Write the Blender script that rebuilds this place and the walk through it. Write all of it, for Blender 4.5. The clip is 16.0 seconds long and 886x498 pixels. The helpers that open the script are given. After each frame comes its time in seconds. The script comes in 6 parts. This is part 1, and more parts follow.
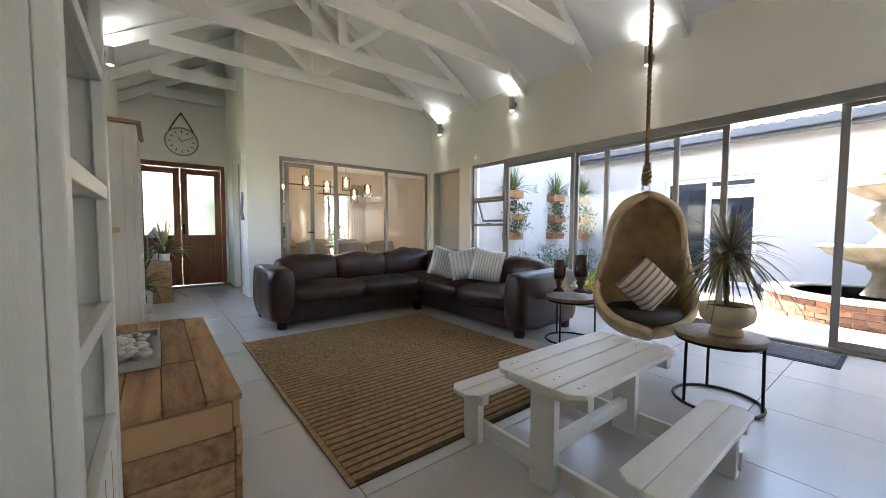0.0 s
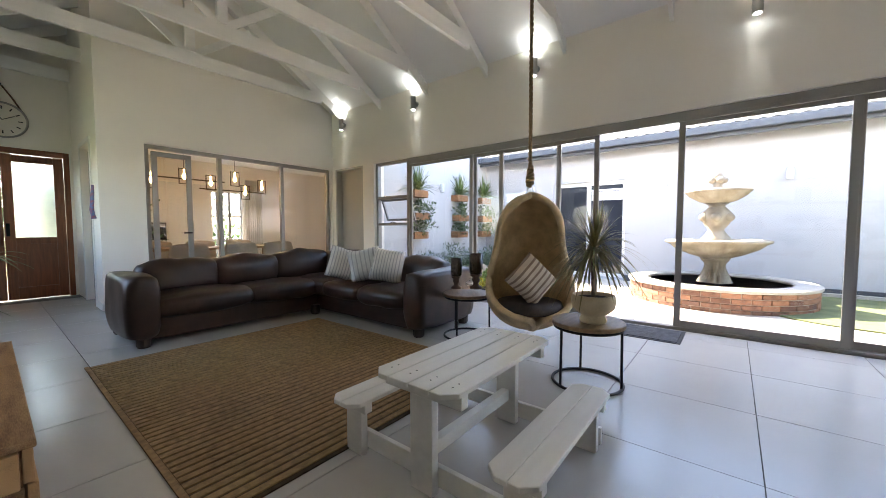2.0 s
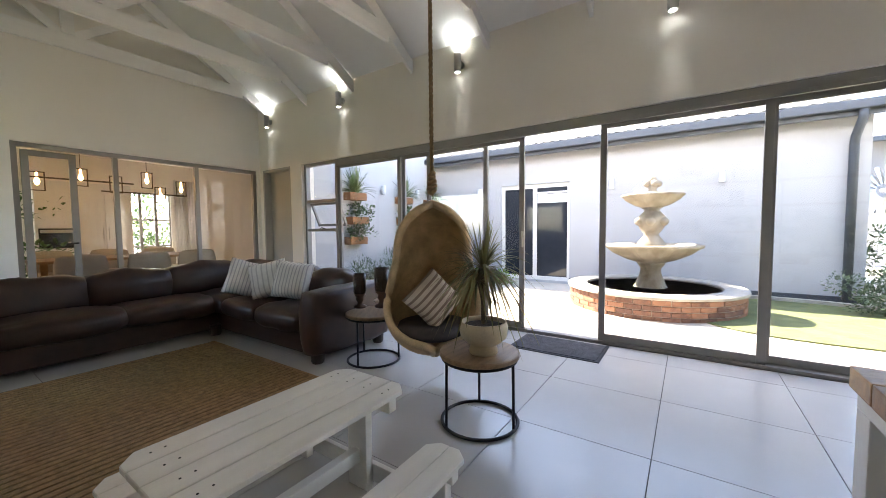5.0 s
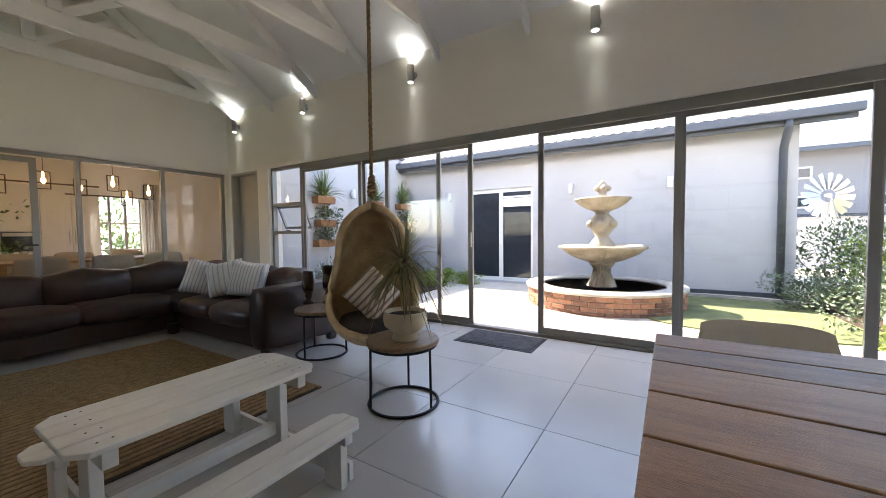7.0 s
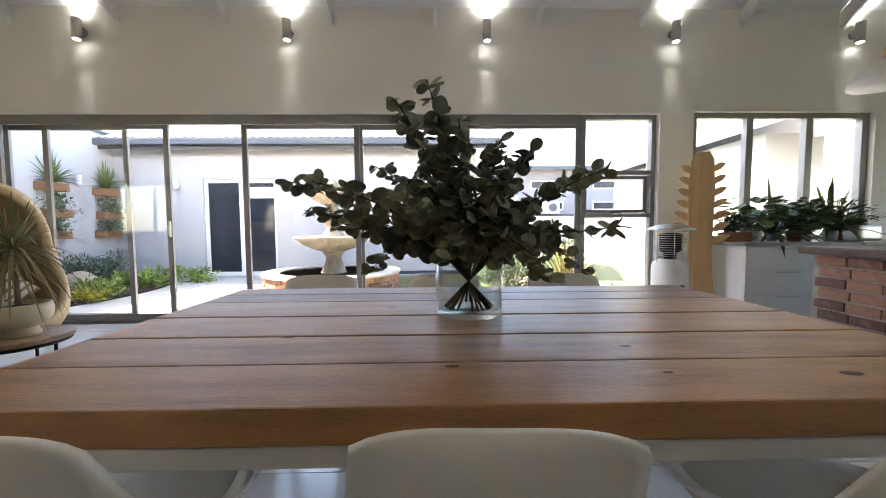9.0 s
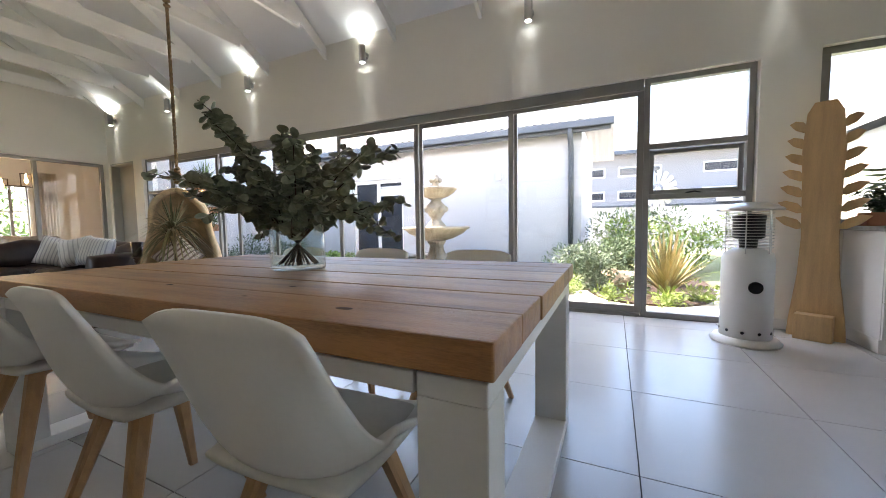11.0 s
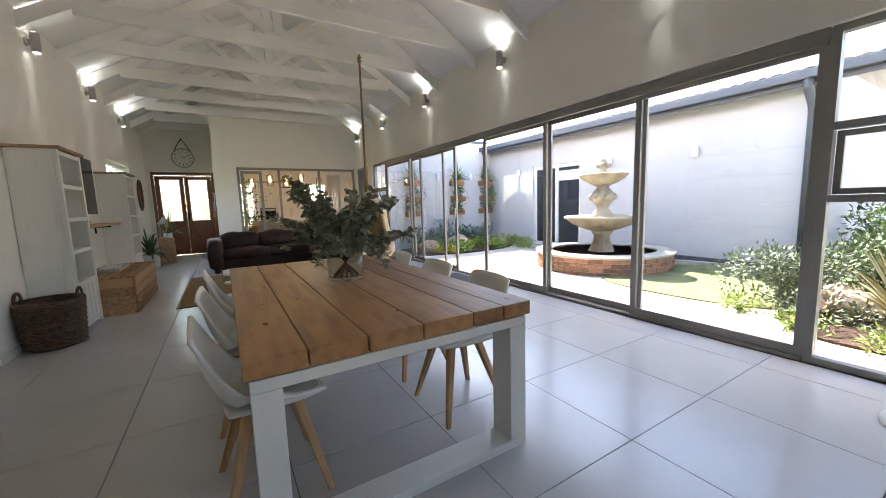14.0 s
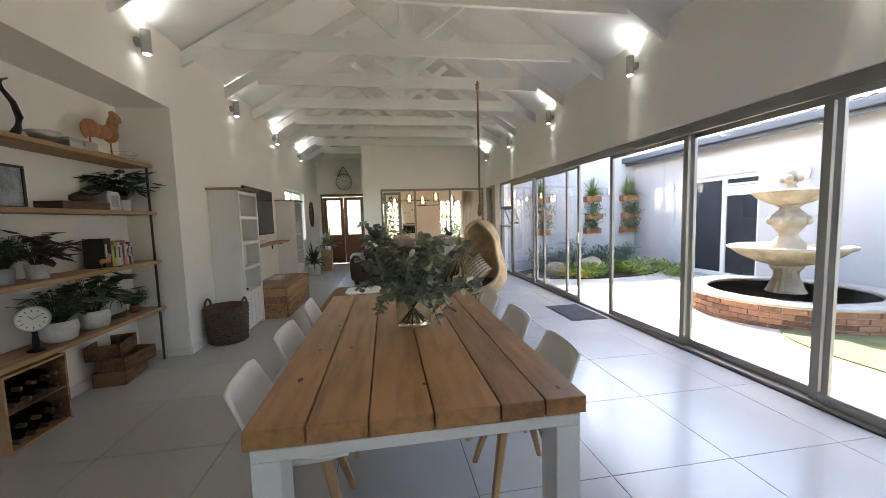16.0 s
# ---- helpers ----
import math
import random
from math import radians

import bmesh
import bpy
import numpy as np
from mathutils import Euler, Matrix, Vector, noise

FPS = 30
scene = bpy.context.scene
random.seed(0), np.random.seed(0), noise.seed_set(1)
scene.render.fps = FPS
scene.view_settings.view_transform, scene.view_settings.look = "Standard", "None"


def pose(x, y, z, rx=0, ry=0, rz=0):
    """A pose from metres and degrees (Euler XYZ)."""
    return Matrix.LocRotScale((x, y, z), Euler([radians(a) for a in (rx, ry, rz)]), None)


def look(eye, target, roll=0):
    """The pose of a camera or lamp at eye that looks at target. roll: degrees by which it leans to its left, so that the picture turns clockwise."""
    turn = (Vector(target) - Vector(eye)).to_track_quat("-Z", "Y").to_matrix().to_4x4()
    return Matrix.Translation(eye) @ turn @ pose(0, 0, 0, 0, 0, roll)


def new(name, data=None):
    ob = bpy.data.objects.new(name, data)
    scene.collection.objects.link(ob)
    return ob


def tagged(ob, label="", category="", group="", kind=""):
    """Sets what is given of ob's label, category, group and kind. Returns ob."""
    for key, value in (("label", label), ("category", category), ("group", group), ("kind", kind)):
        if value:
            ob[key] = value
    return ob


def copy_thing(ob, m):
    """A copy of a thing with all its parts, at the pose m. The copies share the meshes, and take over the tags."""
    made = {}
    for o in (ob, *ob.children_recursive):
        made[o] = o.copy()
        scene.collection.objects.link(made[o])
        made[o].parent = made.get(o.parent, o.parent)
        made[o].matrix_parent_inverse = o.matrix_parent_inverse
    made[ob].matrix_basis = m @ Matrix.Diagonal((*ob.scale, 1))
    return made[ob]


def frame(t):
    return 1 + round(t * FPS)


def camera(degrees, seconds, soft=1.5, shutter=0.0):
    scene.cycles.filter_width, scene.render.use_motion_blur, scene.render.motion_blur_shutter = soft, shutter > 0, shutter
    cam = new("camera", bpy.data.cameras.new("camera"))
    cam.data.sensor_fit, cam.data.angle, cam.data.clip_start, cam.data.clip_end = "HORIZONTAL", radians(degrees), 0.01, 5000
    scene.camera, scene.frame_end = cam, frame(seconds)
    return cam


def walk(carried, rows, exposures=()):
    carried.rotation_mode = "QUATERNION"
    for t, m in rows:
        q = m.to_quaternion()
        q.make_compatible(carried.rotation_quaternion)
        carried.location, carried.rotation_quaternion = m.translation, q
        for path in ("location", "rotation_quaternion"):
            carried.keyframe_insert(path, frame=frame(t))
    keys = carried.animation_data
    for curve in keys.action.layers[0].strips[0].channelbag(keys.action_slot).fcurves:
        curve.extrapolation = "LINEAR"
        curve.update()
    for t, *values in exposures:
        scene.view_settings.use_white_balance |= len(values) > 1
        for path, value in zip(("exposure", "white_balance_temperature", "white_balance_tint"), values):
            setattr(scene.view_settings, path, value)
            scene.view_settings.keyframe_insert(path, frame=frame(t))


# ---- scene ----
cam = camera(101.1, 16.0, 0.7)
PATH = [
    (0, (-0.112, 0.395, 1.094), (1.117, 1.97, 0.991), 0.2),
    (0.5, (-0.071, 0.378, 1.089), (1.266, 1.863, 0.991), 0.0),
    (1, (-0.06, 0.372, 1.085), (1.367, 1.77, 0.985), -0.0),
    (1.5, (-0.007, 0.351, 1.077), (1.489, 1.674, 0.975), -0.0),
    (2, (0.05, 0.333, 1.092), (1.613, 1.576, 0.986), -0.1),
    (2.5, (0.138, 0.305, 1.105), (1.76, 1.471, 1.001), -0.1),
    (3, (0.245, 0.257, 1.131), (1.904, 1.37, 1.023), -0.3),
    (3.5, (0.373, 0.203, 1.161), (2.051, 1.284, 1.047), -0.4),
    (4, (0.519, 0.135, 1.182), (2.208, 1.201, 1.069), -0.5),
    (6.5, (0.82, -0.216, 1.212), (2.413, 0.988, 1.098), -0.6),
    (7, (0.755, -0.413, 1.157), (2.452, 0.642, 1.069), -0.6),
    (7.5, (0.59, -0.565, 1.174), (2.491, 0.047, 1.065), -0.4),
    (8, (0.532, -0.855, 1.176), (2.524, -0.723, 1.053), -0.3),
    (8.5, (0.512, -1.085, 1.128), (2.507, -1.153, 1.011), -0.4),
    (11, (0.575, -2.775, 0.95), (2.382, -1.927, 0.82), -0.9),
    (11.5, (0.581, -3.097, 0.985), (2.137, -1.848, 0.844), -1.5),
    (12, (0.723, -3.38, 0.976), (2.048, -1.89, 0.813), -1.9),
    (12.5, (0.846, -3.563, 1.009), (2.084, -2.002, 0.837), -1.9),
    (13, (0.993, -3.764, 1.097), (2.135, -2.133, 0.907), -2.0),
    (13.5, (1.078, -3.846, 1.165), (2.168, -2.185, 0.939), -1.9),
    (14, (1.122, -3.891, 1.245), (2.139, -2.187, 0.998), -1.8),
    (14.5, (1.231, -3.887, 1.306), (2.138, -2.123, 1.051), -1.7),
    (15, (1.432, -3.866, 1.376), (2.156, -2.019, 1.123), -1.7),
    (15.5, (1.56, -3.839, 1.409), (2.111, -1.93, 1.181), -1.8),
    (16, (1.642, -3.864, 1.463), (1.945, -1.894, 1.292), -1.7),
]
walk(cam, [(t, look(eye, target, roll)) for t, eye, target, roll in PATH],
     [(0, 3.8, 6900, 12), (4, 3.46, 7150, 13), (6.5, 3.4, 7150, 13), (7.5, 3.0, 7100, 14), (8.5, 3.65, 7250, 13), (11, 3.62, 7050, 13), (12.5, 3.5, 7100, 14), (14, 3.42, 7100, 13), (15, 3.42, 7100, 13), (16, 3.55, 7050, 13)])

# ---- world, sun, exposure ----
SUN = Vector((0.16, 0.62, 0.77)).normalized()
world = bpy.data.worlds.new("world")
scene.world = world
world.use_nodes = True
wn = world.node_tree
sky = wn.nodes.new("ShaderNodeTexSky")
sky.sky_type = "NISHITA"
sky.sun_disc = False
sky.sun_elevation = math.asin(SUN.z)
sky.sun_rotation = math.atan2(SUN.x, SUN.y)
wn.links.new(sky.outputs[0], wn.nodes["Background"].inputs[0])
wn.nodes["Background"].inputs[1].default_value = 0.15
sun = new("sun", bpy.data.lights.new("sun", "SUN"))
sun.data.energy, sun.data.angle, sun.data.color = 3.2, radians(0.5), (1.0, 0.95, 0.86)
sun.matrix_world = look(SUN * 30, (0, 0, 0))


# ---- materials ----
def mat(name, color, rough=0.5, metal=0.0, var=0.12, scale=6.0, fine=90.0, bump=0.06, stretch=(1, 1, 1), dark=None, coat=0.0, per=0.0, trans=0.0):
    m = bpy.data.materials.new(name)
    m.use_nodes = True
    n, lk = m.node_tree.nodes, m.node_tree.links
    b = n["Principled BSDF"]
    tc, mp = n.new("ShaderNodeTexCoord"), n.new("ShaderNodeMapping")
    mp.inputs["Scale"].default_value = stretch
    lk.new(tc.outputs["Object"], mp.inputs[0])
    n1, n2 = n.new("ShaderNodeTexNoise"), n.new("ShaderNodeTexNoise")
    for t, s, d in ((n1, scale, 5.0), (n2, fine, 3.0)):
        t.inputs["Scale"].default_value, t.inputs["Detail"].default_value = s, d
        lk.new(mp.outputs[0], t.inputs[0])
    mul = n.new("ShaderNodeMath")
    mul.operation = "MULTIPLY_ADD"
    mul.inputs[1].default_value, mul.inputs[2].default_value = 0.65, 0.0
    lk.new(n1.outputs[0], mul.inputs[0])
    ad = n.new("ShaderNodeMath")
    ad.operation = "MULTIPLY_ADD"
    ad.inputs[1].default_value = 0.35
    lk.new(n2.outputs[0], ad.inputs[0])
    lk.new(mul.outputs[0], ad.inputs[2])
    fac = ad.outputs[0]
    if per:
        oi = n.new("ShaderNodeObjectInfo")
        pr = n.new("ShaderNodeMath")
        pr.operation = "MULTIPLY_ADD"
        pr.inputs[1].default_value, pr.inputs[2].default_value = per, -per / 2
        lk.new(oi.outputs["Random"], pr.inputs[0])
        sm = n.new("ShaderNodeMath")
        lk.new(fac, sm.inputs[0])
        lk.new(pr.outputs[0], sm.inputs[1])
        fac = sm.outputs[0]
    ramp = n.new("ShaderNodeValToRGB")
    lo = dark or tuple(c * (1 - 2 * var) for c in color)
    ramp.color_ramp.elements[0].position, ramp.color_ramp.elements[1].position = 0.32, 0.62
    ramp.color_ramp.elements[0].color, ramp.color_ramp.elements[1].color = (*lo, 1), (*color, 1)
    lk.new(fac, ramp.inputs[0])
    lk.new(ramp.outputs[0], b.inputs["Base Color"])
    b.inputs["Roughness"].default_value, b.inputs["Metallic"].default_value = rough, metal
    b.inputs["Coat Weight"].default_value = coat
    b.inputs["Transmission Weight"].default_value = trans
    if bump:
        bp = n.new("ShaderNodeBump")
        bp.inputs["Strength"].default_value, bp.inputs["Distance"].default_value = bump * 4, 0.004
        lk.new(ad.outputs[0], bp.inputs["Height"])
        lk.new(bp.outputs[0], b.inputs["Normal"])
    return m


def glass_mat(name, tint=(1, 1, 1), gloss=0.6, rough=0.0):
    m = bpy.data.materials.new(name)
    m.use_nodes = True
    n, lk = m.node_tree.nodes, m.node_tree.links
    n.remove(n["Principled BSDF"])
    tr, gl, mx, lw, pw, k = (n.new("ShaderNode" + s) for s in ("BsdfTransparent", "BsdfGlossy", "MixShader", "LayerWeight", "Math", "Math"))
    tr.inputs[0].default_value = (*tint, 1)
    gl.inputs["Roughness"].default_value = rough
    lw.inputs[0].default_value = 0.5
    pw.operation, pw.inputs[1].default_value = "POWER", 4.0
    k.operation, k.inputs[1].default_value, k.inputs[2].default_value = "MULTIPLY_ADD", gloss, 0.035
    lk.new(lw.outputs["Facing"], pw.inputs[0])
    lk.new(pw.outputs[0], k.inputs[0])
    lk.new(k.outputs[0], mx.inputs[0])
    lk.new(tr.outputs[0], mx.inputs[1])
    lk.new(gl.outputs[0], mx.inputs[2])
    lk.new(mx.outputs[0], n["Material Output"].inputs[0])
    return m


def glow_mat(name, color, strength):
    m = bpy.data.materials.new(name)
    m.use_nodes = True
    b = m.node_tree.nodes["Principled BSDF"]
    b.inputs["Base Color"].default_value = (*color, 1)
    b.inputs["Emission Color"].default_value = (*color, 1)
    b.inputs["Emission Strength"].default_value = strength
    return m


WALL = mat("wall_paint", (0.87, 0.825, 0.75), 0.85, var=0.015, scale=2.0, fine=160, bump=0.03)
CEIL = mat("ceiling_paint", (0.88, 0.86, 0.83), 0.8, var=0.02, scale=2.0, bump=0.03)
BEAM = mat("beam_paint", (0.88, 0.86, 0.82), 0.6, var=0.03, scale=3, stretch=(1, 6, 6), bump=0.04)
TRIM = mat("trim_paint", (0.80, 0.78, 0.74), 0.5, var=0.02, bump=0.02)
TILE = mat("porcelain_tile", (0.53, 0.51, 0.485), 0.22, var=0.035, scale=2.5, fine=220, bump=0.008, per=0.12)
GROUT = mat("grout", (0.10, 0.095, 0.09), 0.9, var=0.1)
ALU = mat("grey_aluminium", (0.30, 0.29, 0.275), 0.45, 0.35, var=0.03, bump=0.01)
GLASS = glass_mat("clear_glass")
FROST = mat("frosted_glass", (0.86, 0.92, 0.86), 0.35, var=0.04, scale=14, bump=0.08, trans=0.75)
DOORWOOD = mat("red_brown_wood", (0.26, 0.085, 0.032), 0.38, var=0.22, scale=5, stretch=(8, 8, 0.7), bump=0.05)
GREYDOOR = mat("grey_door_paint", (0.42, 0.40, 0.36), 0.55, var=0.03)
LEATHER = mat("brown_leather", (0.050, 0.022, 0.014), 0.40, var=0.28, scale=7, fine=140, bump=0.10)
LEATHERD = mat("dark_wood_foot", (0.035, 0.02, 0.014), 0.4)
WHITEWOOD = mat("white_painted_wood", (0.80, 0.78, 0.73), 0.38, var=0.05, scale=4, stretch=(1, 6, 6), bump=0.06)
OAK = mat("oak_beam", (0.47, 0.235, 0.092), 0.40, var=0.2, scale=4.0, fine=70, stretch=(5.5, 0.7, 5.5), bump=0.14, dark=(0.215, 0.092, 0.034), per=0.26)
KNOT = mat("wood_knot", (0.12, 0.055, 0.025), 0.6, var=0.3, scale=60)
WHITESTEEL = mat("white_powder_coat", (0.80, 0.785, 0.75), 0.42, var=0.02, bump=0.02)
SHELL = mat("white_moulded_shell", (0.86, 0.83, 0.78), 0.4, var=0.02, bump=0.01)
PADM = mat("cream_leatherette", (0.70, 0.665, 0.60), 0.5, var=0.05, scale=12, bump=0.05)
BEECH = mat("beech_leg", (0.56, 0.32, 0.15), 0.45, var=0.14, scale=5, stretch=(7, 7, 0.8), bump=0.04)
PALLET = mat("reclaimed_pallet_wood", (0.46, 0.265, 0.125), 0.7, var=0.3, scale=4, fine=50, stretch=(6, 0.8, 6), dark=(0.19, 0.09, 0.04), bump=0.14, per=0.35)
CUPW = mat("cupboard_white", (0.74, 0.725, 0.68), 0.45, var=0.03, scale=6, stretch=(8, 8, 0.6), bump=0.07)
CUPTOP = mat("cupboard_top_wood", (0.34, 0.22, 0.12), 0.6, var=0.2, stretch=(7, 0.8, 7))
RATTAN = mat("rattan", (0.66, 0.455, 0.24), 0.6, var=0.22, scale=9, fine=120, bump=0.2)
BLACKSTEEL = mat("black_steel", (0.018, 0.018, 0.02), 0.45, 0.6, var=0.1)
TOPWOOD = mat("mango_wood_top", (0.33, 0.21, 0.115), 0.5, var=0.22, scale=5, stretch=(1, 7, 7))
ROPE = mat("sisal_rope", (0.36, 0.235, 0.12), 0.9, var=0.3, scale=40, fine=200, bump=0.3)
POTCLAY = mat("cream_ceramic", (0.62, 0.50, 0.33), 0.5, var=0.1, scale=10, bump=0.06)
SOIL = mat("dark_soil", (0.06, 0.03, 0.018), 0.95, var=0.4, scale=50, bump=0.5)
STEEL = mat("brushed_steel", (0.55, 0.54, 0.52), 0.3, 0.95, var=0.05)
PLASTER = mat("outdoor_plaster", (0.50, 0.495, 0.50), 0.9, var=0.03, scale=1.5, fine=120, bump=0.06)
GUTTER = mat("charcoal_gutter", (0.075, 0.085, 0.10), 0.5, 0.2, var=0.05)
ROOFM = mat("corrugated_roof_sheet", (0.36, 0.36, 0.36), 0.5, 0.2, var=0.06, scale=3)
PAVE = mat("pale_paving", (0.56, 0.52, 0.445), 0.9, var=0.12, scale=2.5, fine=60, bump=0.15)
GRASS = mat("lawn_green", (0.15, 0.175, 0.07), 0.95, var=0.3, scale=4, fine=140, bump=0.4)
DARKGLASS = mat("dark_window_glass", (0.03, 0.035, 0.045), 0.05, var=0.1, bump=0)


# ---- mesh helpers ----
def box(bm, lo, hi, bevel=0.0, m=None):
    r = bmesh.ops.create_cube(bm, size=1.0)
    vs = r["verts"]
    c = [(a + b) / 2 for a, b in zip(lo, hi)]
    s = [abs(b - a) for a, b in zip(lo, hi)]
    for v in vs:
        v.co = Vector((c[0] + v.co.x * s[0], c[1] + v.co.y * s[1], c[2] + v.co.z * s[2]))
    if bevel:
        es = list({e for v in vs for e in v.link_edges})
        r = bmesh.ops.bevel(bm, geom=es, offset=min(bevel, min(s) * 0.49), segments=2, affect="EDGES", profile=0.6)
        vs = list({v for f in r["faces"] for v in f.verts} | {v for v in vs if v.is_valid})
    if m is not None:
        bmesh.ops.transform(bm, matrix=m, verts=vs)
    return vs


def lathe(bm, prof, seg=28, c=(0, 0, 0), flute=0, depth=0.0, frange=(0, 0)):
    rings = []
    for k, (r, z) in enumerate(prof):
        ring = []
        for i in range(seg):
            a = 2 * math.pi * i / seg
            rr = r
            if flute and frange[0] <= k <= frange[1]:
                rr = r - depth * abs(math.sin(a * flute / 2))
            ring.append(bm.verts.new((c[0] + rr * math.cos(a), c[1] + rr * math.sin(a), c[2] + z)))
        rings.append(ring)
    for a, b in zip(rings, rings[1:]):
        for i in range(seg):
            bm.faces.new((a[i], a[(i + 1) % seg], b[(i + 1) % seg], b[i]))
    if prof[0][0] > 1e-4:
        bm.faces.new(rings[0][::-1])
    if prof[-1][0] > 1e-4:
        bm.faces.new(rings[-1])
    return rings


def tube(bm, pts, r, seg=8, r2=None, closed=False):
    pts = [Vector(p) for p in pts]
    rings = []
    n = len(pts)
    up = Vector((0.13, 0.21, 0.97))
    for i, p in enumerate(pts):
        if closed:
            d = pts[(i + 1) % n] - pts[i - 1]
        else:
            d = pts[min(i + 1, n - 1)] - pts[max(i - 1, 0)]
        d.normalize()
        s = d.cross(up)
        if s.length < 0.05:
            s = d.cross(Vector((1, 0, 0)))
        s.normalize()
        q = d.cross(s)
        rr = r if r2 is None else r + (r2 - r) * i / max(1, n - 1)
        rings.append([bm.verts.new(p + rr * (math.cos(2 * math.pi * k / seg) * s + math.sin(2 * math.pi * k / seg) * q)) for k in range(seg)])
    pairs = list(zip(rings, rings[1:])) + ([(rings[-1], rings[0])] if closed else [])
    for a, b in pairs:
        for k in range(seg):
            bm.faces.new((a[k], a[(k + 1) % seg], b[(k + 1) % seg], b[k]))
    if not closed:
        bm.faces.new(rings[0][::-1])
        bm.faces.new(rings[-1])


def ribbon(bm, pts, w, side=None):
    """A long narrow leaf along pts, widest in the middle."""
    pts = [Vector(p) for p in pts]
    n = len(pts)
    prev = None
    for i, p in enumerate(pts):
        d = (pts[min(i + 1, n - 1)] - pts[max(i - 1, 0)]).normalized()
        s = d.cross(Vector((0, 0, 1)))
        s = s.normalized() if s.length > 0.05 else Vector((1, 0, 0))
        ww = w * (0.35 + 0.65 * math.sin(math.pi * min(1, 0.2 + 0.8 * i / (n - 1)))) if i < n - 1 else w * 0.05
        dz = Vector((0, 0, ww * 0.35))
        cur = (bm.verts.new(p + s * ww + dz), bm.verts.new(p), bm.verts.new(p - s * ww + dz))
        if prev:
            bm.faces.new((prev[0], prev[1], cur[1], cur[0]))
            bm.faces.new((prev[1], prev[2], cur[2], cur[1]))
        prev = cur


def leaf(bm, p, d, n, length, width):
    """A folded oval leaf from p along d with its face towards n."""
    d = d.normalized()
    s = d.cross(n)
    s = s.normalized() if s.length > 1e-3 else Vector((1, 0, 0))
    n = s.cross(d)
    a = bm.verts.new(p)
    m1 = bm.verts.new(p + d * length * 0.5 - n * width * 0.15)
    t = bm.verts.new(p + d * length)
    l1, l2 = bm.verts.new(p + d * length * 0.28 + s * width * 0.45), bm.verts.new(p + d * length * 0.7 + s * width * 0.42)
    r1, r2 = bm.verts.new(p + d * length * 0.28 - s * width * 0.45), bm.verts.new(p + d * length * 0.7 - s * width * 0.42)
    bm.faces.new((a, m1, l1)), bm.faces.new((l1, m1, l2)), bm.faces.new((l2, m1, t))
    bm.faces.new((a, r1, m1)), bm.faces.new((r1, r2, m1)), bm.faces.new((r2, t, m1))


def round_leaf(bm, p, d, n, length):
    """A short-stalked, nearly round leaf, cupped along its midrib."""
    d = d.normalized()
    u = d.cross(n)
    u = u.normalized() if u.length > 1e-3 else Vector((1, 0, 0))
    n = u.cross(d)
    c = p + d * length * 0.58
    a = bm.verts.new(p)
    mid = bm.verts.new(c - n * length * 0.07)
    ring = [bm.verts.new(c + d * length * 0.46 * math.cos(q) + u * length * 0.45 * math.sin(q) + n * length * 0.05 * abs(math.sin(q))) for q in [2 * math.pi * k / 9 for k in range(9)]]
    for k in range(9):
        bm.faces.new((mid, ring[k], ring[(k + 1) % 9]))
    bm.faces.new((a, ring[4], ring[5]))


def mesh_of(name, bm, material, smooth=False):
    bmesh.ops.recalc_face_normals(bm, faces=bm.faces)
    me = bpy.data.meshes.new(name)
    bm.to_mesh(me)
    bm.free()
    if smooth:
        for p in me.polygons:
            p.use_smooth = True
    me.materials.append(material)
    return me


def part(name, bm, material, parent=None, label="", smooth=False):
    ob = new(name, mesh_of(name, bm, material, smooth))
    ob.parent = parent
    if label:
        tagged(ob, label)
    return ob


def thing(name, label, category, at=(0, 0, 0), rz=0, group="", kind=""):
    ob = new(name)
    ob.matrix_basis = pose(*at, 0, 0, rz)
    return tagged(ob, label, category, group, kind)


def pbox(name, lo, hi, material, parent=None, bevel=0.004, label=""):
    bm = bmesh.new()
    box(bm, lo, hi, bevel)
    return part(name, bm, material, parent, label)


def structure(ob, label, category):
    return tagged(ob, label, category, kind="structure")


def wall(name, axis, a, b, u0, u1, z0, z1, holes, label, material=None):
    """A wall between a and b across its thickness; u runs along it; holes are (u0, u1, z0, z1)."""
    us = sorted({u0, u1, *[h[0] for h in holes], *[h[1] for h in holes]})
    zs = sorted({z0, z1, *[h[2] for h in holes], *[h[3] for h in holes]})
    bm = bmesh.new()
    for p, q in zip(us, us[1:]):
        for r, s in zip(zs, zs[1:]):
            mu, mz = (p + q) / 2, (r + s) / 2
            if any(h[0] < mu < h[1] and h[2] < mz < h[3] for h in holes):
                continue
            box(bm, (a, p, r) if axis == "x" else (p, a, r), (b, q, s) if axis == "x" else (q, b, s))
    bmesh.ops.remove_doubles(bm, verts=bm.verts, dist=1e-5)
    seen = {}
    for f in list(bm.faces):
        key = tuple(round(x, 4) for x in f.calc_center_median())
        seen.setdefault(key, []).append(f)
    bmesh.ops.delete(bm, geom=[f for fs in seen.values() if len(fs) > 1 for f in fs], context="FACES")
    return structure(part(name, bm, material or WALL), label, "wall")


# ---- plan ----
WX, LX = 4.66, -0.60          # inner faces of the glazed wall and the wall opposite
FY, DY, SY = 6.95, 9.02, -9.6  # partition with glazing, front door wall, kitchen end
EAVE, PITCH = 3.45, 0.62
MX = (WX + LX) / 2
HEAD = 2.335

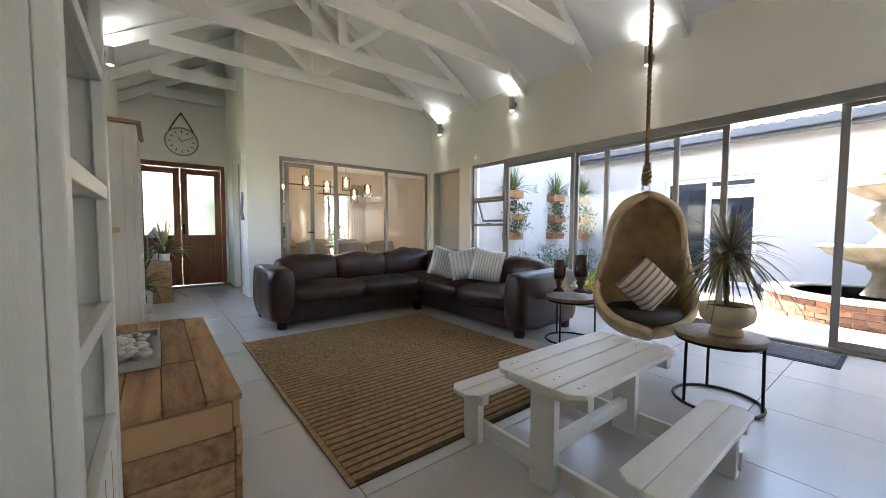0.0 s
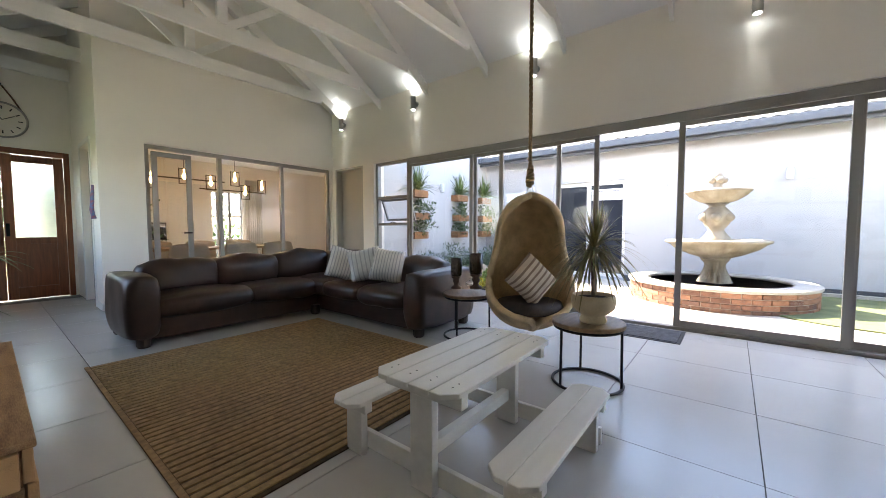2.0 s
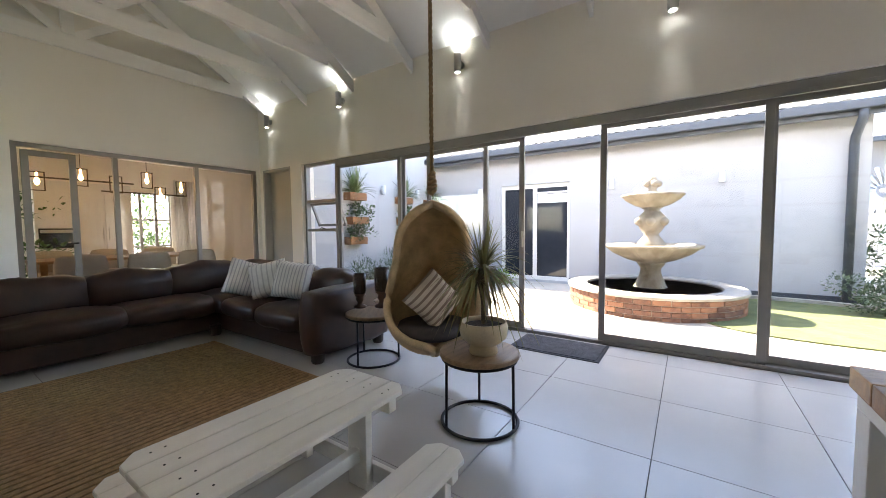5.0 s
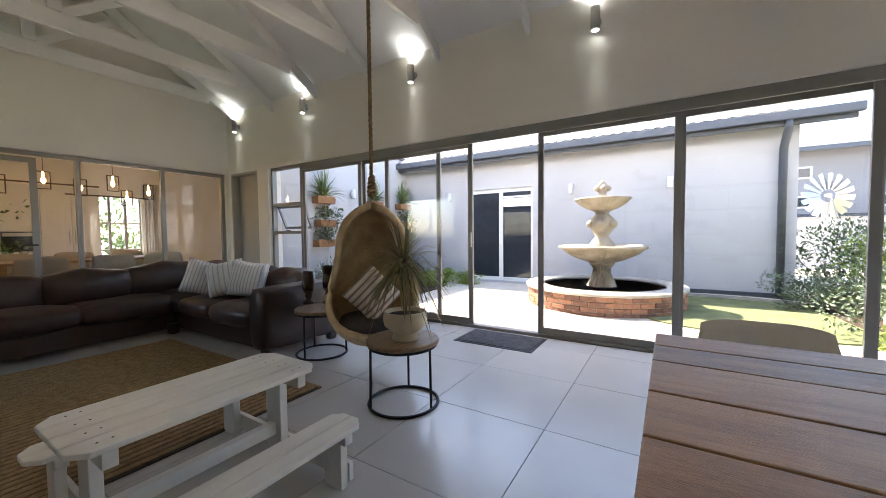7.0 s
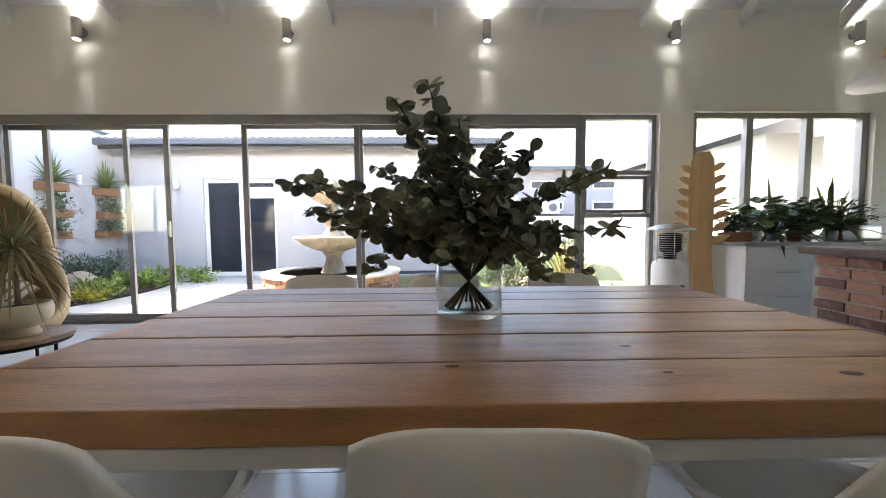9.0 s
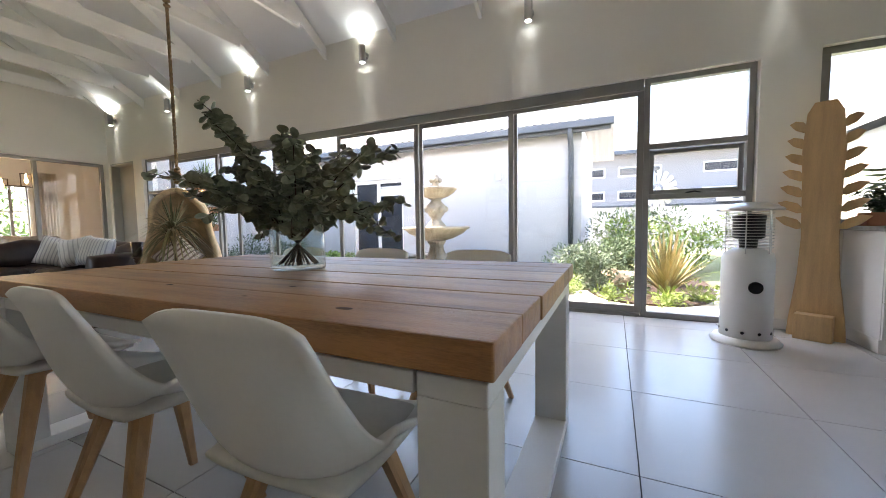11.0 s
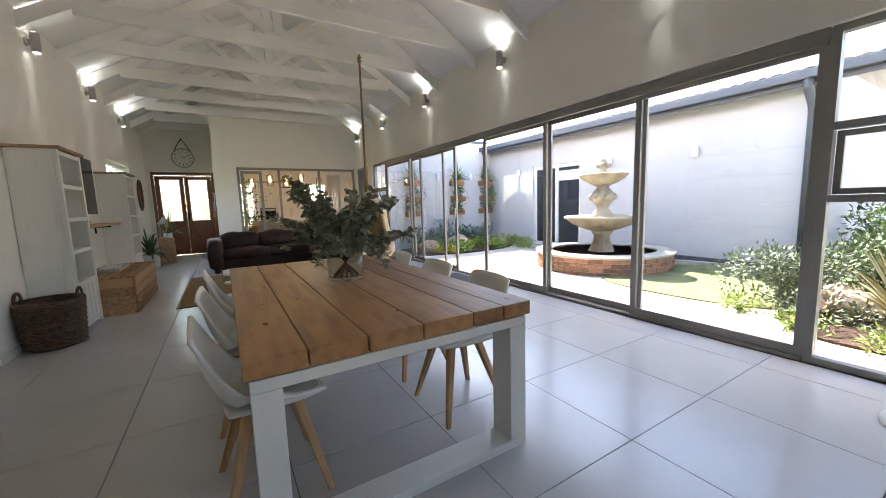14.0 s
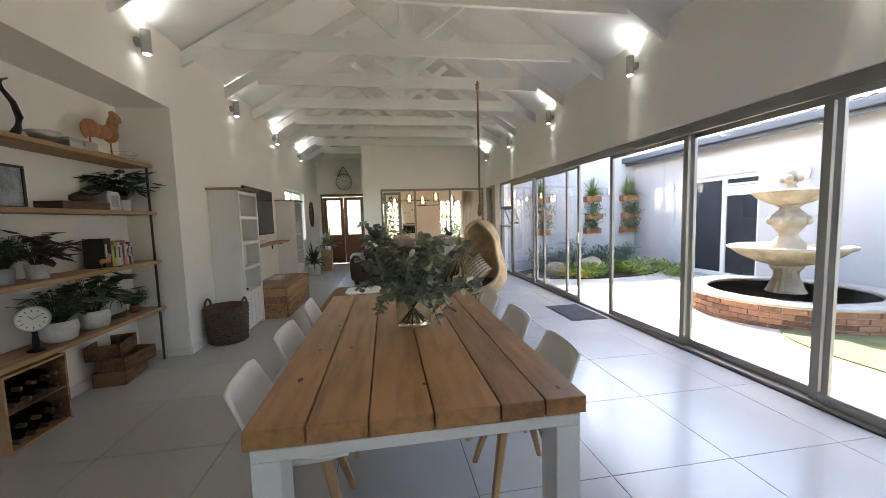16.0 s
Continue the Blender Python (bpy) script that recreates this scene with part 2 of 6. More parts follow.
# ---- structure ----
floor_bm = bmesh.new()
box(floor_bm, (-1.35, SY, -0.12), (WX + 0.25, DY + 0.1, -0.012))
floor = structure(part("floor", floor_bm, GROUT), "large pale grey porcelain tiles with dark joints", "floor")

wall_east = wall("wall_east", "x", WX, WX + 0.25, SY, FY, 0, EAVE + 0.12,
                 [(-3.90, 5.66, 0, HEAD), (5.98, 6.86, 0, HEAD), (-6.40, -4.29, 0.90, 2.36), (-8.9, -7.2, 0.90, 2.36)], "cream plastered wall above the sliding doors")
wall_west = wall("wall_west", "x", LX - 0.25, LX, 0.56, DY, 0, EAVE + 0.12, [(4.95, 6.9, 0.95, 2.25)], "cream plastered wall with wall lights")
wall_west_2 = wall("wall_west_2", "x", LX - 0.25, LX, SY, 0.56, 2.72, EAVE + 0.12, [], "cream plastered bulkhead above a shelved niche")
wall_niche = wall("wall_niche", "x", -1.35, -1.12, SY, 0.56, 0, 2.72, [], "cream plastered back of the niche")
wall_niche_side = wall("wall_niche_side", "y", 0.56, 0.81, -1.35, LX - 0.25, 0, 2.72, [], "cream plastered side of the niche")
bm = bmesh.new()
box(bm, (-1.35, SY, 2.72), (LX - 0.25, 0.81, 2.84))
structure(part("ceiling_niche", bm, WALL), "plain plastered soffit of the niche", "ceiling")
wall_north = wall("wall_north", "y", FY, FY + 0.2, 1.02, WX + 0.25, 0, 5.3, [(1.52, 4.60, 0, HEAD)], "cream plastered end wall with glazed partition")
wall_hall = wall("wall_hall", "x", 1.02, 1.22, FY + 0.2, DY, 0, 5.3, [(7.45, 8.25, 0, 2.35)], "cream plastered side wall of the entrance hall")
wall_door = wall("wall_door", "y", DY, DY + 0.22, LX - 0.25, 1.22, 0, 5.3, [(-0.50, 0.98, 0, 2.36)], "plastered wall round the front door")
# the opening in this end wall is unseen, added to let in more daylight
wall_south = wall("wall_south", "y", SY - 0.2, SY, -1.35, WX + 0.25, 0, 5.3, [(0.9, 3.1, 0.95, HEAD)], "plain plastered kitchen end wall")

for i, s in enumerate((-1, 1)):
    bm = bmesh.new()
    x0 = MX + s * (WX - MX + 0.75)
    z0 = EAVE - 0.75 * PITCH
    zr = EAVE + (WX - MX) * PITCH
    # the slope starts at the wall face and runs out as an eave
    vs = [bm.verts.new(p) for p in ((x0, SY, z0 + 0.03), (MX, SY, zr), (MX, DY + 0.2, zr), (x0, DY + 0.2, z0 + 0.03),
                                    (x0, SY, z0 + 0.13), (MX, SY, zr + 0.12), (MX, DY + 0.2, zr + 0.12), (x0, DY + 0.2, z0 + 0.13))]
    for f in ((0, 1, 2, 3), (4, 5, 6, 7), (0, 1, 5, 4), (1, 2, 6, 5), (2, 3, 7, 6), (3, 0, 4, 7)):
        bm.faces.new([vs[k] for k in f])
    structure(part("ceiling_" + ("west", "east")[i], bm, CEIL), "white vaulted ceiling slope", "ceiling")


def truss():
    t = thing("roof_truss", "white painted timber roof truss with tie and king post", "truss", group="exposed roof trusses")
    h = 0.024
    zt = 3.50
    xe = (WX - MX) - (zt + 0.04 - (EAVE - 0.20)) / PITCH
    pbox("tie_beam", (-xe, -h, zt), (xe, h, zt + 0.19), BEAM, t, 0.004)
    zr = EAVE + (WX - MX) * PITCH
    pbox("king_post", (-0.06, -h - 0.012, zt + 0.19), (0.06, h + 0.012, zr - 0.24), BEAM, t, 0.004)
    for s in (-1, 1):
        bm = bmesh.new()
        L = WX - MX
        quad = [(s * L, EAVE - 0.17), (0, zr - 0.17 * 1.17), (0, zr - 0.005), (s * L, EAVE - 0.005)]
        a = [bm.verts.new((x, -h + 0.004, z)) for x, z in quad]
        b = [bm.verts.new((x, h - 0.004, z)) for x, z in quad]
        bm.faces.new(a), bm.faces.new(b[::-1])
        for k in range(4):
            bm.faces.new((a[k], a[(k + 1) % 4], b[(k + 1) % 4], b[k]))
        part("rafter", bm, BEAM, t)
        bm = bmesh.new()
        box(bm, (-0.05, -h + 0.006, 0), (0.05, h - 0.006, 1.02), 0.004, pose(s * 0.06, 0, zt + 0.17, 0, s * 52, 0))
        part("web_strut", bm, BEAM, t)
    return t


first = truss()
TY = [-9.35 + 1.14 * k for k in range(17)]
first.matrix_basis = pose(MX, TY[0], 0)
for y in TY[1:]:
    if abs(y - FY - 0.1) > 0.2:
        copy_thing(first, pose(MX, y, 0))

for nm, lo, hi in (("baseboard", (LX, 0.56, 0), (LX + 0.015, DY, 0.09)), ("baseboard_2", (-1.12, SY, 0), (-1.105, 0.545, 0.09)), ("baseboard_3", (1.02, FY - 0.015, 0), (1.50, FY, 0.09)),
                   ("baseboard_4", (WX - 0.015, 5.68, 0), (WX, 5.96, 0.09)), ("baseboard_5", (WX - 0.015, -4.5, 0), (WX, -3.92, 0.09)), ("baseboard_6", (-1.105, 0.545, 0), (LX, 0.56, 0.09)),
                   ("baseboard_7", (1.005, FY, 0), (1.02, 7.40, 0.09))):
    structure(pbox(nm, lo, hi, TRIM, None, 0.003), "white painted skirting board", "baseboard")


# ---- glazing ----
def bar(parent, lo, hi, name="frame_bar"):
    return pbox(name, lo, hi, ALU, parent, 0.003)


def pane(parent, lo, hi, name="pane", material=None):
    ob = pbox(name, lo, hi, material or GLASS, parent, 0)
    ob.visible_shadow = False
    return ob


def sliding(name, label, spans, y0, y1, open_span=None):
    w = thing(name, label, "sliding door", kind="structure")
    bar(w, (4.70, y0, 2.265), (4.84, y1, HEAD), "head_track")
    bar(w, (4.685, y0, 2.227), (4.72, y1, 2.262), "head_rail")
    bar(w, (4.70, y0, 0.0), (4.84, y1, 0.03), "sill_track")
    for k, (a, b, x) in enumerate(spans):
        leafp = new("sliding_leaf")
        leafp.parent = w
        t = 0.032
        bar(leafp, (x, a - 0.03, 0.03), (x + t, a + 0.03, 2.265), "stile")
        bar(leafp, (x, b - 0.03, 0.031), (x + t, b + 0.03, 2.264), "stile")
        bar(leafp, (x + 0.002, a + 0.03, 0.032), (x + t - 0.002, b - 0.03, 0.10), "bottom_rail")
        bar(leafp, (x + 0.002, a + 0.03, 2.19), (x + t - 0.002, b - 0.03, 2.263), "top_rail")
        pane(leafp, (x + 0.013, a + 0.03, 0.10), (x + 0.019, b - 0.03, 2.19))
    return w


A, B = 4.725, 4.775
door_slide = sliding("door_1", "grey aluminium sliding doors with clear glass, one leaf open",
                     [(3.50, 4.77, A), (2.15, 3.46, B), (1.66, 2.98, A), (-0.47, 0.79, A), (-1.73, -0.50, B), (-3.00, -1.70, A)], -3.02, 4.79)
bm = bmesh.new()
box(bm, (4.700, 1.635, 0.98), (4.724, 1.66, 1.16), 0.006)
part("door_handle", bm, STEEL, door_slide, "steel pull handle")


def side_window(name, y0, y1, lab, stay):
    w = thing(name, lab, "window", kind="structure")
    x0, x1 = 4.71, 4.79
    bar(w, (x0, y0, 0), (x1, y0 + 0.05, HEAD)), bar(w, (x0, y1 - 0.05, 0), (x1, y1, HEAD))
    for z in (0.0, 1.17, 1.66, HEAD - 0.05):
        bar(w, (x0 + 0.002, y0 + 0.05, z), (x1 - 0.002, y1 - 0.05, z + 0.05), "transom")
    for a, b in ((0.05, 1.17), (1.71, HEAD - 0.05)):
        pane(w, (4.747, y0 + 0.05, a), (4.753, y1 - 0.05, b))
    sash = new("top_hung_sash")
    sash.parent = w
    sash.matrix_basis = pose(4.775, (y0 + y1) / 2, 1.655, 0, -stay, 0)
    h = (y1 - y0) / 2 - 0.055
    for lo, hi in (((0, -h, -0.43), (0.035, -h + 0.04, 0)), ((0, h - 0.04, -0.43), (0.035, h, 0)), ((0.001, -h + 0.04, -0.43), (0.034, h - 0.04, -0.39)), ((0.001, -h + 0.04, -0.04), (0.034, h - 0.04, -0.001))):
        bar(sash, lo, hi, "sash_bar")
    pane(sash, (0.014, -h + 0.04, -0.39), (0.02, h - 0.04, -0.04))
    bm = bmesh.new()
    tube(bm, [(4.74, (y0 + y1) / 2 - 0.07, 1.215), (4.72, (y0 + y1) / 2, 1.235), (4.74, (y0 + y1) / 2 + 0.07, 1.225)], 0.008)
    part("catch", bm, BLACKSTEEL, w)
    return w


side_window("window_1", 4.80, 5.65, "grey aluminium window with top-hung sash ajar", 22)
side_window("window_2", -3.89, -3.03, "grey aluminium window with closed top-hung sash", 0)
for nm, y0, y1, n in (("window_3", -6.40, -4.29, 3), ("window_4", -8.9, -7.2, 2)):
    w = thing(nm, "grey aluminium kitchen window above the counter", "window", kind="structure")
    step = (y1 - y0) / n
    bar(w, (4.72, y0, 0.90), (4.80, y1, 0.95)), bar(w, (4.72, y0, 2.30), (4.80, y1, 2.36))
    for k in range(n + 1):
        yc = min(max(y0 + k * step, y0 + 0.04), y1 - 0.04)
        bar(w, (4.722, yc - 0.04, 0.95), (4.798, yc + 0.04, 2.30), "mullion")
    for k in range(n):
        pane(w, (4.757, y0 + k * step + 0.04, 0.95), (4.763, y0 + (k + 1) * step - 0.04, 2.30))
# unseen window, added so daylight fills the room from the kitchen end
w = thing("window_6", "unseen grey aluminium window added to light the kitchen end", "window", kind="structure")
for lo, hi in (((0.9, SY - 0.13, HEAD - 0.06), (3.1, SY - 0.06, HEAD)), ((0.9, SY - 0.13, 0.95), (3.1, SY - 0.06, 1.0))):
    bar(w, lo, hi)
for x in (0.93, 2.0, 3.07):
    bar(w, (x - 0.03, SY - 0.129, 1.0), (x + 0.03, SY - 0.061, HEAD - 0.06), "mullion")
for a, b in ((0.96, 1.97), (2.03, 3.04)):
    pane(w, (a, SY - 0.098, 1.0), (b, SY - 0.092, HEAD - 0.06))
w = thing("window_5", "white framed window in the plastered wall", "window", kind="structure")
for lo, hi in (((-0.75, 4.95, 0.95), (-0.69, 6.9, 1.0)), ((-0.75, 4.95, 2.2), (-0.69, 6.9, 2.25)), ((-0.749, 4.95, 1.0), (-0.691, 5.0, 2.2)), ((-0.749, 6.85, 1.0), (-0.691, 6.9, 2.2)), ((-0.749, 5.9, 1.0), (-0.691, 5.95, 2.2))):
    pbox("window_frame", lo, hi, WHITESTEEL, w)
pane(w, (-0.723, 5.0, 1.0), (-0.717, 5.9, 2.2)), pane(w, (-0.723, 5.95, 1.0), (-0.717, 6.85, 2.2))
# glazed partition to the dining room
gp = thing("window_7", "grey aluminium glazed partition to the dining room", "glazed partition", kind="structure")
for lo, hi in (((1.52, FY + 0.05, 2.275), (4.60, FY + 0.12, HEAD)), ((1.52, FY + 0.05, 0), (4.60, FY + 0.12, 0.05))):
    bar(gp, lo, hi)
for x in (1.55, 2.52, 3.58, 4.57):
    bar(gp, (x - 0.03, FY + 0.052, 0.05), (x + 0.03, FY + 0.118, 2.275), "mullion")
for a, b in ((1.58, 2.49), (2.55, 3.55), (3.61, 4.54)):
    pane(gp, (a, FY + 0.083, 0.05), (b, FY + 0.089, 2.275))
gd = new("hinged_door")
gd.parent = gp
bar(gd, (1.60, FY + 0.015, 0.05), (1.67, FY + 0.05, 2.24), "stile"), bar(gd, (2.03, FY + 0.015, 0.05), (2.10, FY + 0.05, 2.24), "stile"), bar(gd, (1.67, FY + 0.016, 2.17), (2.03, FY + 0.049, 2.24), "top_rail")
bm = bmesh.new()
tube(bm, [(2.07, FY - 0.03, 1.05), (1.96, FY - 0.03, 1.05)], 0.011)
part("door_handle", bm, BLACKSTEEL, gd)

# grey door beside the glazing, and the hall doorway
d = thing("door_2", "grey painted flush door in a recess", "door", kind="structure")
pbox("door_leaf", (4.80, 6.02, 0.01), (4.845, 6.82, 2.295), GREYDOOR, d)
pbox("door_jamb", (4.66, 5.98, 0), (4.88, 6.018, HEAD), GREYDOOR, d), pbox("door_jamb", (4.66, 6.822, 0), (4.88, 6.86, HEAD), GREYDOOR, d), pbox("door_head", (4.661, 6.018, 2.297), (4.88, 6.822, HEAD), GREYDOOR, d)
d = thing("door_3", "grey doorway in the hall side wall", "door", kind="structure")
pbox("door_leaf", (1.10, 7.48, 0.01), (1.145, 8.22, 2.31), GREYDOOR, d)
for lo, hi in (((1.005, 7.39, 0), (1.02, 7.45, 2.41)), ((1.005, 8.25, 0), (1.02, 8.31, 2.41)), ((1.004, 7.45, 2.35), (1.02, 8.25, 2.41))):
    pbox("architrave", lo, hi, TRIM, d)
d = thing("door_4", "red-brown timber double front door with frosted glass", "door", kind="structure")
for lo, hi in (((-0.50, DY - 0.01, 0), (-0.43, DY + 0.08, 2.36)), ((0.91, DY - 0.01, 0), (0.98, DY + 0.08, 2.36)), ((-0.43, DY - 0.009, 2.27), (0.91, DY + 0.08, 2.36))):
    pbox("door_frame", lo, hi, DOORWOOD, d)
for a, b in ((-0.425, 0.237), (0.243, 0.905)):
    lf = new("door_leaf")
    lf.parent = d
    y0, y1 = DY + 0.012, DY + 0.056
    pbox("stile", (a, y0, 0.012), (a + 0.11, y1, 2.262), DOORWOOD, lf), pbox("stile", (b - 0.11, y0, 0.012), (b, y1, 2.262), DOORWOOD, lf)
    pbox("rail", (a + 0.11, y0 + 0.002, 2.15), (b - 0.11, y1, 2.26), DOORWOOD, lf), pbox("rail", (a + 0.11, y0 + 0.002, 0.88), (b - 0.11, y1, 0.98), DOORWOOD, lf), pbox("rail", (a + 0.11, y0 + 0.002, 0.013), (b - 0.11, y1, 0.2), DOORWOOD, lf)
    pbox("panel", (a + 0.11, y0 + 0.014, 0.2), (b - 0.11, y1 - 0.01, 0.88), DOORWOOD, lf)
    g = pbox("frosted_pane", (a + 0.11, y0 + 0.018, 0.98), (b - 0.11, y0 + 0.026, 2.15), FROST, lf, 0)
    g.visible_shadow = False
bm = bmesh.new()
box(bm, (0.26, DY - 0.02, 1.0), (0.30, DY + 0.012, 1.2), 0.006)
part("door_handle", bm, BLACKSTEEL, d)


# ---- courtyard ground and buildings ----
bm = bmesh.new()
box(bm, (WX + 0.25, -400, -0.5), (500, 400, -0.03))
ground = structure(part("ground", bm, PAVE), "pale sunlit sandy paving round the courtyard", "ground")
bm = bmesh.new()
box(bm, (-500, -400, -0.5), (-1.35, 400, -0.04))
structure(part("ground_2", bm, GRASS), "open lawn beyond the house", "ground")


def disc(name, c, rx, ry, z, material, label, cat, seed, rz=0):
    rnd = random.Random(seed)
    bm = bmesh.new()
    n = 48
    ph = rnd.random() * 6
    ring = [bm.verts.new((c[0] + rx * (1 + 0.05 * math.sin(3 * a + ph)) * math.cos(a), c[1] + ry * (1 + 0.06 * math.sin(2 * a + ph)) * math.sin(a), z)) for a in [2 * math.pi * k / n for k in range(n)]]
    f = bm.faces.new(ring)
    r = bmesh.ops.extrude_face_region(bm, geom=[f])
    for v in r["geom"]:
        if isinstance(v, bmesh.types.BMVert):
            v.co.z -= 0.06
    return structure(part(name, bm, material), label, cat)


disc("lawn", (7.25, -1.35), 1.35, 1.55, -0.012, GRASS, "patch of short artificial green lawn", "lawn", 3)
disc("planting_bed", (6.6, 4.7), 1.9, 0.95, 0.0, SOIL, "dark planted bed beside the wall", "flower bed", 5)
disc("planting_bed_2", (7.6, -3.2), 2.3, 0.95, -0.005, SOIL, "dark planted bed by the glazing", "flower bed", 8)

HX = 8.75
house = thing("courtyard_house", "pale plastered single-storey wing with corrugated roof", "building", kind="structure")
bm = bmesh.new()
for lo, hi in (((HX, -2.15, -0.1), (HX + 4, 2.18, 3.0)), ((HX, 3.78, -0.1), (HX + 4, 14, 3.0)), ((HX + 0.3, 2.18, -0.1), (HX + 4, 3.78, 3.0)), ((HX, 2.18, 2.18), (HX + 0.3, 3.78, 3.0)), ((HX, 2.18, -0.1), (HX + 0.3, 3.78, 0.02))):
    box(bm, lo, hi)
part("house_wall", bm, PLASTER, house)
bm = bmesh.new()
n = 190
prev = None
for k in range(n + 1):
    y = -2.75 + k * 16.8 / n
    dz = 0.022 * (k % 2)
    cur = (bm.verts.new((HX - 0.38, y, 2.98 + dz)), bm.verts.new((HX + 2.4, y, 4.25 + dz)), bm.verts.new((HX + 5.2, y, 2.98 + dz)))
    if prev:
        bm.faces.new((prev[0], cur[0], cur[1], prev[1])), bm.faces.new((prev[1], cur[1], cur[2], prev[2]))
    prev = cur
part("roof", bm, ROOFM, house, "pale corrugated metal roof sheets")
pbox("fascia", (HX - 0.32, -2.70, 2.76), (HX - 0.28, 14, 2.97), GUTTER, house)
bm = bmesh.new()
box(bm, (HX - 0.44, -2.75, 2.83), (HX - 0.325, 14, 2.965), 0.02)
part("gutter", bm, GUTTER, house, "charcoal gutter")
pbox("soffit", (HX - 0.28, -2.7, 2.93), (HX, 14, 2.96), PLASTER, house)
bm = bmesh.new()
tube(bm, [(HX - 0.38, -1.95, 2.86), (HX - 0.36, -1.95, 2.72), (HX - 0.10, -1.95, 2.5), (HX - 0.07, -1.95, 2.36), (HX - 0.07, -1.95, 0.05)], 0.055, 10)
part("downpipe", bm, GUTTER, house, "charcoal downpipe", True)
hw = new("window")
hw.parent = house
for lo, hi in (((HX + 0.05, 2.18, 0.02), (HX + 0.12, 2.25, 2.18)), ((HX + 0.05, 3.71, 0.02), (HX + 0.12, 3.78, 2.18)), ((HX + 0.051, 2.25, 2.09), (HX + 0.119, 3.71, 2.18)), ((HX + 0.051, 2.25, 0.02), (HX + 0.119, 3.71, 0.1)), ((HX + 0.052, 2.93, 0.1), (HX + 0.118, 3.02, 2.09)), ((HX + 0.053, 2.25, 1.96), (HX + 0.117, 2.93, 2.0))):
    pbox("window_frame", lo, hi, WHITESTEEL, hw, 0.003)
for a, b in ((2.25, 2.93), (3.02, 3.71)):
    pbox("pane", (HX + 0.09, a, 0.1), (HX + 0.1, b, 2.09), DARKGLASS, hw, 0)
for nm, lo, hi in (("shutter_blind", (HX + 0.075, 2.26, 1.75), (HX + 0.085, 2.92, 1.95)),):
    pbox(nm, lo, hi, WHITESTEEL, hw, 0)
bm = bmesh.new()
box(bm, (HX - 0.03, -2.2, -0.03), (HX, 2.18, 0.10))
part("plinth", bm, GUTTER, house)

gw = thing("garden_wall", "pale plastered courtyard wall carrying planters", "wall", kind="structure")
bm = bmesh.new()
box(bm, (4.93, 5.72, -0.1), (HX + 0.2, 5.95, 3.1))
part("wall_body", bm, PLASTER, gw)
pbox("coping", (4.95, 5.68, 3.1), (HX, 5.99, 3.16), GUTTER, gw)

# dining room beyond the glazed partition
structure(pbox("floor_dining", (1.22, FY + 0.2, -0.12), (8.0, 12.2, -0.002), TILE, None, 0), "pale tiled dining room floor", "floor")
wall("wall_dining_north", "y", 12.0, 12.2, 1.22, 8.0, 0, 3.0, [(1.5, 2.2, 0.3, 2.2), (3.95, 4.95, 0.1, 2.2)], "cream dining room wall with bright windows")
wall("wall_dining_west", "x", 1.02, 1.22, DY, 12.2, 0, 3.0, [], "cream dining room side wall")
# wide opening out of view, added to brighten the dining room
wall("wall_dining_east", "x", 8.0, 8.2, FY + 0.2, 12.2, 0, 3.0, [(7.6, 11.7, 0.2, 2.4)], "cream dining room side wall, unseen wide opening added for light")
wall("wall_dining_south", "y", FY, FY + 0.2, WX + 0.25, 8.2, 0, 3.0, [], "cream dining room return wall")
bm = bmesh.new()
box(bm, (1.22, FY + 0.2, 3.0), (8.2, 12.2, 3.1))
structure(part("ceiling_dining", bm, CEIL), "white dining room ceiling", "ceiling")
for nm, a, b, z0, z1 in (("window_8", 1.5, 2.2, 0.3, 2.2), ("window_9", 3.95, 4.95, 0.1, 2.2)):
    w = thing(nm, "bright dining room window with grey bars", "window", kind="structure")
    for k in range(4):
        x = a + (b - a) * k / 3
        bar(w, (max(a, x - 0.03), 12.06, z0), (min(b, x + 0.03), 12.12, z1))
    for k in range(4):
        z = z0 + (z1 - z0) * k / 3
        bar(w, (a, 12.061, max(z0, z - 0.025)), (b, 12.119, min(z1, z + 0.025)), "transom")


# ---- wall lights ----
LAMPGLOW = glow_mat("lamp_lens", (0.85, 0.95, 1.0), 2.5)


def wall_light():
    t = thing("wall_light", "brushed steel up and down wall light, lit", "wall light", group="wall lights along the room")
    bm = bmesh.new()
    lathe(bm, [(0.036, -0.11), (0.043, -0.105), (0.043, 0.105), (0.036, 0.11)], 20, (-0.085, 0, 0))
    part("barrel", bm, STEEL, t, smooth=False)
    bm = bmesh.new()
    box(bm, (-0.05, -0.02, -0.025), (-0.018, 0.02, 0.025), 0.004)
    part("arm", bm, STEEL, t)
    bm = bmesh.new()
    lathe(bm, [(0.045, -0.02), (0.045, 0.0)], 16)
    bmesh.ops.transform(bm, matrix=pose(0, 0, 0, 0, 90, 0), verts=bm.verts)
    part("wall_plate", bm, STEEL, t)
    for z in (-0.112, 0.1115):
        bm = bmesh.new()
        lathe(bm, [(0.03, z - 0.001), (0.03, z + 0.001)], 16, (-0.085, 0, 0))
        part("lens", bm, LAMPGLOW, t, "glowing lamp lens")
    return t


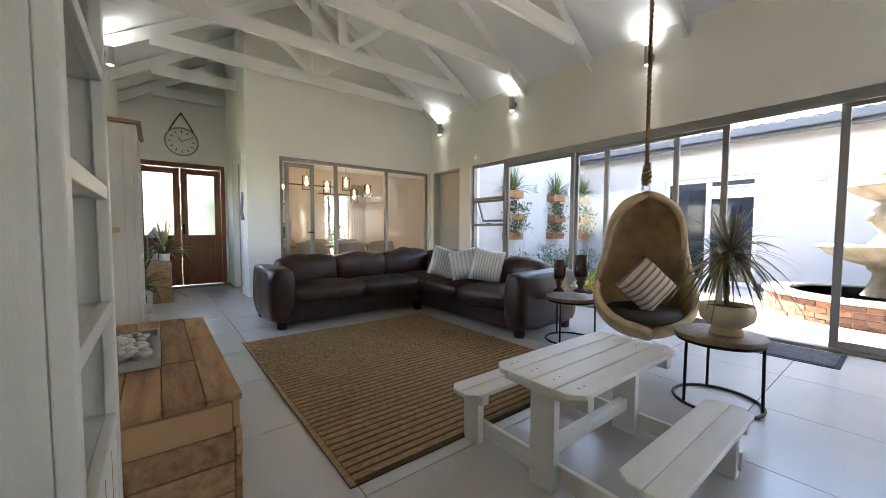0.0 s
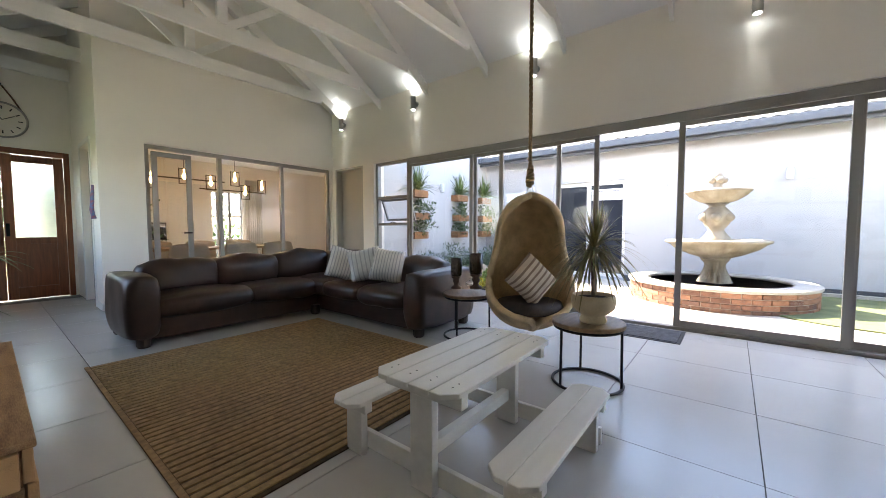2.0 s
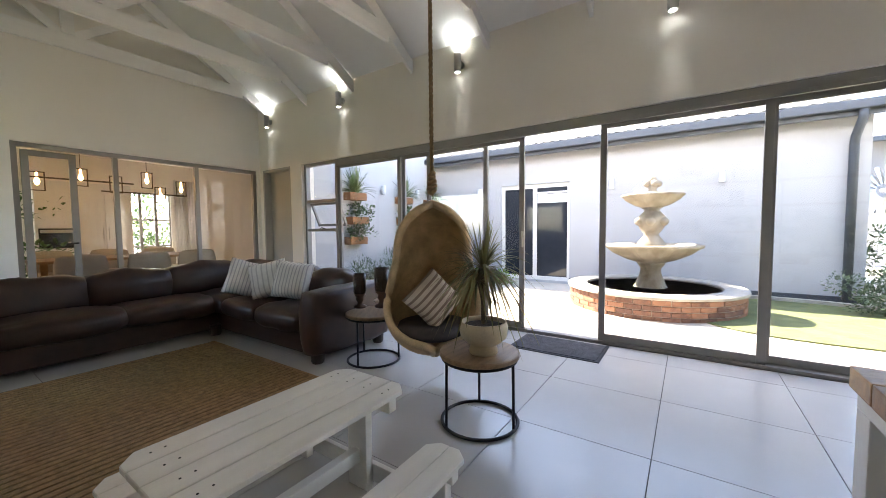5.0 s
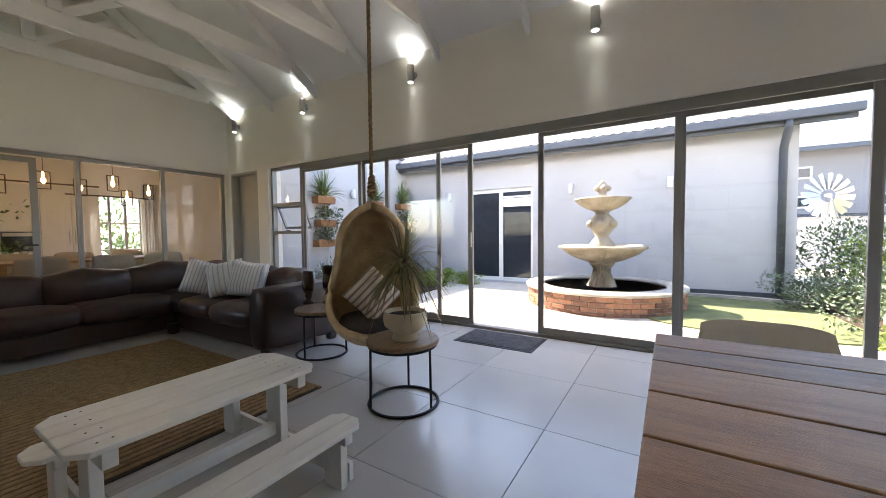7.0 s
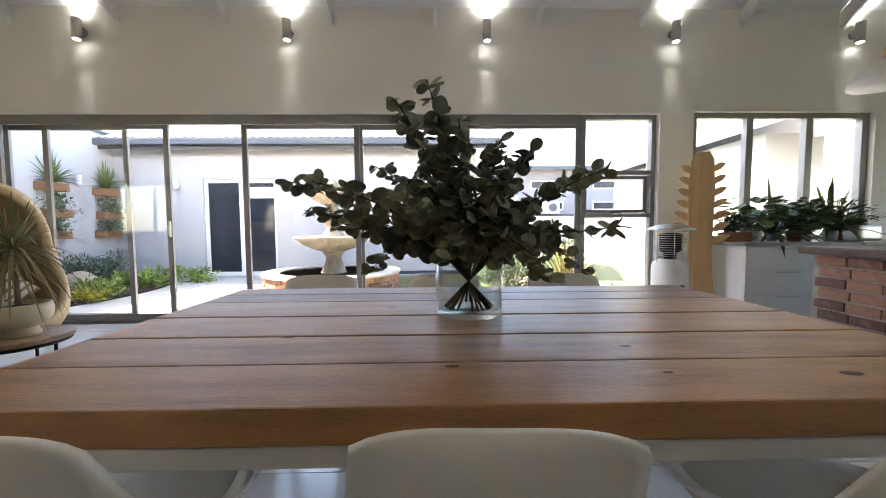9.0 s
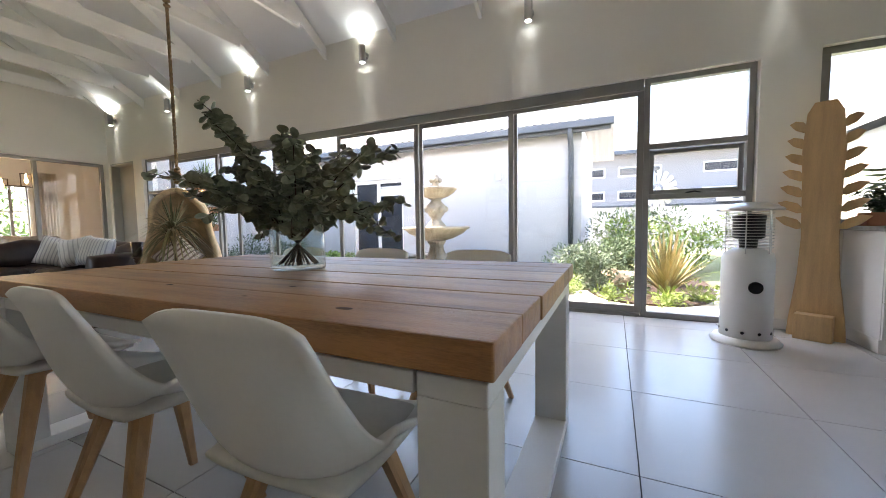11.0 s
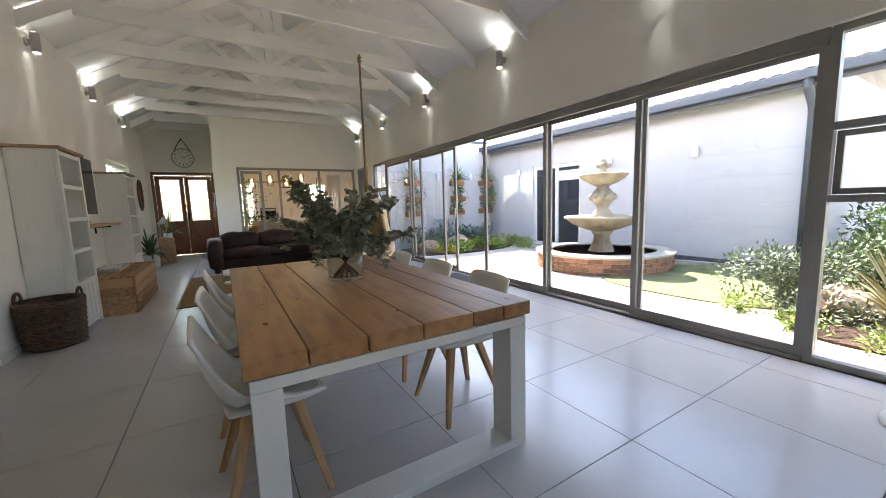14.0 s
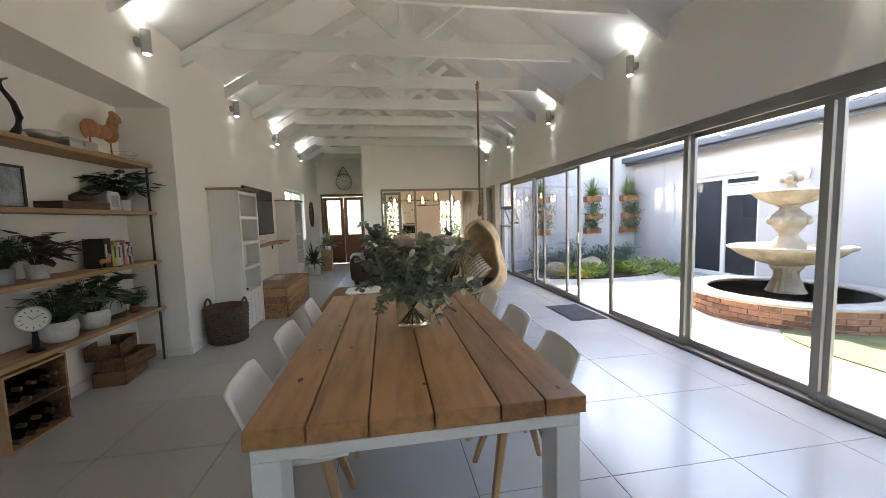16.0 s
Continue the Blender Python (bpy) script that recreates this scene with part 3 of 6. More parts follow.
spot_up, spot_dn = bpy.data.lights.new("spot_up", "SPOT"), bpy.data.lights.new("spot_down", "SPOT")
for sp, e, ang in ((spot_up, 1.0, 140), (spot_dn, 1.1, 42)):
    sp.energy, sp.spot_size, sp.spot_blend, sp.color, sp.shadow_soft_size = e, radians(ang), 1.0, (0.86, 0.96, 1.0), 0.03
wl = wall_light()
spots = [(WX, y, 0) for y in (-6.06, -4.0, -1.93, 0.22, 2.42, 4.56, 6.53)] + [(LX, y, 180) for y in (0.10, 2.2, 4.3, 6.45)]
for k, (x, y, rz) in enumerate(spots):
    m = pose(x, y, 3.19, 0, 0, rz)
    if k == 0:
        wl.matrix_basis = m
    else:
        copy_thing(wl, m)
    s = -1 if rz == 0 else 1
    for lamp, z, rx in ((spot_up, 3.31, 180), (spot_dn, 3.07, 0)):
        o = new("wall_light_beam", lamp)
        o.matrix_basis = pose(x + s * 0.085, y, z, rx, 0, 0)


# ---- corner sofa ----
def cushion(lo, hi, puff=0.05, seed=0, wr=0.012):
    bm = bmesh.new()
    box(bm, lo, hi)
    bmesh.ops.subdivide_edges(bm, edges=bm.edges, cuts=12, use_grid_fill=True)
    c, h = (Vector(lo) + Vector(hi)) / 2, (Vector(hi) - Vector(lo)) / 2
    for v in bm.verts:
        u = Vector(((v.co.x - c.x) / h.x, (v.co.y - c.y) / h.y, (v.co.z - c.z) / h.z))
        k = [max(0, 1 - abs(a) ** 3) for a in u]
        # round the corners and puff the faces
        r = Vector([math.copysign(abs(a), a) * (1 - 0.10 * (1 - k[(i + 1) % 3]) * (1 - k[(i + 2) % 3])) for i, a in enumerate(u)])
        out = Vector((r.x * h.x, r.y * h.y, r.z * h.z))
        for i in range(3):
            if abs(u[i]) > 0.99:
                out[i] += math.copysign(puff * k[(i + 1) % 3] * k[(i + 2) % 3], u[i])
        nz = noise.noise_vector(Vector((v.co.x * 4 + seed, v.co.y * 4, v.co.z * 4)))
        fold = noise.noise(Vector((v.co.x * 11 + seed * 3, v.co.y * 11, v.co.z * 5))) * wr * 0.7
        v.co = c + out + nz * wr * 1.4 + Vector((0, 0, fold))
    return bm


def sofa():
    t = thing("corner_sofa", "large dark brown leather corner sofa, worn and creased", "sofa", (-0.045, -0.2, 0))
    base = [((0.98, 4.80, 0.055), (2.80, 5.60, 0.27)), ((2.80, 3.15, 0.056), (3.60, 5.60, 0.271))]
    for lo, hi in base:
        pbox("base_frame", lo, hi, LEATHER, t, 0.02)
    k = 0
    for lo, hi in (((1.10, 4.72, 0.26), (1.95, 5.35, 0.44)), ((1.96, 4.72, 0.26), (2.78, 5.35, 0.44)), ((2.74, 4.58, 0.26), (3.38, 5.35, 0.445)), ((2.72, 3.90, 0.26), (3.38, 4.57, 0.44)), ((2.72, 3.16, 0.26), (3.38, 3.89, 0.44))):
        k += 1
        part("seat_cushion", cushion(lo, hi, 0.035, k), LEATHER, t, smooth=True)
    for lo, hi in (((1.08, 5.28, 0.40), (1.80, 5.56, 0.73)), ((1.81, 5.28, 0.40), (2.52, 5.56, 0.745)), ((2.53, 5.28, 0.40), (3.30, 5.56, 0.77)), ((3.30, 4.55, 0.40), (3.56, 5.50, 0.76)), ((3.30, 3.85, 0.40), (3.56, 4.54, 0.74)), ((3.30, 3.14, 0.40), (3.56, 3.84, 0.72))):
        k += 1
        part("back_cushion", cushion(lo, hi, 0.05, k, 0.02), LEATHER, t, smooth=True)
    for lo, hi in (((1.08, 5.50, 0.12), (3.62, 5.66, 0.64)), ((3.50, 3.14, 0.121), (3.66, 5.50, 0.641))):
        part("backrest", cushion(lo, hi, 0.02, 7, 0.006), LEATHER, t, smooth=True)
    for lo, hi in (((0.85, 4.72, 0.09), (1.10, 5.66, 0.655)), ((2.72, 2.90, 0.09), (3.66, 3.15, 0.65))):
        part("armrest", cushion(lo, hi, 0.02, 3, 0.01), LEATHER, t, smooth=True)
    for x, y in ((0.98, 4.80), (0.95, 5.58), (2.82, 3.02), (3.56, 2.99), (3.55, 5.55), (2.75, 4.78)):
        bm = bmesh.new()
        lathe(bm, [(0.05, 0.0), (0.058, 0.02), (0.062, 0.12)], 14, (x, y, 0))
        part("foot", bm, LEATHERD, t)
    return t


sofa()


def stripe_mat(name, base, stripe, scale, axis, width=0.25):
    m = mat(name, base, 0.9, var=0.06, scale=20, fine=300, bump=0.15)
    n, lk = m.node_tree.nodes, m.node_tree.links
    b = n["Principled BSDF"]
    old = b.inputs["Base Color"].links[0].from_socket
    wv = n.new("ShaderNodeTexWave")
    wv.bands_direction = axis
    wv.inputs["Scale"].default_value, wv.inputs["Distortion"].default_value = scale, 0.15
    tc = n.new("ShaderNodeTexCoord")
    lk.new(tc.outputs["Object"], wv.inputs[0])
    r = n.new("ShaderNodeValToRGB")
    r.color_ramp.elements[0].position, r.color_ramp.elements[1].position = 1 - width - 0.05, 1 - width
    lk.new(wv.outputs[0], r.inputs[0])
    mx = n.new("ShaderNodeMixRGB")
    lk.new(r.outputs[0], mx.inputs[0])
    lk.new(old, mx.inputs[1])
    mx.inputs[2].default_value = (*stripe, 1)
    lk.new(mx.outputs[0], b.inputs["Base Color"])
    return m


LINEN = stripe_mat("striped_linen", (0.76, 0.735, 0.69), (0.47, 0.455, 0.44), 9.0, "X", 0.2)
LINENW = stripe_mat("pale_striped_linen", (0.78, 0.76, 0.72), (0.53, 0.51, 0.49), 6.0, "X", 0.15)
LINENB = stripe_mat("beige_striped_linen", (0.62, 0.52, 0.42), (0.24, 0.17, 0.13), 6.5, "X", 0.3)


def pillow(m, material, size, label, seed, group=""):
    t = thing("scatter_cushion", label, "cushion", group=group)
    t.matrix_basis = m
    bm = bmesh.new()
    n = 12
    grid = {}
    for s in (-1, 1):
        for i in range(n + 1):
            for j in range(n + 1):
                u, v = 2 * i / n - 1, 2 * j / n - 1
                if s == 1 and (i in (0, n) or j in (0, n)):
                    grid[s, i, j] = grid[-1, i, j]
                    continue
                k = (max(0, 1 - u ** 4) * max(0, 1 - v ** 4)) ** 0.5
                pin = 1 - 0.06 * (1 - abs(u * v)) * max(abs(u), abs(v))
                w = noise.noise(Vector((u * 1.6 + seed, v * 1.6, s))) * 0.012
                grid[s, i, j] = bm.verts.new((u * size / 2 * pin, s * (0.11 * k + w * k), v * size / 2 * pin))
    for s in (-1, 1):
        for i in range(n):
            for j in range(n):
                f = [grid[s, i, j], grid[s, i + 1, j], grid[s, i + 1, j + 1], grid[s, i, j + 1]]
                bm.faces.new(f if s == -1 else f[::-1])
    part("cover", bm, material, t, smooth=True)
    return t


for k, (x, y, rz) in enumerate(((2.86, 4.16, 14), (2.95, 3.86, -2), (3.04, 3.56, -14))):
    pillow(pose(x, y, 0.665, -16, (17, -12, 8)[k], rz - 45), (LINEN, LINENW, LINEN)[k], 0.40, "grey and white striped linen cushion on the sofa", k, "striped cushions on the sofa")

# ---- rug and mat ----
RUGT = mat("jute_tan", (0.38, 0.235, 0.11), 0.95, var=0.25, scale=30, fine=250, bump=0.4)
RUGD = mat("jute_dark", (0.075, 0.045, 0.022), 0.95, var=0.25, scale=30, fine=250, bump=0.4)
rug = thing("jute_rug", "ribbed brown striped jute rug on the floor", "rug")
X0, X1, Y0, Y1 = 0.495, 2.56, 1.80, 4.30
pbox("backing", (X0, Y0, 0.001), (X1, Y1, 0.008), RUGD, rug, 0.002)
bm = bmesh.new()
n = 46
for k in range(n):
    y = Y0 + 0.02 + (Y1 - Y0 - 0.04) * (k + 0.5) / n
    box(bm, (X0 + 0.03, y - 0.019, 0.006), (X1 - 0.03, y + 0.019, 0.0135))
tagged(part("rib", bm, RUGT, rug), "tan woven ribs", kind="stuff")
for lo, hi in (((X0, Y0, 0.0081), (X0 + 0.028, Y1, 0.013)), ((X1 - 0.028, Y0, 0.0081), (X1, Y1, 0.013))):
    pbox("border", lo, hi, RUGT, rug, 0.002)
MATM = mat("charcoal_mat", (0.075, 0.075, 0.085), 0.95, var=0.3, scale=14, fine=200, bump=0.5)
t = thing("door_mat", "dark grey ribbed door mat at the open door", "door mat")
pbox("mat_field", (4.13, 0.72, 0.001), (4.60, 1.52, 0.012), MATM, t), pbox("mat_edge", (4.10, 0.69, 0.001), (4.63, 1.55, 0.007), BLACKSTEEL, t)


# ---- picnic table ----
def octo(bm, lo, hi, ch, corners):
    (x0, y0, z0), (x1, y1, z1) = lo, hi
    pts = []
    for (x, y), k in zip(((x0, y0), (x1, y0), (x1, y1), (x0, y1)), range(4)):
        if k in corners:
            sx, sy = (1 if x == x0 else -1), (1 if y == y0 else -1)
            a, b = (x + sx * ch, y), (x, y + sy * ch)
            pts += [b, a] if k in (0, 2) else [a, b]
        else:
            pts.append((x, y))
    a = [bm.verts.new((x, y, z1)) for x, y in pts]
    b = [bm.verts.new((x, y, z0)) for x, y in pts]
    bm.faces.new(a), bm.faces.new(b[::-1])
    for k in range(len(a)):
        bm.faces.new((a[k], b[k], b[(k + 1) % len(a)], a[(k + 1) % len(a)]))
    bmesh.ops.bevel(bm, geom=list(bm.edges), offset=0.003, segments=1, affect="EDGES")


pic = thing("picnic_table", "small white painted wooden picnic table with two benches", "picnic table", (1.518, 1.318, 0))
pic.matrix_basis = pic.matrix_basis @ Matrix.Diagonal((1, 1.1, 0.86, 1))
W4 = 0.405 / 4
for k in range(4):
    bm = bmesh.new()
    octo(bm, (-0.46, -0.2025 + k * W4 + 0.002, 0.545), (0.46, -0.2025 + (k + 1) * W4 - 0.002, 0.570), 0.05, {0: (0, 1), 3: (2, 3)}.get(k, ()))
    part("top_board", bm, WHITEWOOD, pic)
for s in (-1, 1):
    for k in range(2):
        y0 = s * 0.40 - 0.088 + k * 0.088
        bm = bmesh.new()
        octo(bm, (-0.46, y0 + 0.0015, 0.305), (0.46, y0 + 0.0865, 0.330), 0.045, (0, 1) if k == 0 else (2, 3))
        part("bench_board", bm, WHITEWOOD, pic)
for sx in (-1, 1):
    x = sx * 0.36
    pbox("leg", (x - 0.02, -0.055, 0.0), (x + 0.02, 0.055, 0.475), WHITEWOOD, pic)
    pbox("top_bearer", (x - 0.022, -0.19, 0.475), (x + 0.022, 0.19, 0.545), WHITEWOOD, pic)
    pbox("foot_rail", (x + 0.0205, -0.46, 0.03), (x + 0.045, 0.46, 0.13), WHITEWOOD, pic)
    for s in (-1, 1):
        pbox("bench_leg", (x - 0.02, s * 0.40 - 0.05, 0.0), (x + 0.02, s * 0.40 + 0.05, 0.25), WHITEWOOD, pic)
        pbox("bench_bearer", (x - 0.022, s * 0.40 - 0.08, 0.25), (x + 0.022, s * 0.40 + 0.08, 0.305), WHITEWOOD, pic)
pbox("stretcher", (-0.34, -0.02, 0.15), (0.34, 0.02, 0.22), WHITEWOOD, pic)
bm = bmesh.new()
for x in (-0.38, -0.34, 0.34, 0.38):
    for k in range(4):
        lathe(bm, [(0.004, 0.5695), (0.004, 0.5708)], 6, (x, -0.2025 + (k + 0.5) * W4, 0))
tagged(part("screw_head", bm, BLACKSTEEL, pic), "small dark screw heads", kind="stuff")


# ---- ring side tables ----
def ring_table():
    t = thing("side_table", "round wooden side table on a black ring base", "side table", group="round side tables")
    bm = bmesh.new()
    lathe(bm, [(0.235, 0.455), (0.245, 0.46), (0.245, 0.485), (0.238, 0.49)], 40)
    part("tabletop", bm, TOPWOOD, t)
    for z, r in ((0.012, 0.235), (0.443, 0.225)):
        bm = bmesh.new()
        tube(bm, [(r * math.cos(a), r * math.sin(a), z) for a in [2 * math.pi * k / 40 for k in range(40)]], 0.011, 8, closed=True)
        part("ring", bm, BLACKSTEEL, t, smooth=True)
    for k in range(3):
        a = 2 * math.pi * k / 3 + 0.5
        bm = bmesh.new()
        tube(bm, [(0.23 * math.cos(a), 0.23 * math.sin(a), 0.01), (0.225 * math.cos(a), 0.225 * math.sin(a), 0.455)], 0.009)
        part("leg", bm, BLACKSTEEL, t, smooth=True)
    return t


rt = ring_table()
rt.matrix_basis = pose(2.69, 1.12, 0) @ Matrix.Diagonal((1, 1, 0.915, 1))
rt2 = copy_thing(rt, pose(3.11, 2.45, 0, 0, 0, 40))

STRAP = mat("strappy_leaf", (0.21, 0.24, 0.10), 0.55, var=0.3, scale=3, dark=(0.24, 0.16, 0.07))
STRAPD = mat("deep_green_leaf", (0.045, 0.10, 0.03), 0.5, var=0.3, scale=9)
STRAPY = mat("bronze_strap_leaf", (0.33, 0.25, 0.12), 0.6, var=0.3, scale=5, dark=(0.14, 0.15, 0.05))
BARK = mat("thin_bark", (0.22, 0.16, 0.10), 0.85, var=0.3, scale=30, bump=0.3)


def strappy(bm, c, n, lo, hi, w, seed, elev=(-10, 80), droop=0.5, steps=7):
    rnd = random.Random(seed)
    for _ in range(n):
        az, el = rnd.uniform(0, 2 * math.pi), radians(rnd.uniform(*elev))
        L = rnd.uniform(lo, hi)
        p = Vector(c) + Vector((math.cos(az), math.sin(az), 0)) * 0.01
        pts = []
        for k in range(steps):
            f = k / (steps - 1)
            pts.append(p + Vector((math.cos(az) * math.cos(el) * L * f, math.sin(az) * math.cos(el) * L * f, math.sin(el) * L * f - droop * L * f * f * abs(math.cos(el)))))
        ribbon(bm, pts, w * rnd.uniform(0.7, 1.2))


def pot(t, prof, material, name="pot", soil=None, seg=32):
    bm = bmesh.new()
    lathe(bm, prof, seg)
    o = part(name, bm, material, t, smooth=True)
    if soil:
        bm = bmesh.new()
        lathe(bm, [(0.001, soil[1] - 0.004), (soil[0], soil[1] - 0.002), (soil[0] * 0.6, soil[1] + 0.006), (0.001, soil[1] + 0.008)], 20)
        part("soil", bm, SOIL, t)
    return o


t = thing("dragon_tree", "spiky dragon tree in a round cream footed pot", "potted plant", (2.67, 1.08, 0.4495))
pot(t, [(0.085, 0), (0.09, 0.015), (0.075, 0.05), (0.10, 0.065), (0.138, 0.10), (0.148, 0.15), (0.14, 0.192), (0.128, 0.192), (0.126, 0.165), (0.001, 0.16)], POTCLAY, soil=(0.124, 0.168))
bm = bmesh.new()
tube(bm, [(0, 0, 0.16), (0.01, 0.01, 0.34), (-0.005, 0.0, 0.52)], 0.014, 8, 0.01)
tube(bm, [(0.004, 0.005, 0.30), (-0.03, 0.02, 0.44)], 0.010, 8, 0.008)
part("stem", bm, BARK, t, smooth=True)
bm = bmesh.new()
strappy(bm, (-0.005, 0, 0.51), 130, 0.24, 0.42, 0.006, 4, (-20, 85), 0.75, 9)
strappy(bm, (-0.03, 0.02, 0.44), 60, 0.2, 0.36, 0.006, 5, (-30, 70), 0.8, 9)
part("leaves", bm, STRAP, t)

AMBER = mat("smoked_glass", (0.045, 0.028, 0.02), 0.12, var=0.2, trans=0.35)
TURNED = mat("turned_dark_wood", (0.10, 0.05, 0.03), 0.45, var=0.2)
for x, y, s in ((3.03, 2.53, 1.0), (3.15, 2.37, 1.16)):
    t = thing("candle_holder", "turned wooden candle holder with smoked glass cylinder", "candle holder", (x, y, 0.4915), group="candle holders on side table")
    bm = bmesh.new()
    lathe(bm, [(r * s, z * s) for r, z in ((0.055, 0), (0.058, 0.015), (0.03, 0.03), (0.022, 0.05), (0.038, 0.075), (0.03, 0.10), (0.05, 0.115), (0.052, 0.125))], 24)
    part("stand", bm, TURNED, t, smooth=True)
    bm = bmesh.new()
    lathe(bm, [(r * s, z * s) for r, z in ((0.02, 0.126), (0.052, 0.13), (0.058, 0.15), (0.058, 0.31), (0.054, 0.31), (0.054, 0.15), (0.001, 0.14))], 28)
    part("glass_cylinder", bm, AMBER, t, smooth=True)
t = thing("seashell_ornament", "small white shell ornament on the side table", "ornament", (3.24, 2.49, 0.4915))
bm = bmesh.new()
lathe(bm, [(0.001, 0), (0.045, 0.01), (0.06, 0.035), (0.03, 0.055), (0.015, 0.075), (0.001, 0.08)], 16, flute=8, depth=0.012, frange=(1, 3))
part("shell", bm, SHELL, t)

# ---- hanging egg chair ----
EGG = pose(3.095, 1.755, 0, 0, 0, -52)
egg = thing("hanging_egg_chair", "woven rattan hanging egg chair with brown seat pad", "hanging chair")
egg.matrix_basis = EGG


def egg_r(z):
    """Half width of the pear-shaped shell by height, 0..1: widest low down, drawn in towards the crown."""
    if z < 0.30:
        return 0.375 * max(0.0, 1 - ((0.30 - z) / 0.30) ** 2.3) ** 0.5
    f = (z - 0.30) / 0.70
    waist = 0.375 - 0.085 * (3 * min(1, f / 0.55) ** 2 - 2 * min(1, f / 0.55) ** 3)
    return waist * max(0.0, 1 - max(0.0, (f - 0.45) / 0.55) ** 2.5) ** 0.5


def egg_surface(off):
    """The shell wraps the back; its mouth is open and the bowl runs forward under the seat."""
    bm = bmesh.new()
    nz, na = 34, 40
    rows = []
    for i in range(nz + 1):
        z = 0.5 - 0.5 * math.cos(math.pi * i / nz)
        zz = 0.205 + 1.195 * z
        r = max(egg_r(z), 0.02)
        back = 0.07 * (1 - min(1.0, z / 0.8)) + 0.02
        mouth = max(0.0, 1 - abs((z - 0.55) / 0.45) ** 3.0)
        half = math.pi * (0.02 + 0.47 * mouth ** 0.55)
        row = []
        for j in range(na + 1):
            a = half + (2 * math.pi - 2 * half) * j / na
            x, y = r * math.sin(a), -r * math.cos(a)
            if y > 0:
                y *= 1 + back * 2.2
            k = 1 + off / 0.36
            row.append(bm.verts.new((x * k, y * k + 0.03, 0.80 + (zz - 0.80) * (1 + off / 0.61))))
        rows.append(row)
    for a, b in zip(rows, rows[1:]):
        for j in range(na):
            bm.faces.new((a[j], a[j + 1], b[j + 1], b[j]))
    return bm, rows


bm, rows = egg_surface(0.0)
edge = [r[0].co.copy() for r in rows] + [r[-1].co.copy() for r in reversed(rows)]
shell = part("shell", bm, RATTAN, egg, "woven rattan shell", True)
sol = shell.modifiers.new("solid", "SOLIDIFY")
sol.thickness, sol.offset = 0.018, 1
bm = bmesh.new()
tube(bm, edge, 0.03, 10, closed=True)
RATTANL = mat("pale_rattan", (0.70, 0.51, 0.29), 0.6, var=0.2, scale=12, fine=130, bump=0.2)
part("rim", bm, RATTANL, egg, "thick wrapped rattan rim", True)
weave = bmesh.new()
for i in range(2, 33):
    bm0, rws = egg_surface(0.012)
    pts = [v.co.copy() for v in rws[i][::2]]
    bm0.free()
    tube(weave, pts, 0.006, 5)
tagged(part("weave_strand", weave, RATTAN, egg, smooth=True), "horizontal woven strands", kind="stuff")
SEATPAD = mat("brown_seat_fabric", (0.075, 0.055, 0.048), 0.7, var=0.15, scale=20, bump=0.1)
bm = bmesh.new()
lathe(bm, [(0.20, 0.34), (0.28, 0.36), (0.30, 0.40), (0.28, 0.445), (0.18, 0.455), (0.001, 0.452)], 30, (0, 0.02, 0))
part("seat_pad", bm, SEATPAD, egg, "dark brown seat pad", True)
bm = bmesh.new()
tube(bm, [(0.0, 0.03, 1.395), (0.028, 0.03, 1.43), (0.02, 0.03, 1.47), (0, 0.03, 1.482), (-0.02, 0.03, 1.47), (-0.028, 0.03, 1.43)], 0.006, 6, closed=True)
part("hook", bm, STEEL, egg, "steel hanging ring")
bm = bmesh.new()
lo_z, hi_z = 1.47, 3.54
for s in range(3):
    pts = []
    for k in range(170):
        z = lo_z + (hi_z - lo_z) * k / 169
        a = z * 42 + 2 * math.pi * s / 3
        pts.append((0.009 * math.cos(a), 0.03 + 0.009 * math.sin(a), z))
    tube(bm, pts, 0.0095, 5)
part("rope", bm, ROPE, egg, "twisted sisal rope", True)
for z, r in ((1.50, 0.032), (1.535, 0.04), (1.57, 0.036), (1.605, 0.026), (1.635, 0.024), (3.44, 0.028), (3.49, 0.03)):
    bm = bmesh.new()
    tube(bm, [(r * 0.7 * math.cos(a), 0.03 + r * 0.7 * math.sin(a), z + 0.012 * math.sin(a + z * 9)) for a in [2 * math.pi * k / 14 for k in range(14)]], 0.017, 6, closed=True)
    part("knot", bm, ROPE, egg, "wrapped rope knot", True)
pillow(EGG @ pose(0.0, -0.06, 0.645, -18, 45, 0), LINENB, 0.36, "beige striped cushion standing in the egg chair", 9)


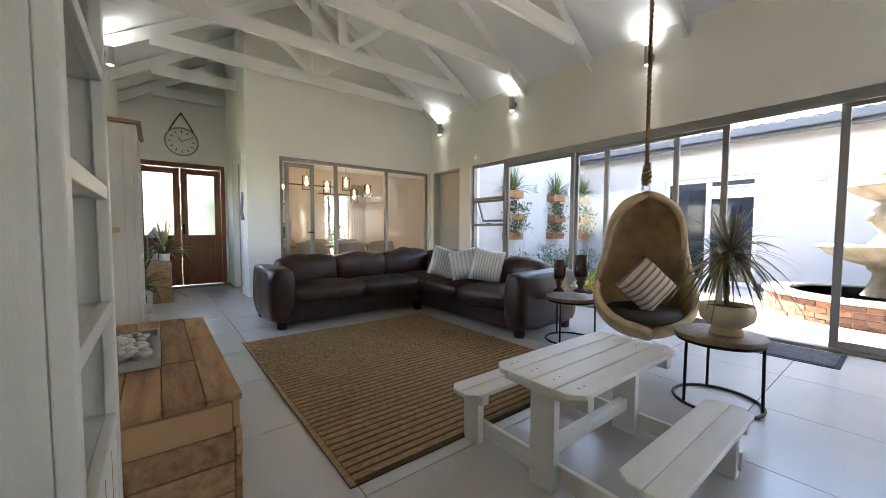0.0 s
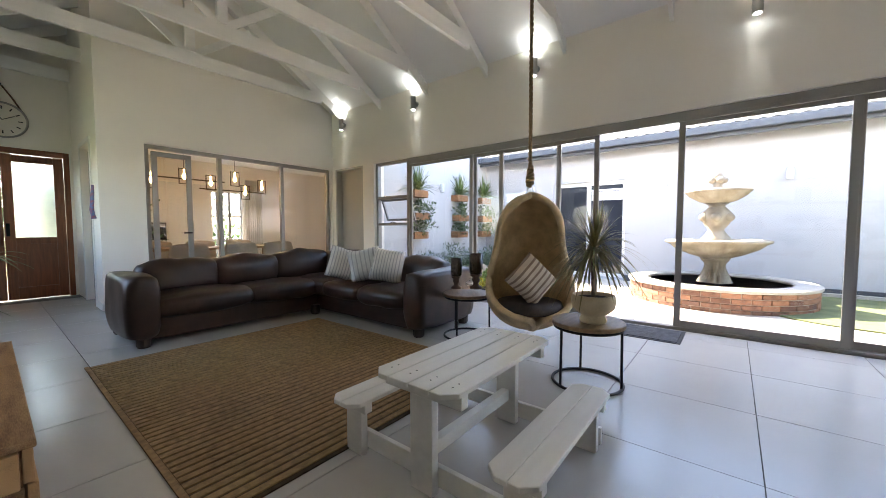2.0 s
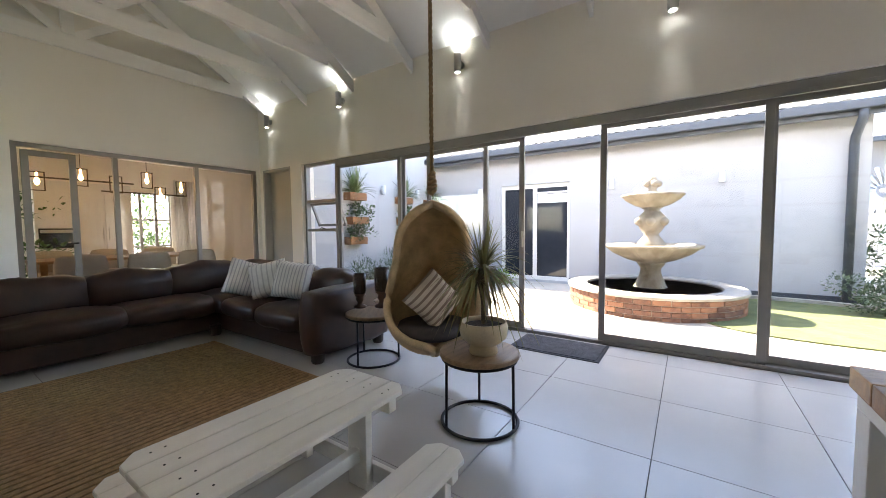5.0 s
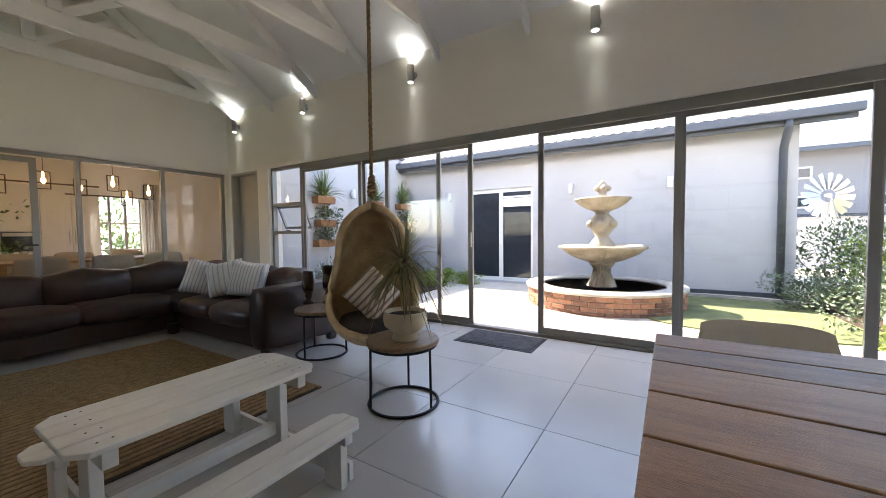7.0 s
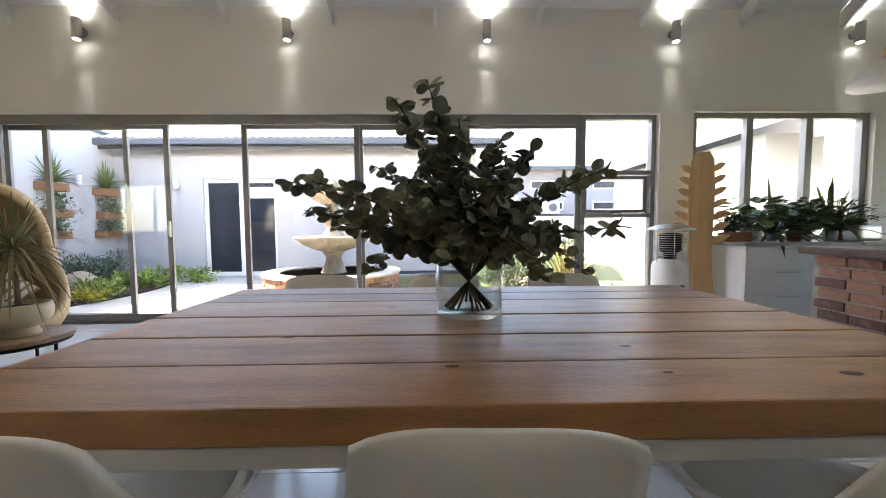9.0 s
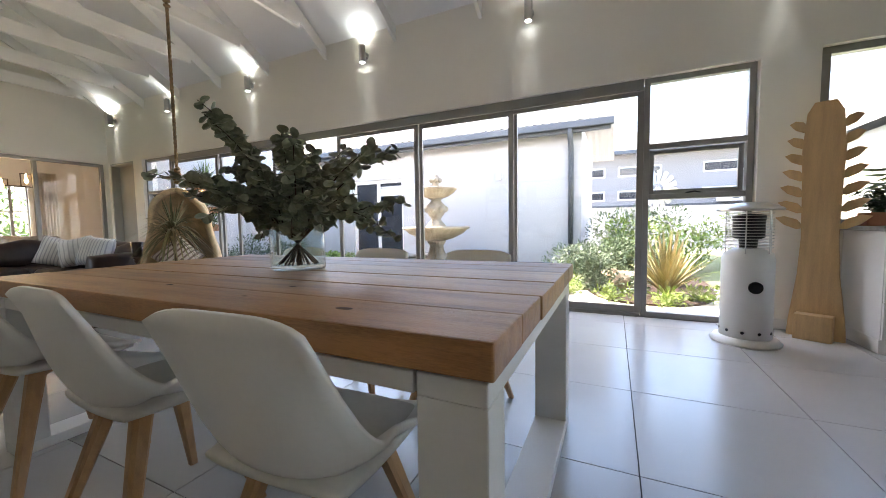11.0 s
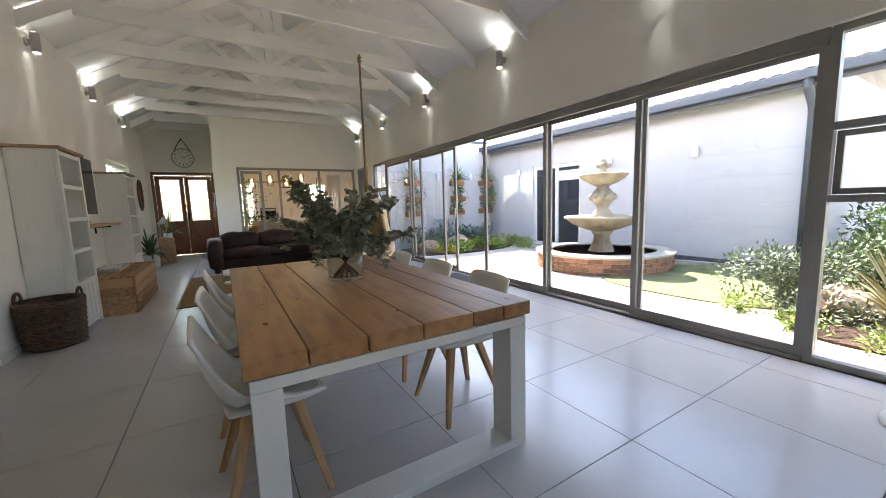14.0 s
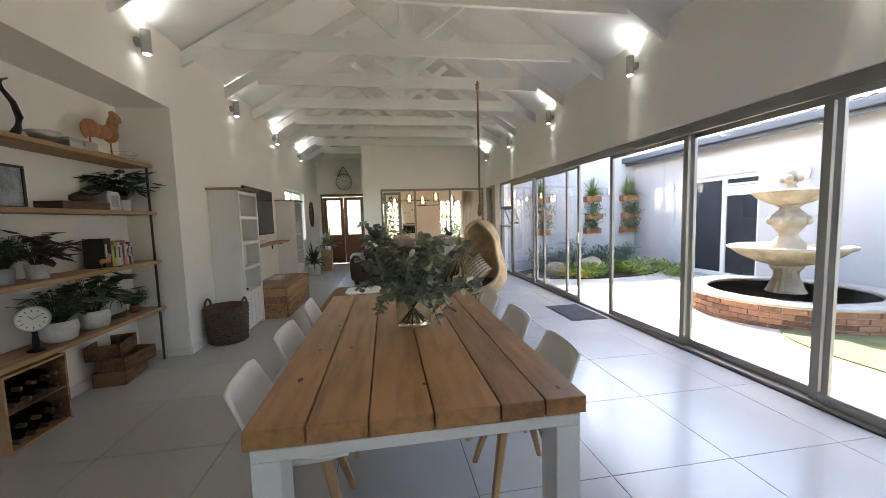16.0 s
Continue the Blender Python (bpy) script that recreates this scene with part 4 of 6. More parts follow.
# ---- dining table ----
dt = thing("dining_table", "long heavy oak plank table on white steel loop legs", "dining table", (1.755, -1.488, 0))
widths = [0.209, 0.217, 0.235, 0.252, 0.176, 0.171]
x = -0.63
rnd = random.Random(12)
for w in widths:
    bm = bmesh.new()
    box(bm, (x + 0.0025, -1.115 + rnd.uniform(-0.003, 0.003), 0.692), (x + w - 0.0025, 1.115, 0.76 + rnd.uniform(-0.002, 0.001)), 0.005)
    part("plank", bm, OAK, dt)
    x += w
for x, y, r in ((-0.52, -0.72, 0.016), (-0.45, 0.1, 0.011), (-0.33, -0.35, 0.010), (-0.22, 0.55, 0.012), (0.02, -0.88, 0.009), (0.16, 0.3, 0.010), (0.55, -1.03, 0.012), (-0.5, -0.35, 0.008)):
    bm = bmesh.new()
    for k, q in enumerate((1.0, 0.6)):
        lathe(bm, [(0.001, 0.7612 + 0.0006 * k), (r * q, 0.7606 + 0.0006 * k)], 14, (0, 0, 0))
    bmesh.ops.scale(bm, vec=(0.75, 1.5, 1), verts=bm.verts)
    bmesh.ops.translate(bm, vec=(x, y, 0), verts=bm.verts)
    part("knot", bm, KNOT, dt)
for s in (-1, 1):
    y = s * 1.03
    lp = new("loop_leg")
    lp.parent = dt
    for sx in (-1, 1):
        pbox("upright", (sx * 0.56 - 0.05, y - 0.07, 0.045), (sx * 0.56 + 0.05, y + 0.07, 0.637), WHITESTEEL, lp)
    pbox("foot_bar", (-0.61, y - 0.07, 0.0), (0.61, y + 0.07, 0.045), WHITESTEEL, lp)
    pbox("top_bar", (-0.61, y - 0.07, 0.637), (0.61, y + 0.07, 0.682), WHITESTEEL, lp)
for sx in (-1, 1):
    pbox("side_rail", (sx * 0.58 - 0.03, -0.955, 0.639), (sx * 0.58 + 0.03, 0.955, 0.681), WHITESTEEL, dt)
pbox("packer", (-0.58, -1.08, 0.682), (0.58, 1.08, 0.692), WHITESTEEL, dt, 0)


# ---- dining chairs ----
def chair_shell(off):
    """A moulded tub: the seat curves up into the back, with raised sides. Faces +x."""
    bm = bmesh.new()
    n, m = 22, 16
    rows = []
    for i in range(n + 1):
        u = i / n
        if u < 0.5:
            f = u / 0.5
            x, z = 0.22 - 0.36 * f, 0.455 - 0.03 * math.sin(math.pi * min(1, f * 1.1)) - 0.015 * (1 - f) ** 4
            wdt = 0.205 + 0.035 * math.sin(math.pi * f * 0.7)
        else:
            f = (u - 0.5) / 0.5
            x, z = -0.14 - 0.075 * (1 - (1 - f) ** 2.2) - 0.035 * f, 0.445 + 0.36 * f ** 1.25
            wdt = 0.235 - 0.02 * f - 0.05 * max(0, f - 0.55) ** 1.0
        row = []
        for j in range(m + 1):
            v = 2 * j / m - 1
            side = abs(v) ** 2.6
            back = 0 if u < 0.5 else ((u - 0.5) / 0.5)
            lift = side * (0.055 * math.sin(math.pi * min(1, u * 1.25)) + 0.02) * (1 - back)
            fwd = side * 0.075 * (4 * u * (1 - u)) * (1 if u > 0.35 else u / 0.35)
            crown = (-0.028 * (abs(v) ** 4) ) * back ** 3
            row.append(bm.verts.new((x + fwd, v * wdt, z + lift + crown)))
        rows.append(row)
    for a, b in zip(rows, rows[1:]):
        for j in range(m):
            bm.faces.new((a[j], a[j + 1], b[j + 1], b[j]))
    return bm


def dining_chair():
    t = thing("dining_chair", "white moulded tub chair with padded seat and beech legs", "chair", group="chairs round the dining table")
    sh = part("seat_shell", chair_shell(0), SHELL, t, smooth=True)
    md = sh.modifiers.new("solid", "SOLIDIFY")
    md.thickness, md.offset = 0.014, -1
    bm = cushion((-0.15, -0.185, 0.437), (0.20, 0.185, 0.468), 0.012, 2, 0.002)
    part("seat_pad", bm, PADM, t, "cream seat pad", True)
    for sx in (-1, 1):
        for sy in (-1, 1):
            bm = bmesh.new()
            a, b = Vector((sx * 0.09 + 0.02, sy * 0.09, 0.425)), Vector((sx * 0.20 + 0.01, sy * 0.21, 0.0))
            d = (b - a)
            rings = []
            for k in range(5):
                f = k / 4
                c = a + d * f
                hx, hy = 0.026 - 0.012 * f, 0.024 - 0.011 * f
                rings.append([bm.verts.new((c.x + px * hx, c.y + py * hy, c.z)) for px, py in ((-1, -0.6), (-0.6, -1), (0.6, -1), (1, -0.6), (1, 0.6), (0.6, 1), (-0.6, 1), (-1, 0.6))])
            for r1, r2 in zip(rings, rings[1:]):
                for k in range(8):
                    bm.faces.new((r1[k], r1[(k + 1) % 8], r2[(k + 1) % 8], r2[k]))
            bm.faces.new(rings[0]), bm.faces.new(rings[-1][::-1])
            part("leg", bm, BEECH, t)
    for s in (-1, 1):
        bm = bmesh.new()
        box(bm, (-0.13, -0.018, 0.395), (0.15, 0.018, 0.422), 0.004, pose(0.02, 0, 0, 0, 0, 45 * s))
        part("cross_brace", bm, BEECH, t)
    return t


ch = dining_chair()
ch.matrix_basis = pose(1.21, -2.14, 0, 0, 0, 3)
for x, y, rz in ((1.21, -1.44, -2), (1.21, -0.70, 2), (2.31, -2.06, 178), (2.32, -1.41, 182), (2.32, -0.72, 180)):
    copy_thing(ch, pose(x, y, 0, 0, 0, rz))

# ---- vase with eucalyptus ----
VGLASS = glass_mat("vase_glass", (0.94, 0.97, 0.96), 1.0)
EUC = mat("eucalyptus_leaf", (0.30, 0.325, 0.225), 0.5, var=0.3, scale=14, dark=(0.13, 0.15, 0.10))
TWIG = mat("brown_twig", (0.075, 0.042, 0.025), 0.7, var=0.2)
t = thing("eucalyptus_vase", "clear glass vase of leafy eucalyptus branches", "vase", (1.80, -1.47, 0.7613))
bm = bmesh.new()
lathe(bm, [(0.11, 0.0), (0.118, 0.008), (0.118, 0.195), (0.113, 0.195), (0.113, 0.022), (0.001, 0.018)], 40)
v = part("vase", bm, VGLASS, t, "thick clear glass cylinder", True)
rnd = random.Random(5)
leaves = bmesh.new()
for k in range(38):
    az = 2 * math.pi * k / 30 * 7 + rnd.uniform(-0.3, 0.3)
    reach = rnd.uniform(0.12, 0.50)
    high = rnd.uniform(0.30, 0.62) - 0.25 * max(0, reach - 0.3)
    if k in (4, 11):
        reach, high, az = (0.36, 0.68, 2.75) if k == 4 else (0.56, 0.42, 2.3)
    if k == 17:
        reach, high, az = 0.50, 0.30, -0.9
    if k >= 30:
        reach, high, az = ((0.62, 0.46, 1.75), (0.48, 0.12, -1.35), (0.32, 0.14, -2.4), (0.36, 0.24, 2.9), (0.40, 0.12, 1.3), (0.36, 0.16, -1.0), (0.54, 0.36, 1.9), (0.34, 0.66, 2.4))[k - 30]
    p0 = Vector((-0.085 * math.cos(az), -0.085 * math.sin(az), 0.025))
    p1 = Vector((0.08 * math.cos(az), 0.08 * math.sin(az), 0.20))
    p3 = Vector((reach * math.cos(az), reach * math.sin(az), high))
    p2 = p1 + Vector((0.35 * (p3.x - p1.x), 0.35 * (p3.y - p1.y), 0.75 * (p3.z - p1.z) if p3.z > 0.25 else 0.16))
    pts = [p0]
    for q in range(1, 13):
        f = q / 12
        pts.append(p1 * (1 - f) ** 2 + 2 * p2 * f * (1 - f) + p3 * f * f if q > 1 else p1.copy())
    stems = bmesh.new()
    tube(stems, pts, 0.0038, 5, 0.0014)
    part("branch", stems, TWIG, t)
    for q in range(2, 13):
        for side in range(5 if q > 2 else 2):
            c = pts[q] + (pts[q] - pts[q - 1]) * rnd.uniform(-0.8, 0.0)
            d = Vector((rnd.uniform(-1, 1), rnd.uniform(-1, 1), rnd.uniform(-0.7, 0.6))).normalized()
            n = (Vector((0, 0, 1)) + Vector((rnd.uniform(-1, 1), rnd.uniform(-1, 1), rnd.uniform(-0.4, 0.6)))).normalized()
            L = rnd.uniform(0.05, 0.08) * (1.12 - 0.4 * q / 12)
            round_leaf(leaves, c, d, n, L * 0.92)
tagged(part("leaves", leaves, EUC, t), "grey-green round eucalyptus leaves", kind="stuff")


# ---- white cupboards ----
def cupboard():
    t = thing("bookcase", "tall white painted bookcase with open shelves", "bookcase", group="white bookcases beside the television")
    D, W, H = 0.37, 0.68, 1.90
    for y in (0, W - 0.022):
        pbox("side_panel", (0, y, 0.0), (D - 0.03, y + 0.022, H), CUPW, t)
        pbox("stile", (D - 0.03, y - 0.004 if y == 0 else y - 0.024, 0.0), (D, y + 0.046 if y == 0 else y + 0.026, H), CUPW, t)
        pbox("side_batten", (D - 0.085, y - 0.006 if y == 0 else y + 0.022, 0.02), (D - 0.031, y if y == 0 else y + 0.028, H - 0.01), CUPW, t, 0.002)
    pbox("back_panel", (0.0, 0.022, 0.05), (0.012, W - 0.022, H), CUPW, t)
    for z in (0.06, 0.52, 0.86, 1.20, 1.54, H - 0.03):
        pbox("shelf", (0.012, 0.0225, z - 0.014), (D - 0.032, W - 0.0225, z + 0.014), CUPW, t)
        pbox("shelf_edge", (D - 0.031, 0.0465, z - 0.02), (D - 0.003, W - 0.0465, z + 0.02), CUPW, t)
    door = pbox("door", (D - 0.026, 0.05, 0.085), (D - 0.006, W - 0.05, 0.498), CUPW, t, 0.003, "slatted weathered door")
    # door is flat: thin dark strips paint the shade of grooves between slats
    for k in range(1, 4):
        pbox("slat_groove_shade", (D - 0.0062, 0.05 + 0.145 * k, 0.09), (D - 0.0052, 0.054 + 0.145 * k, 0.495), CUPTOP, door, 0)
    pbox("top_board", (-0.005, -0.03, H), (D + 0.03, W + 0.03, H + 0.03), CUPTOP, t)
    return t


cb = cupboard()
cb.matrix_basis = pose(LX + 0.006, 1.22, 0)
copy_thing(cb, pose(LX + 0.006, 4.12, 0))
CERAM = mat("white_ceramic", (0.75, 0.75, 0.74), 0.25, var=0.03)
DARKC = mat("dark_ceramic", (0.03, 0.028, 0.028), 0.3)
t = thing("white_jug", "tall plain white ceramic jug on bookcase shelf", "jug", (-0.38, 1.62, 0.8745))
bm = bmesh.new()
lathe(bm, [(0.05, 0), (0.062, 0.01), (0.062, 0.17), (0.052, 0.19), (0.062, 0.21), (0.060, 0.29), (0.055, 0.29), (0.05, 0.2), (0.001, 0.18)], 28)
part("body", bm, CERAM, t, smooth=True)
t = thing("dark_ornament", "small dark round ornament on bookcase shelf", "ornament", (-0.33, 1.50, 0.5345))
bm = bmesh.new()
lathe(bm, [(0.03, 0), (0.05, 0.015), (0.045, 0.035), (0.001, 0.045)], 20)
part("body", bm, DARKC, t, smooth=True)

# ---- television and its shelf ----
t = thing("wall_shelf", "rustic wooden wall shelf under the television", "shelf", (LX, 2.12, 1.07))
pbox("board", (0.001, 0, 0), (0.26, 1.95, 0.035), PALLET, t)
for y in (0.3, 1.6):
    pbox("bracket", (0.001, y, -0.12), (0.02, y + 0.03, -0.001), BLACKSTEEL, t), pbox("bracket", (0.02, y + 0.002, -0.03), (0.2, y + 0.028, -0.001), BLACKSTEEL, t)
SCREEN = mat("black_screen", (0.010, 0.010, 0.012), 0.12, var=0.1, bump=0)
t = thing("television", "flat black television, switched off, on the wall", "television", (LX + 0.02, 2.32, 1.2), 0)
pbox("housing", (0.0, 0, 0.05), (0.05, 1.4, 0.86), BLACKSTEEL, t, 0.006), pbox("screen", (0.0505, 0.012, 0.065), (0.053, 1.388, 0.85), SCREEN, t, 0)
pbox("wall_bracket", (-0.0195, 0.55, 0.3), (-0.0005, 0.85, 0.6), BLACKSTEEL, t)
t = thing("soundbar", "small white box speaker on the wall shelf", "speaker", (LX + 0.08, 2.45, 1.1055))
pbox("body", (0, 0, 0), (0.1, 0.4, 0.06), CERAM, t, 0.01)
t = thing("hanging_pot", "small white pot hanging by strings from shelf", "hanging planter", (LX + 0.21, 2.19, 0.70))
bm = bmesh.new()
lathe(bm, [(0.02, 0), (0.05, 0.02), (0.06, 0.05), (0.05, 0.085), (0.044, 0.085), (0.04, 0.06), (0.001, 0.05)], 20)
part("pot", bm, CERAM, t, smooth=True)
for s in (-1, 1):
    bm = bmesh.new()
    tube(bm, [(0, s * 0.047, 0.08), (0, s * 0.01, 0.33), (0, 0, 0.369)], 0.003, 5)
    part("string", bm, ROPE, t)

# ---- pallet chest ----
t = thing("pallet_chest", "long low chest of reclaimed pallet boards", "chest", (-0.50, 1.94, 0))
rnd = random.Random(3)
CW, CL, CH = 0.62, 1.50, 0.48
for k in range(4):
    z0 = 0.005 + k * 0.113
    d = rnd.uniform(-0.006, 0.006)
    pbox("front_board", (CW - 0.024 + d, 0.004, z0), (CW + d, CL - 0.004, z0 + 0.108), PALLET, t)
    cut = rnd.uniform(0.3, 0.5)
    pbox("end_board", (0.0, -0.022 + d, z0), (CW - 0.03 + d, 0.003, z0 + 0.108), PALLET, t)
    pbox("end_board", (0.0, CL - 0.003, z0), (CW - 0.03, CL + 0.02, z0 + 0.108), PALLET, t)
x = 0.0
for w in (0.128, 0.134, 0.118, 0.124, 0.118):
    c = rnd.choice((0.5, 0.75, 0.95))
    pbox("top_board", (x + 0.002, -0.02, CH - 0.024), (x + w - 0.002, c, CH + rnd.uniform(-0.002, 0.003)), PALLET, t)
    pbox("top_board", (x + 0.002, c + 0.004, CH - 0.024), (x + w - 0.002, CL + 0.02, CH + rnd.uniform(-0.002, 0.003)), PALLET, t)
    x += w
pbox("carcass", (0.01, 0.01, 0.0), (CW - 0.03, CL - 0.01, CH - 0.026), PALLET, t, 0)
PEBBLE = mat("white_pebble", (0.66, 0.62, 0.56), 0.7, var=0.18, scale=30, bump=0.2)
ZINC = mat("zinc_tray", (0.42, 0.41, 0.39), 0.5, 0.5, var=0.12)
t = thing("pebble_tray", "grey tray of white shells and pebbles on chest", "tray", (-0.40, 2.42, 0.4845))
for lo, hi in (((0, 0, 0), (0.28, 0.62, 0.006)), ((0, 0, 0.006), (0.28, 0.012, 0.04)), ((0, 0.608, 0.006), (0.28, 0.62, 0.04)), ((0, 0.012, 0.006), (0.012, 0.608, 0.04)), ((0.268, 0.012, 0.006), (0.28, 0.608, 0.04))):
    pbox("tray_side", lo, hi, ZINC, t, 0.002)
for k in range(70):
    bm = bmesh.new()
    bmesh.ops.create_icosphere(bm, subdivisions=1, radius=1.0)
    sx, sy, sz = rnd.uniform(0.018, 0.034), rnd.uniform(0.02, 0.038), rnd.uniform(0.012, 0.02)
    px, py = 0.045 + 0.19 * rnd.random(), 0.05 + 0.52 * rnd.random()
    for v in bm.verts:
        v.co = Vector((v.co.x * sx, v.co.y * sy, v.co.z * sz)) * rnd.uniform(0.85, 1.12)
    bmesh.ops.transform(bm, matrix=pose(px, py, 0.02 + 0.022 * rnd.random(), 0, 0, rnd.uniform(0, 180)), verts=bm.verts)
    part("pebble", bm, PEBBLE, t, smooth=True)

# ---- wicker basket ----
WICK = mat("dark_wicker", (0.14, 0.085, 0.05), 0.75, var=0.35, scale=25, bump=0.25)
t = thing("wicker_basket", "round dark wicker log basket with handles", "basket", (-0.37, 0.98, 0))
t.matrix_basis = t.matrix_basis @ Matrix.Diagonal((1.06, 1.06, 1.14, 1))
bm = bmesh.new()
lathe(bm, [(0.19, 0.005), (0.215, 0.40), (0.205, 0.40), (0.18, 0.02)], 32)
part("liner", bm, WICK, t, smooth=True)
for k in range(17):
    f = (k + 0.5) / 17
    bm = bmesh.new()
    R = 0.195 + 0.025 * f
    tube(bm, [((R + 0.008 * math.sin(16 * a + math.pi * k)) * math.cos(a), (R + 0.008 * math.sin(16 * a + math.pi * k)) * math.sin(a), 0.012 + 0.39 * f) for a in [2 * math.pi * q / 64 for q in range(64)]], 0.0125, 6, closed=True)
    part("weave_ring", bm, WICK, t, smooth=True)
for s in (-1, 1):
    bm = bmesh.new()
    tube(bm, [(s * 0.2, 0.07 * math.cos(a), 0.40 + 0.075 * math.sin(a)) for a in [math.pi * q / 10 for q in range(11)]], 0.012, 6)
    part("handle", bm, WICK, t, smooth=True)

# ---- niche shelving ----
SHELFW = mat("pale_oak_shelf", (0.46, 0.28, 0.13), 0.55, var=0.18, scale=4, stretch=(7, 0.7, 7))
PIPE = mat("raw_steel_pipe", (0.10, 0.085, 0.075), 0.5, 0.7, var=0.2)
SZ = (0.585, 1.095, 1.62, 2.115)
t = thing("shelving_unit", "four oak shelves on slim steel pipe posts", "shelving unit", (0, 0, 0))
for z in SZ:
    pbox("shelf", (-1.115, -3.0, z - 0.035), (-0.80, 0.53, z), SHELFW, t)
for y in (0.47, -1.45, -2.9):
    zs = (0.0,) + SZ
    for a, b in zip(zs, zs[1:]):
        bm = bmesh.new()
        tube(bm, [(-0.83, y, a + 0.0005), (-0.83, y, b - 0.0355)], 0.012, 10)
        part("post", bm, PIPE, t, smooth=True)


def potted(name, label, at, prof, material, kind, seed, size=1.0, leafm=None):
    t = thing(name, label, "potted plant", at)
    top = max(z for r, z in prof)
    rim = max(r for r, z in prof)
    pot(t, prof, material, soil=(rim * 0.84, top - 0.02))
    bm = bmesh.new()
    rn = random.Random(seed)
    if kind == "strap":
        strappy(bm, (0, 0, top - 0.01), 60, 0.18 * size, 0.42 * size, 0.012 * size, seed, (15, 85), 0.7)
    else:
        for _ in range(int(80 * (1.0 if kind == "broad" else 2.2))):
            az, el = rn.uniform(0, 6.28), rn.uniform(0.35, 1.45)
            rr = rn.uniform(0.4, 1.0) * 0.2 * size
            base = Vector((0.3 * rim * math.cos(az), 0.3 * rim * math.sin(az), top - 0.01))
            tip = base + Vector((rr * math.cos(az) * math.cos(el), rr * math.sin(az) * math.cos(el), rr * (0.25 + math.sin(el))))
            tube(bm, [base, (base + tip) / 2 + Vector((0, 0, 0.02)), tip], 0.0018, 4)
            L = (0.115 if kind == "broad" else 0.048) * size * rn.uniform(0.7, 1.2)
            leaf(bm, tip, Vector((math.cos(az), math.sin(az), rn.uniform(-0.7, 0.4))), Vector((0, 0, 1)), L, L * 0.62)
    part("foliage", bm, leafm or STRAPD, t)
    return t


WPOT = mat("white_textured_pot", (0.68, 0.66, 0.62), 0.7, var=0.15, scale=25, bump=0.5)
TERRA = mat("terracotta", (0.34, 0.14, 0.07), 0.8, var=0.15, bump=0.1)
GALV = mat("galvanised_tin", (0.38, 0.42, 0.42), 0.5, 0.3, var=0.15)
REDL = mat("burgundy_leaf", (0.14, 0.03, 0.035), 0.5, var=0.3, dark=(0.05, 0.07, 0.025))
P1 = [(0.075, 0), (0.10, 0.02), (0.115, 0.10), (0.105, 0.16), (0.095, 0.16), (0.09, 0.13), (0.001, 0.12)]
P2 = [(0.055, 0), (0.06, 0.005), (0.068, 0.11), (0.06, 0.11), (0.055, 0.09), (0.001, 0.085)]
P3 = [(0.03, 0), (0.04, 0.005), (0.045, 0.075), (0.04, 0.075), (0.036, 0.06), (0.001, 0.055)]
z1, z2, z3, z4 = (z + 0.0006 for z in SZ)
potted("potted_fern", "small-leaved plant in white textured pot on shelf", (-0.93, -0.62, z1), P1, WPOT, "small", 1, 1.1)
potted("peace_lily", "broad-leaved dark plant in a carved white pot", (-0.93, -0.28, z1), P1, WPOT, "broad", 2, 1.5)
potted("small_succulent", "little succulent in a brown pot on shelf", (-0.95, 0.28, z1), P3, TERRA, "small", 3, 0.7)
potted("red_leaf_plant", "burgundy-leaved plant in a glass jug on shelf", (-0.95, -0.72, z2), P2, WPOT, "broad", 4, 1.0, REDL)
potted("tin_plant", "green plant in a grey tin box on shelf", (-0.95, -0.98, z2), P2, GALV, "small", 5, 1.0)
potted("zz_plant", "glossy green plant in a dimpled white pot", (-0.93, 0.22, z3), P2, WPOT, "broad", 6, 1.25)

FACE = mat("clock_face", (0.80, 0.77, 0.68), 0.5, var=0.04)
t = thing("mantel_clock", "round white-faced clock on a dark pedestal", "clock", (-0.90, -0.86, z1), -58)
bm = bmesh.new()
lathe(bm, [(0.05, 0), (0.052, 0.01), (0.02, 0.025), (0.022, 0.06), (0.015, 0.13), (0.02, 0.15)], 20)
part("pedestal", bm, BLACKSTEEL, t, smooth=True)
bm = bmesh.new()
lathe(bm, [(0.085, -0.025), (0.092, -0.02), (0.092, 0.02), (0.085, 0.028), (0.08, 0.02)], 32)
bmesh.ops.transform(bm, matrix=pose(0, 0, 0.24, 90, 0, 90), verts=bm.verts)
part("case", bm, STEEL, t, smooth=True)
bm = bmesh.new()
lathe(bm, [(0.001, 0.022), (0.08, 0.021)], 32)
bmesh.ops.transform(bm, matrix=pose(0, 0, 0.24, 90, 0, 90), verts=bm.verts)
part("dial", bm, FACE, t)


def clock_marks(t, m, R, depth):
    for k in range(12):
        bm = bmesh.new()
        box(bm, (-R * 0.03, R * 0.68, depth), (R * 0.03, R * 0.88, depth + 0.002), 0, m @ pose(0, 0, 0, 0, 0, 30 * k))
        part("hour_mark", bm, BLACKSTEEL, t)
    for ang, L in ((-60, 0.62), (38, 0.42)):
        bm = bmesh.new()
        box(bm, (-R * 0.022, 0, depth + 0.003), (R * 0.022, R * L, depth + 0.005), 0, m @ pose(0, 0, 0, 0, 0, ang))
        part("hand_pointer", bm, BLACKSTEEL, t)


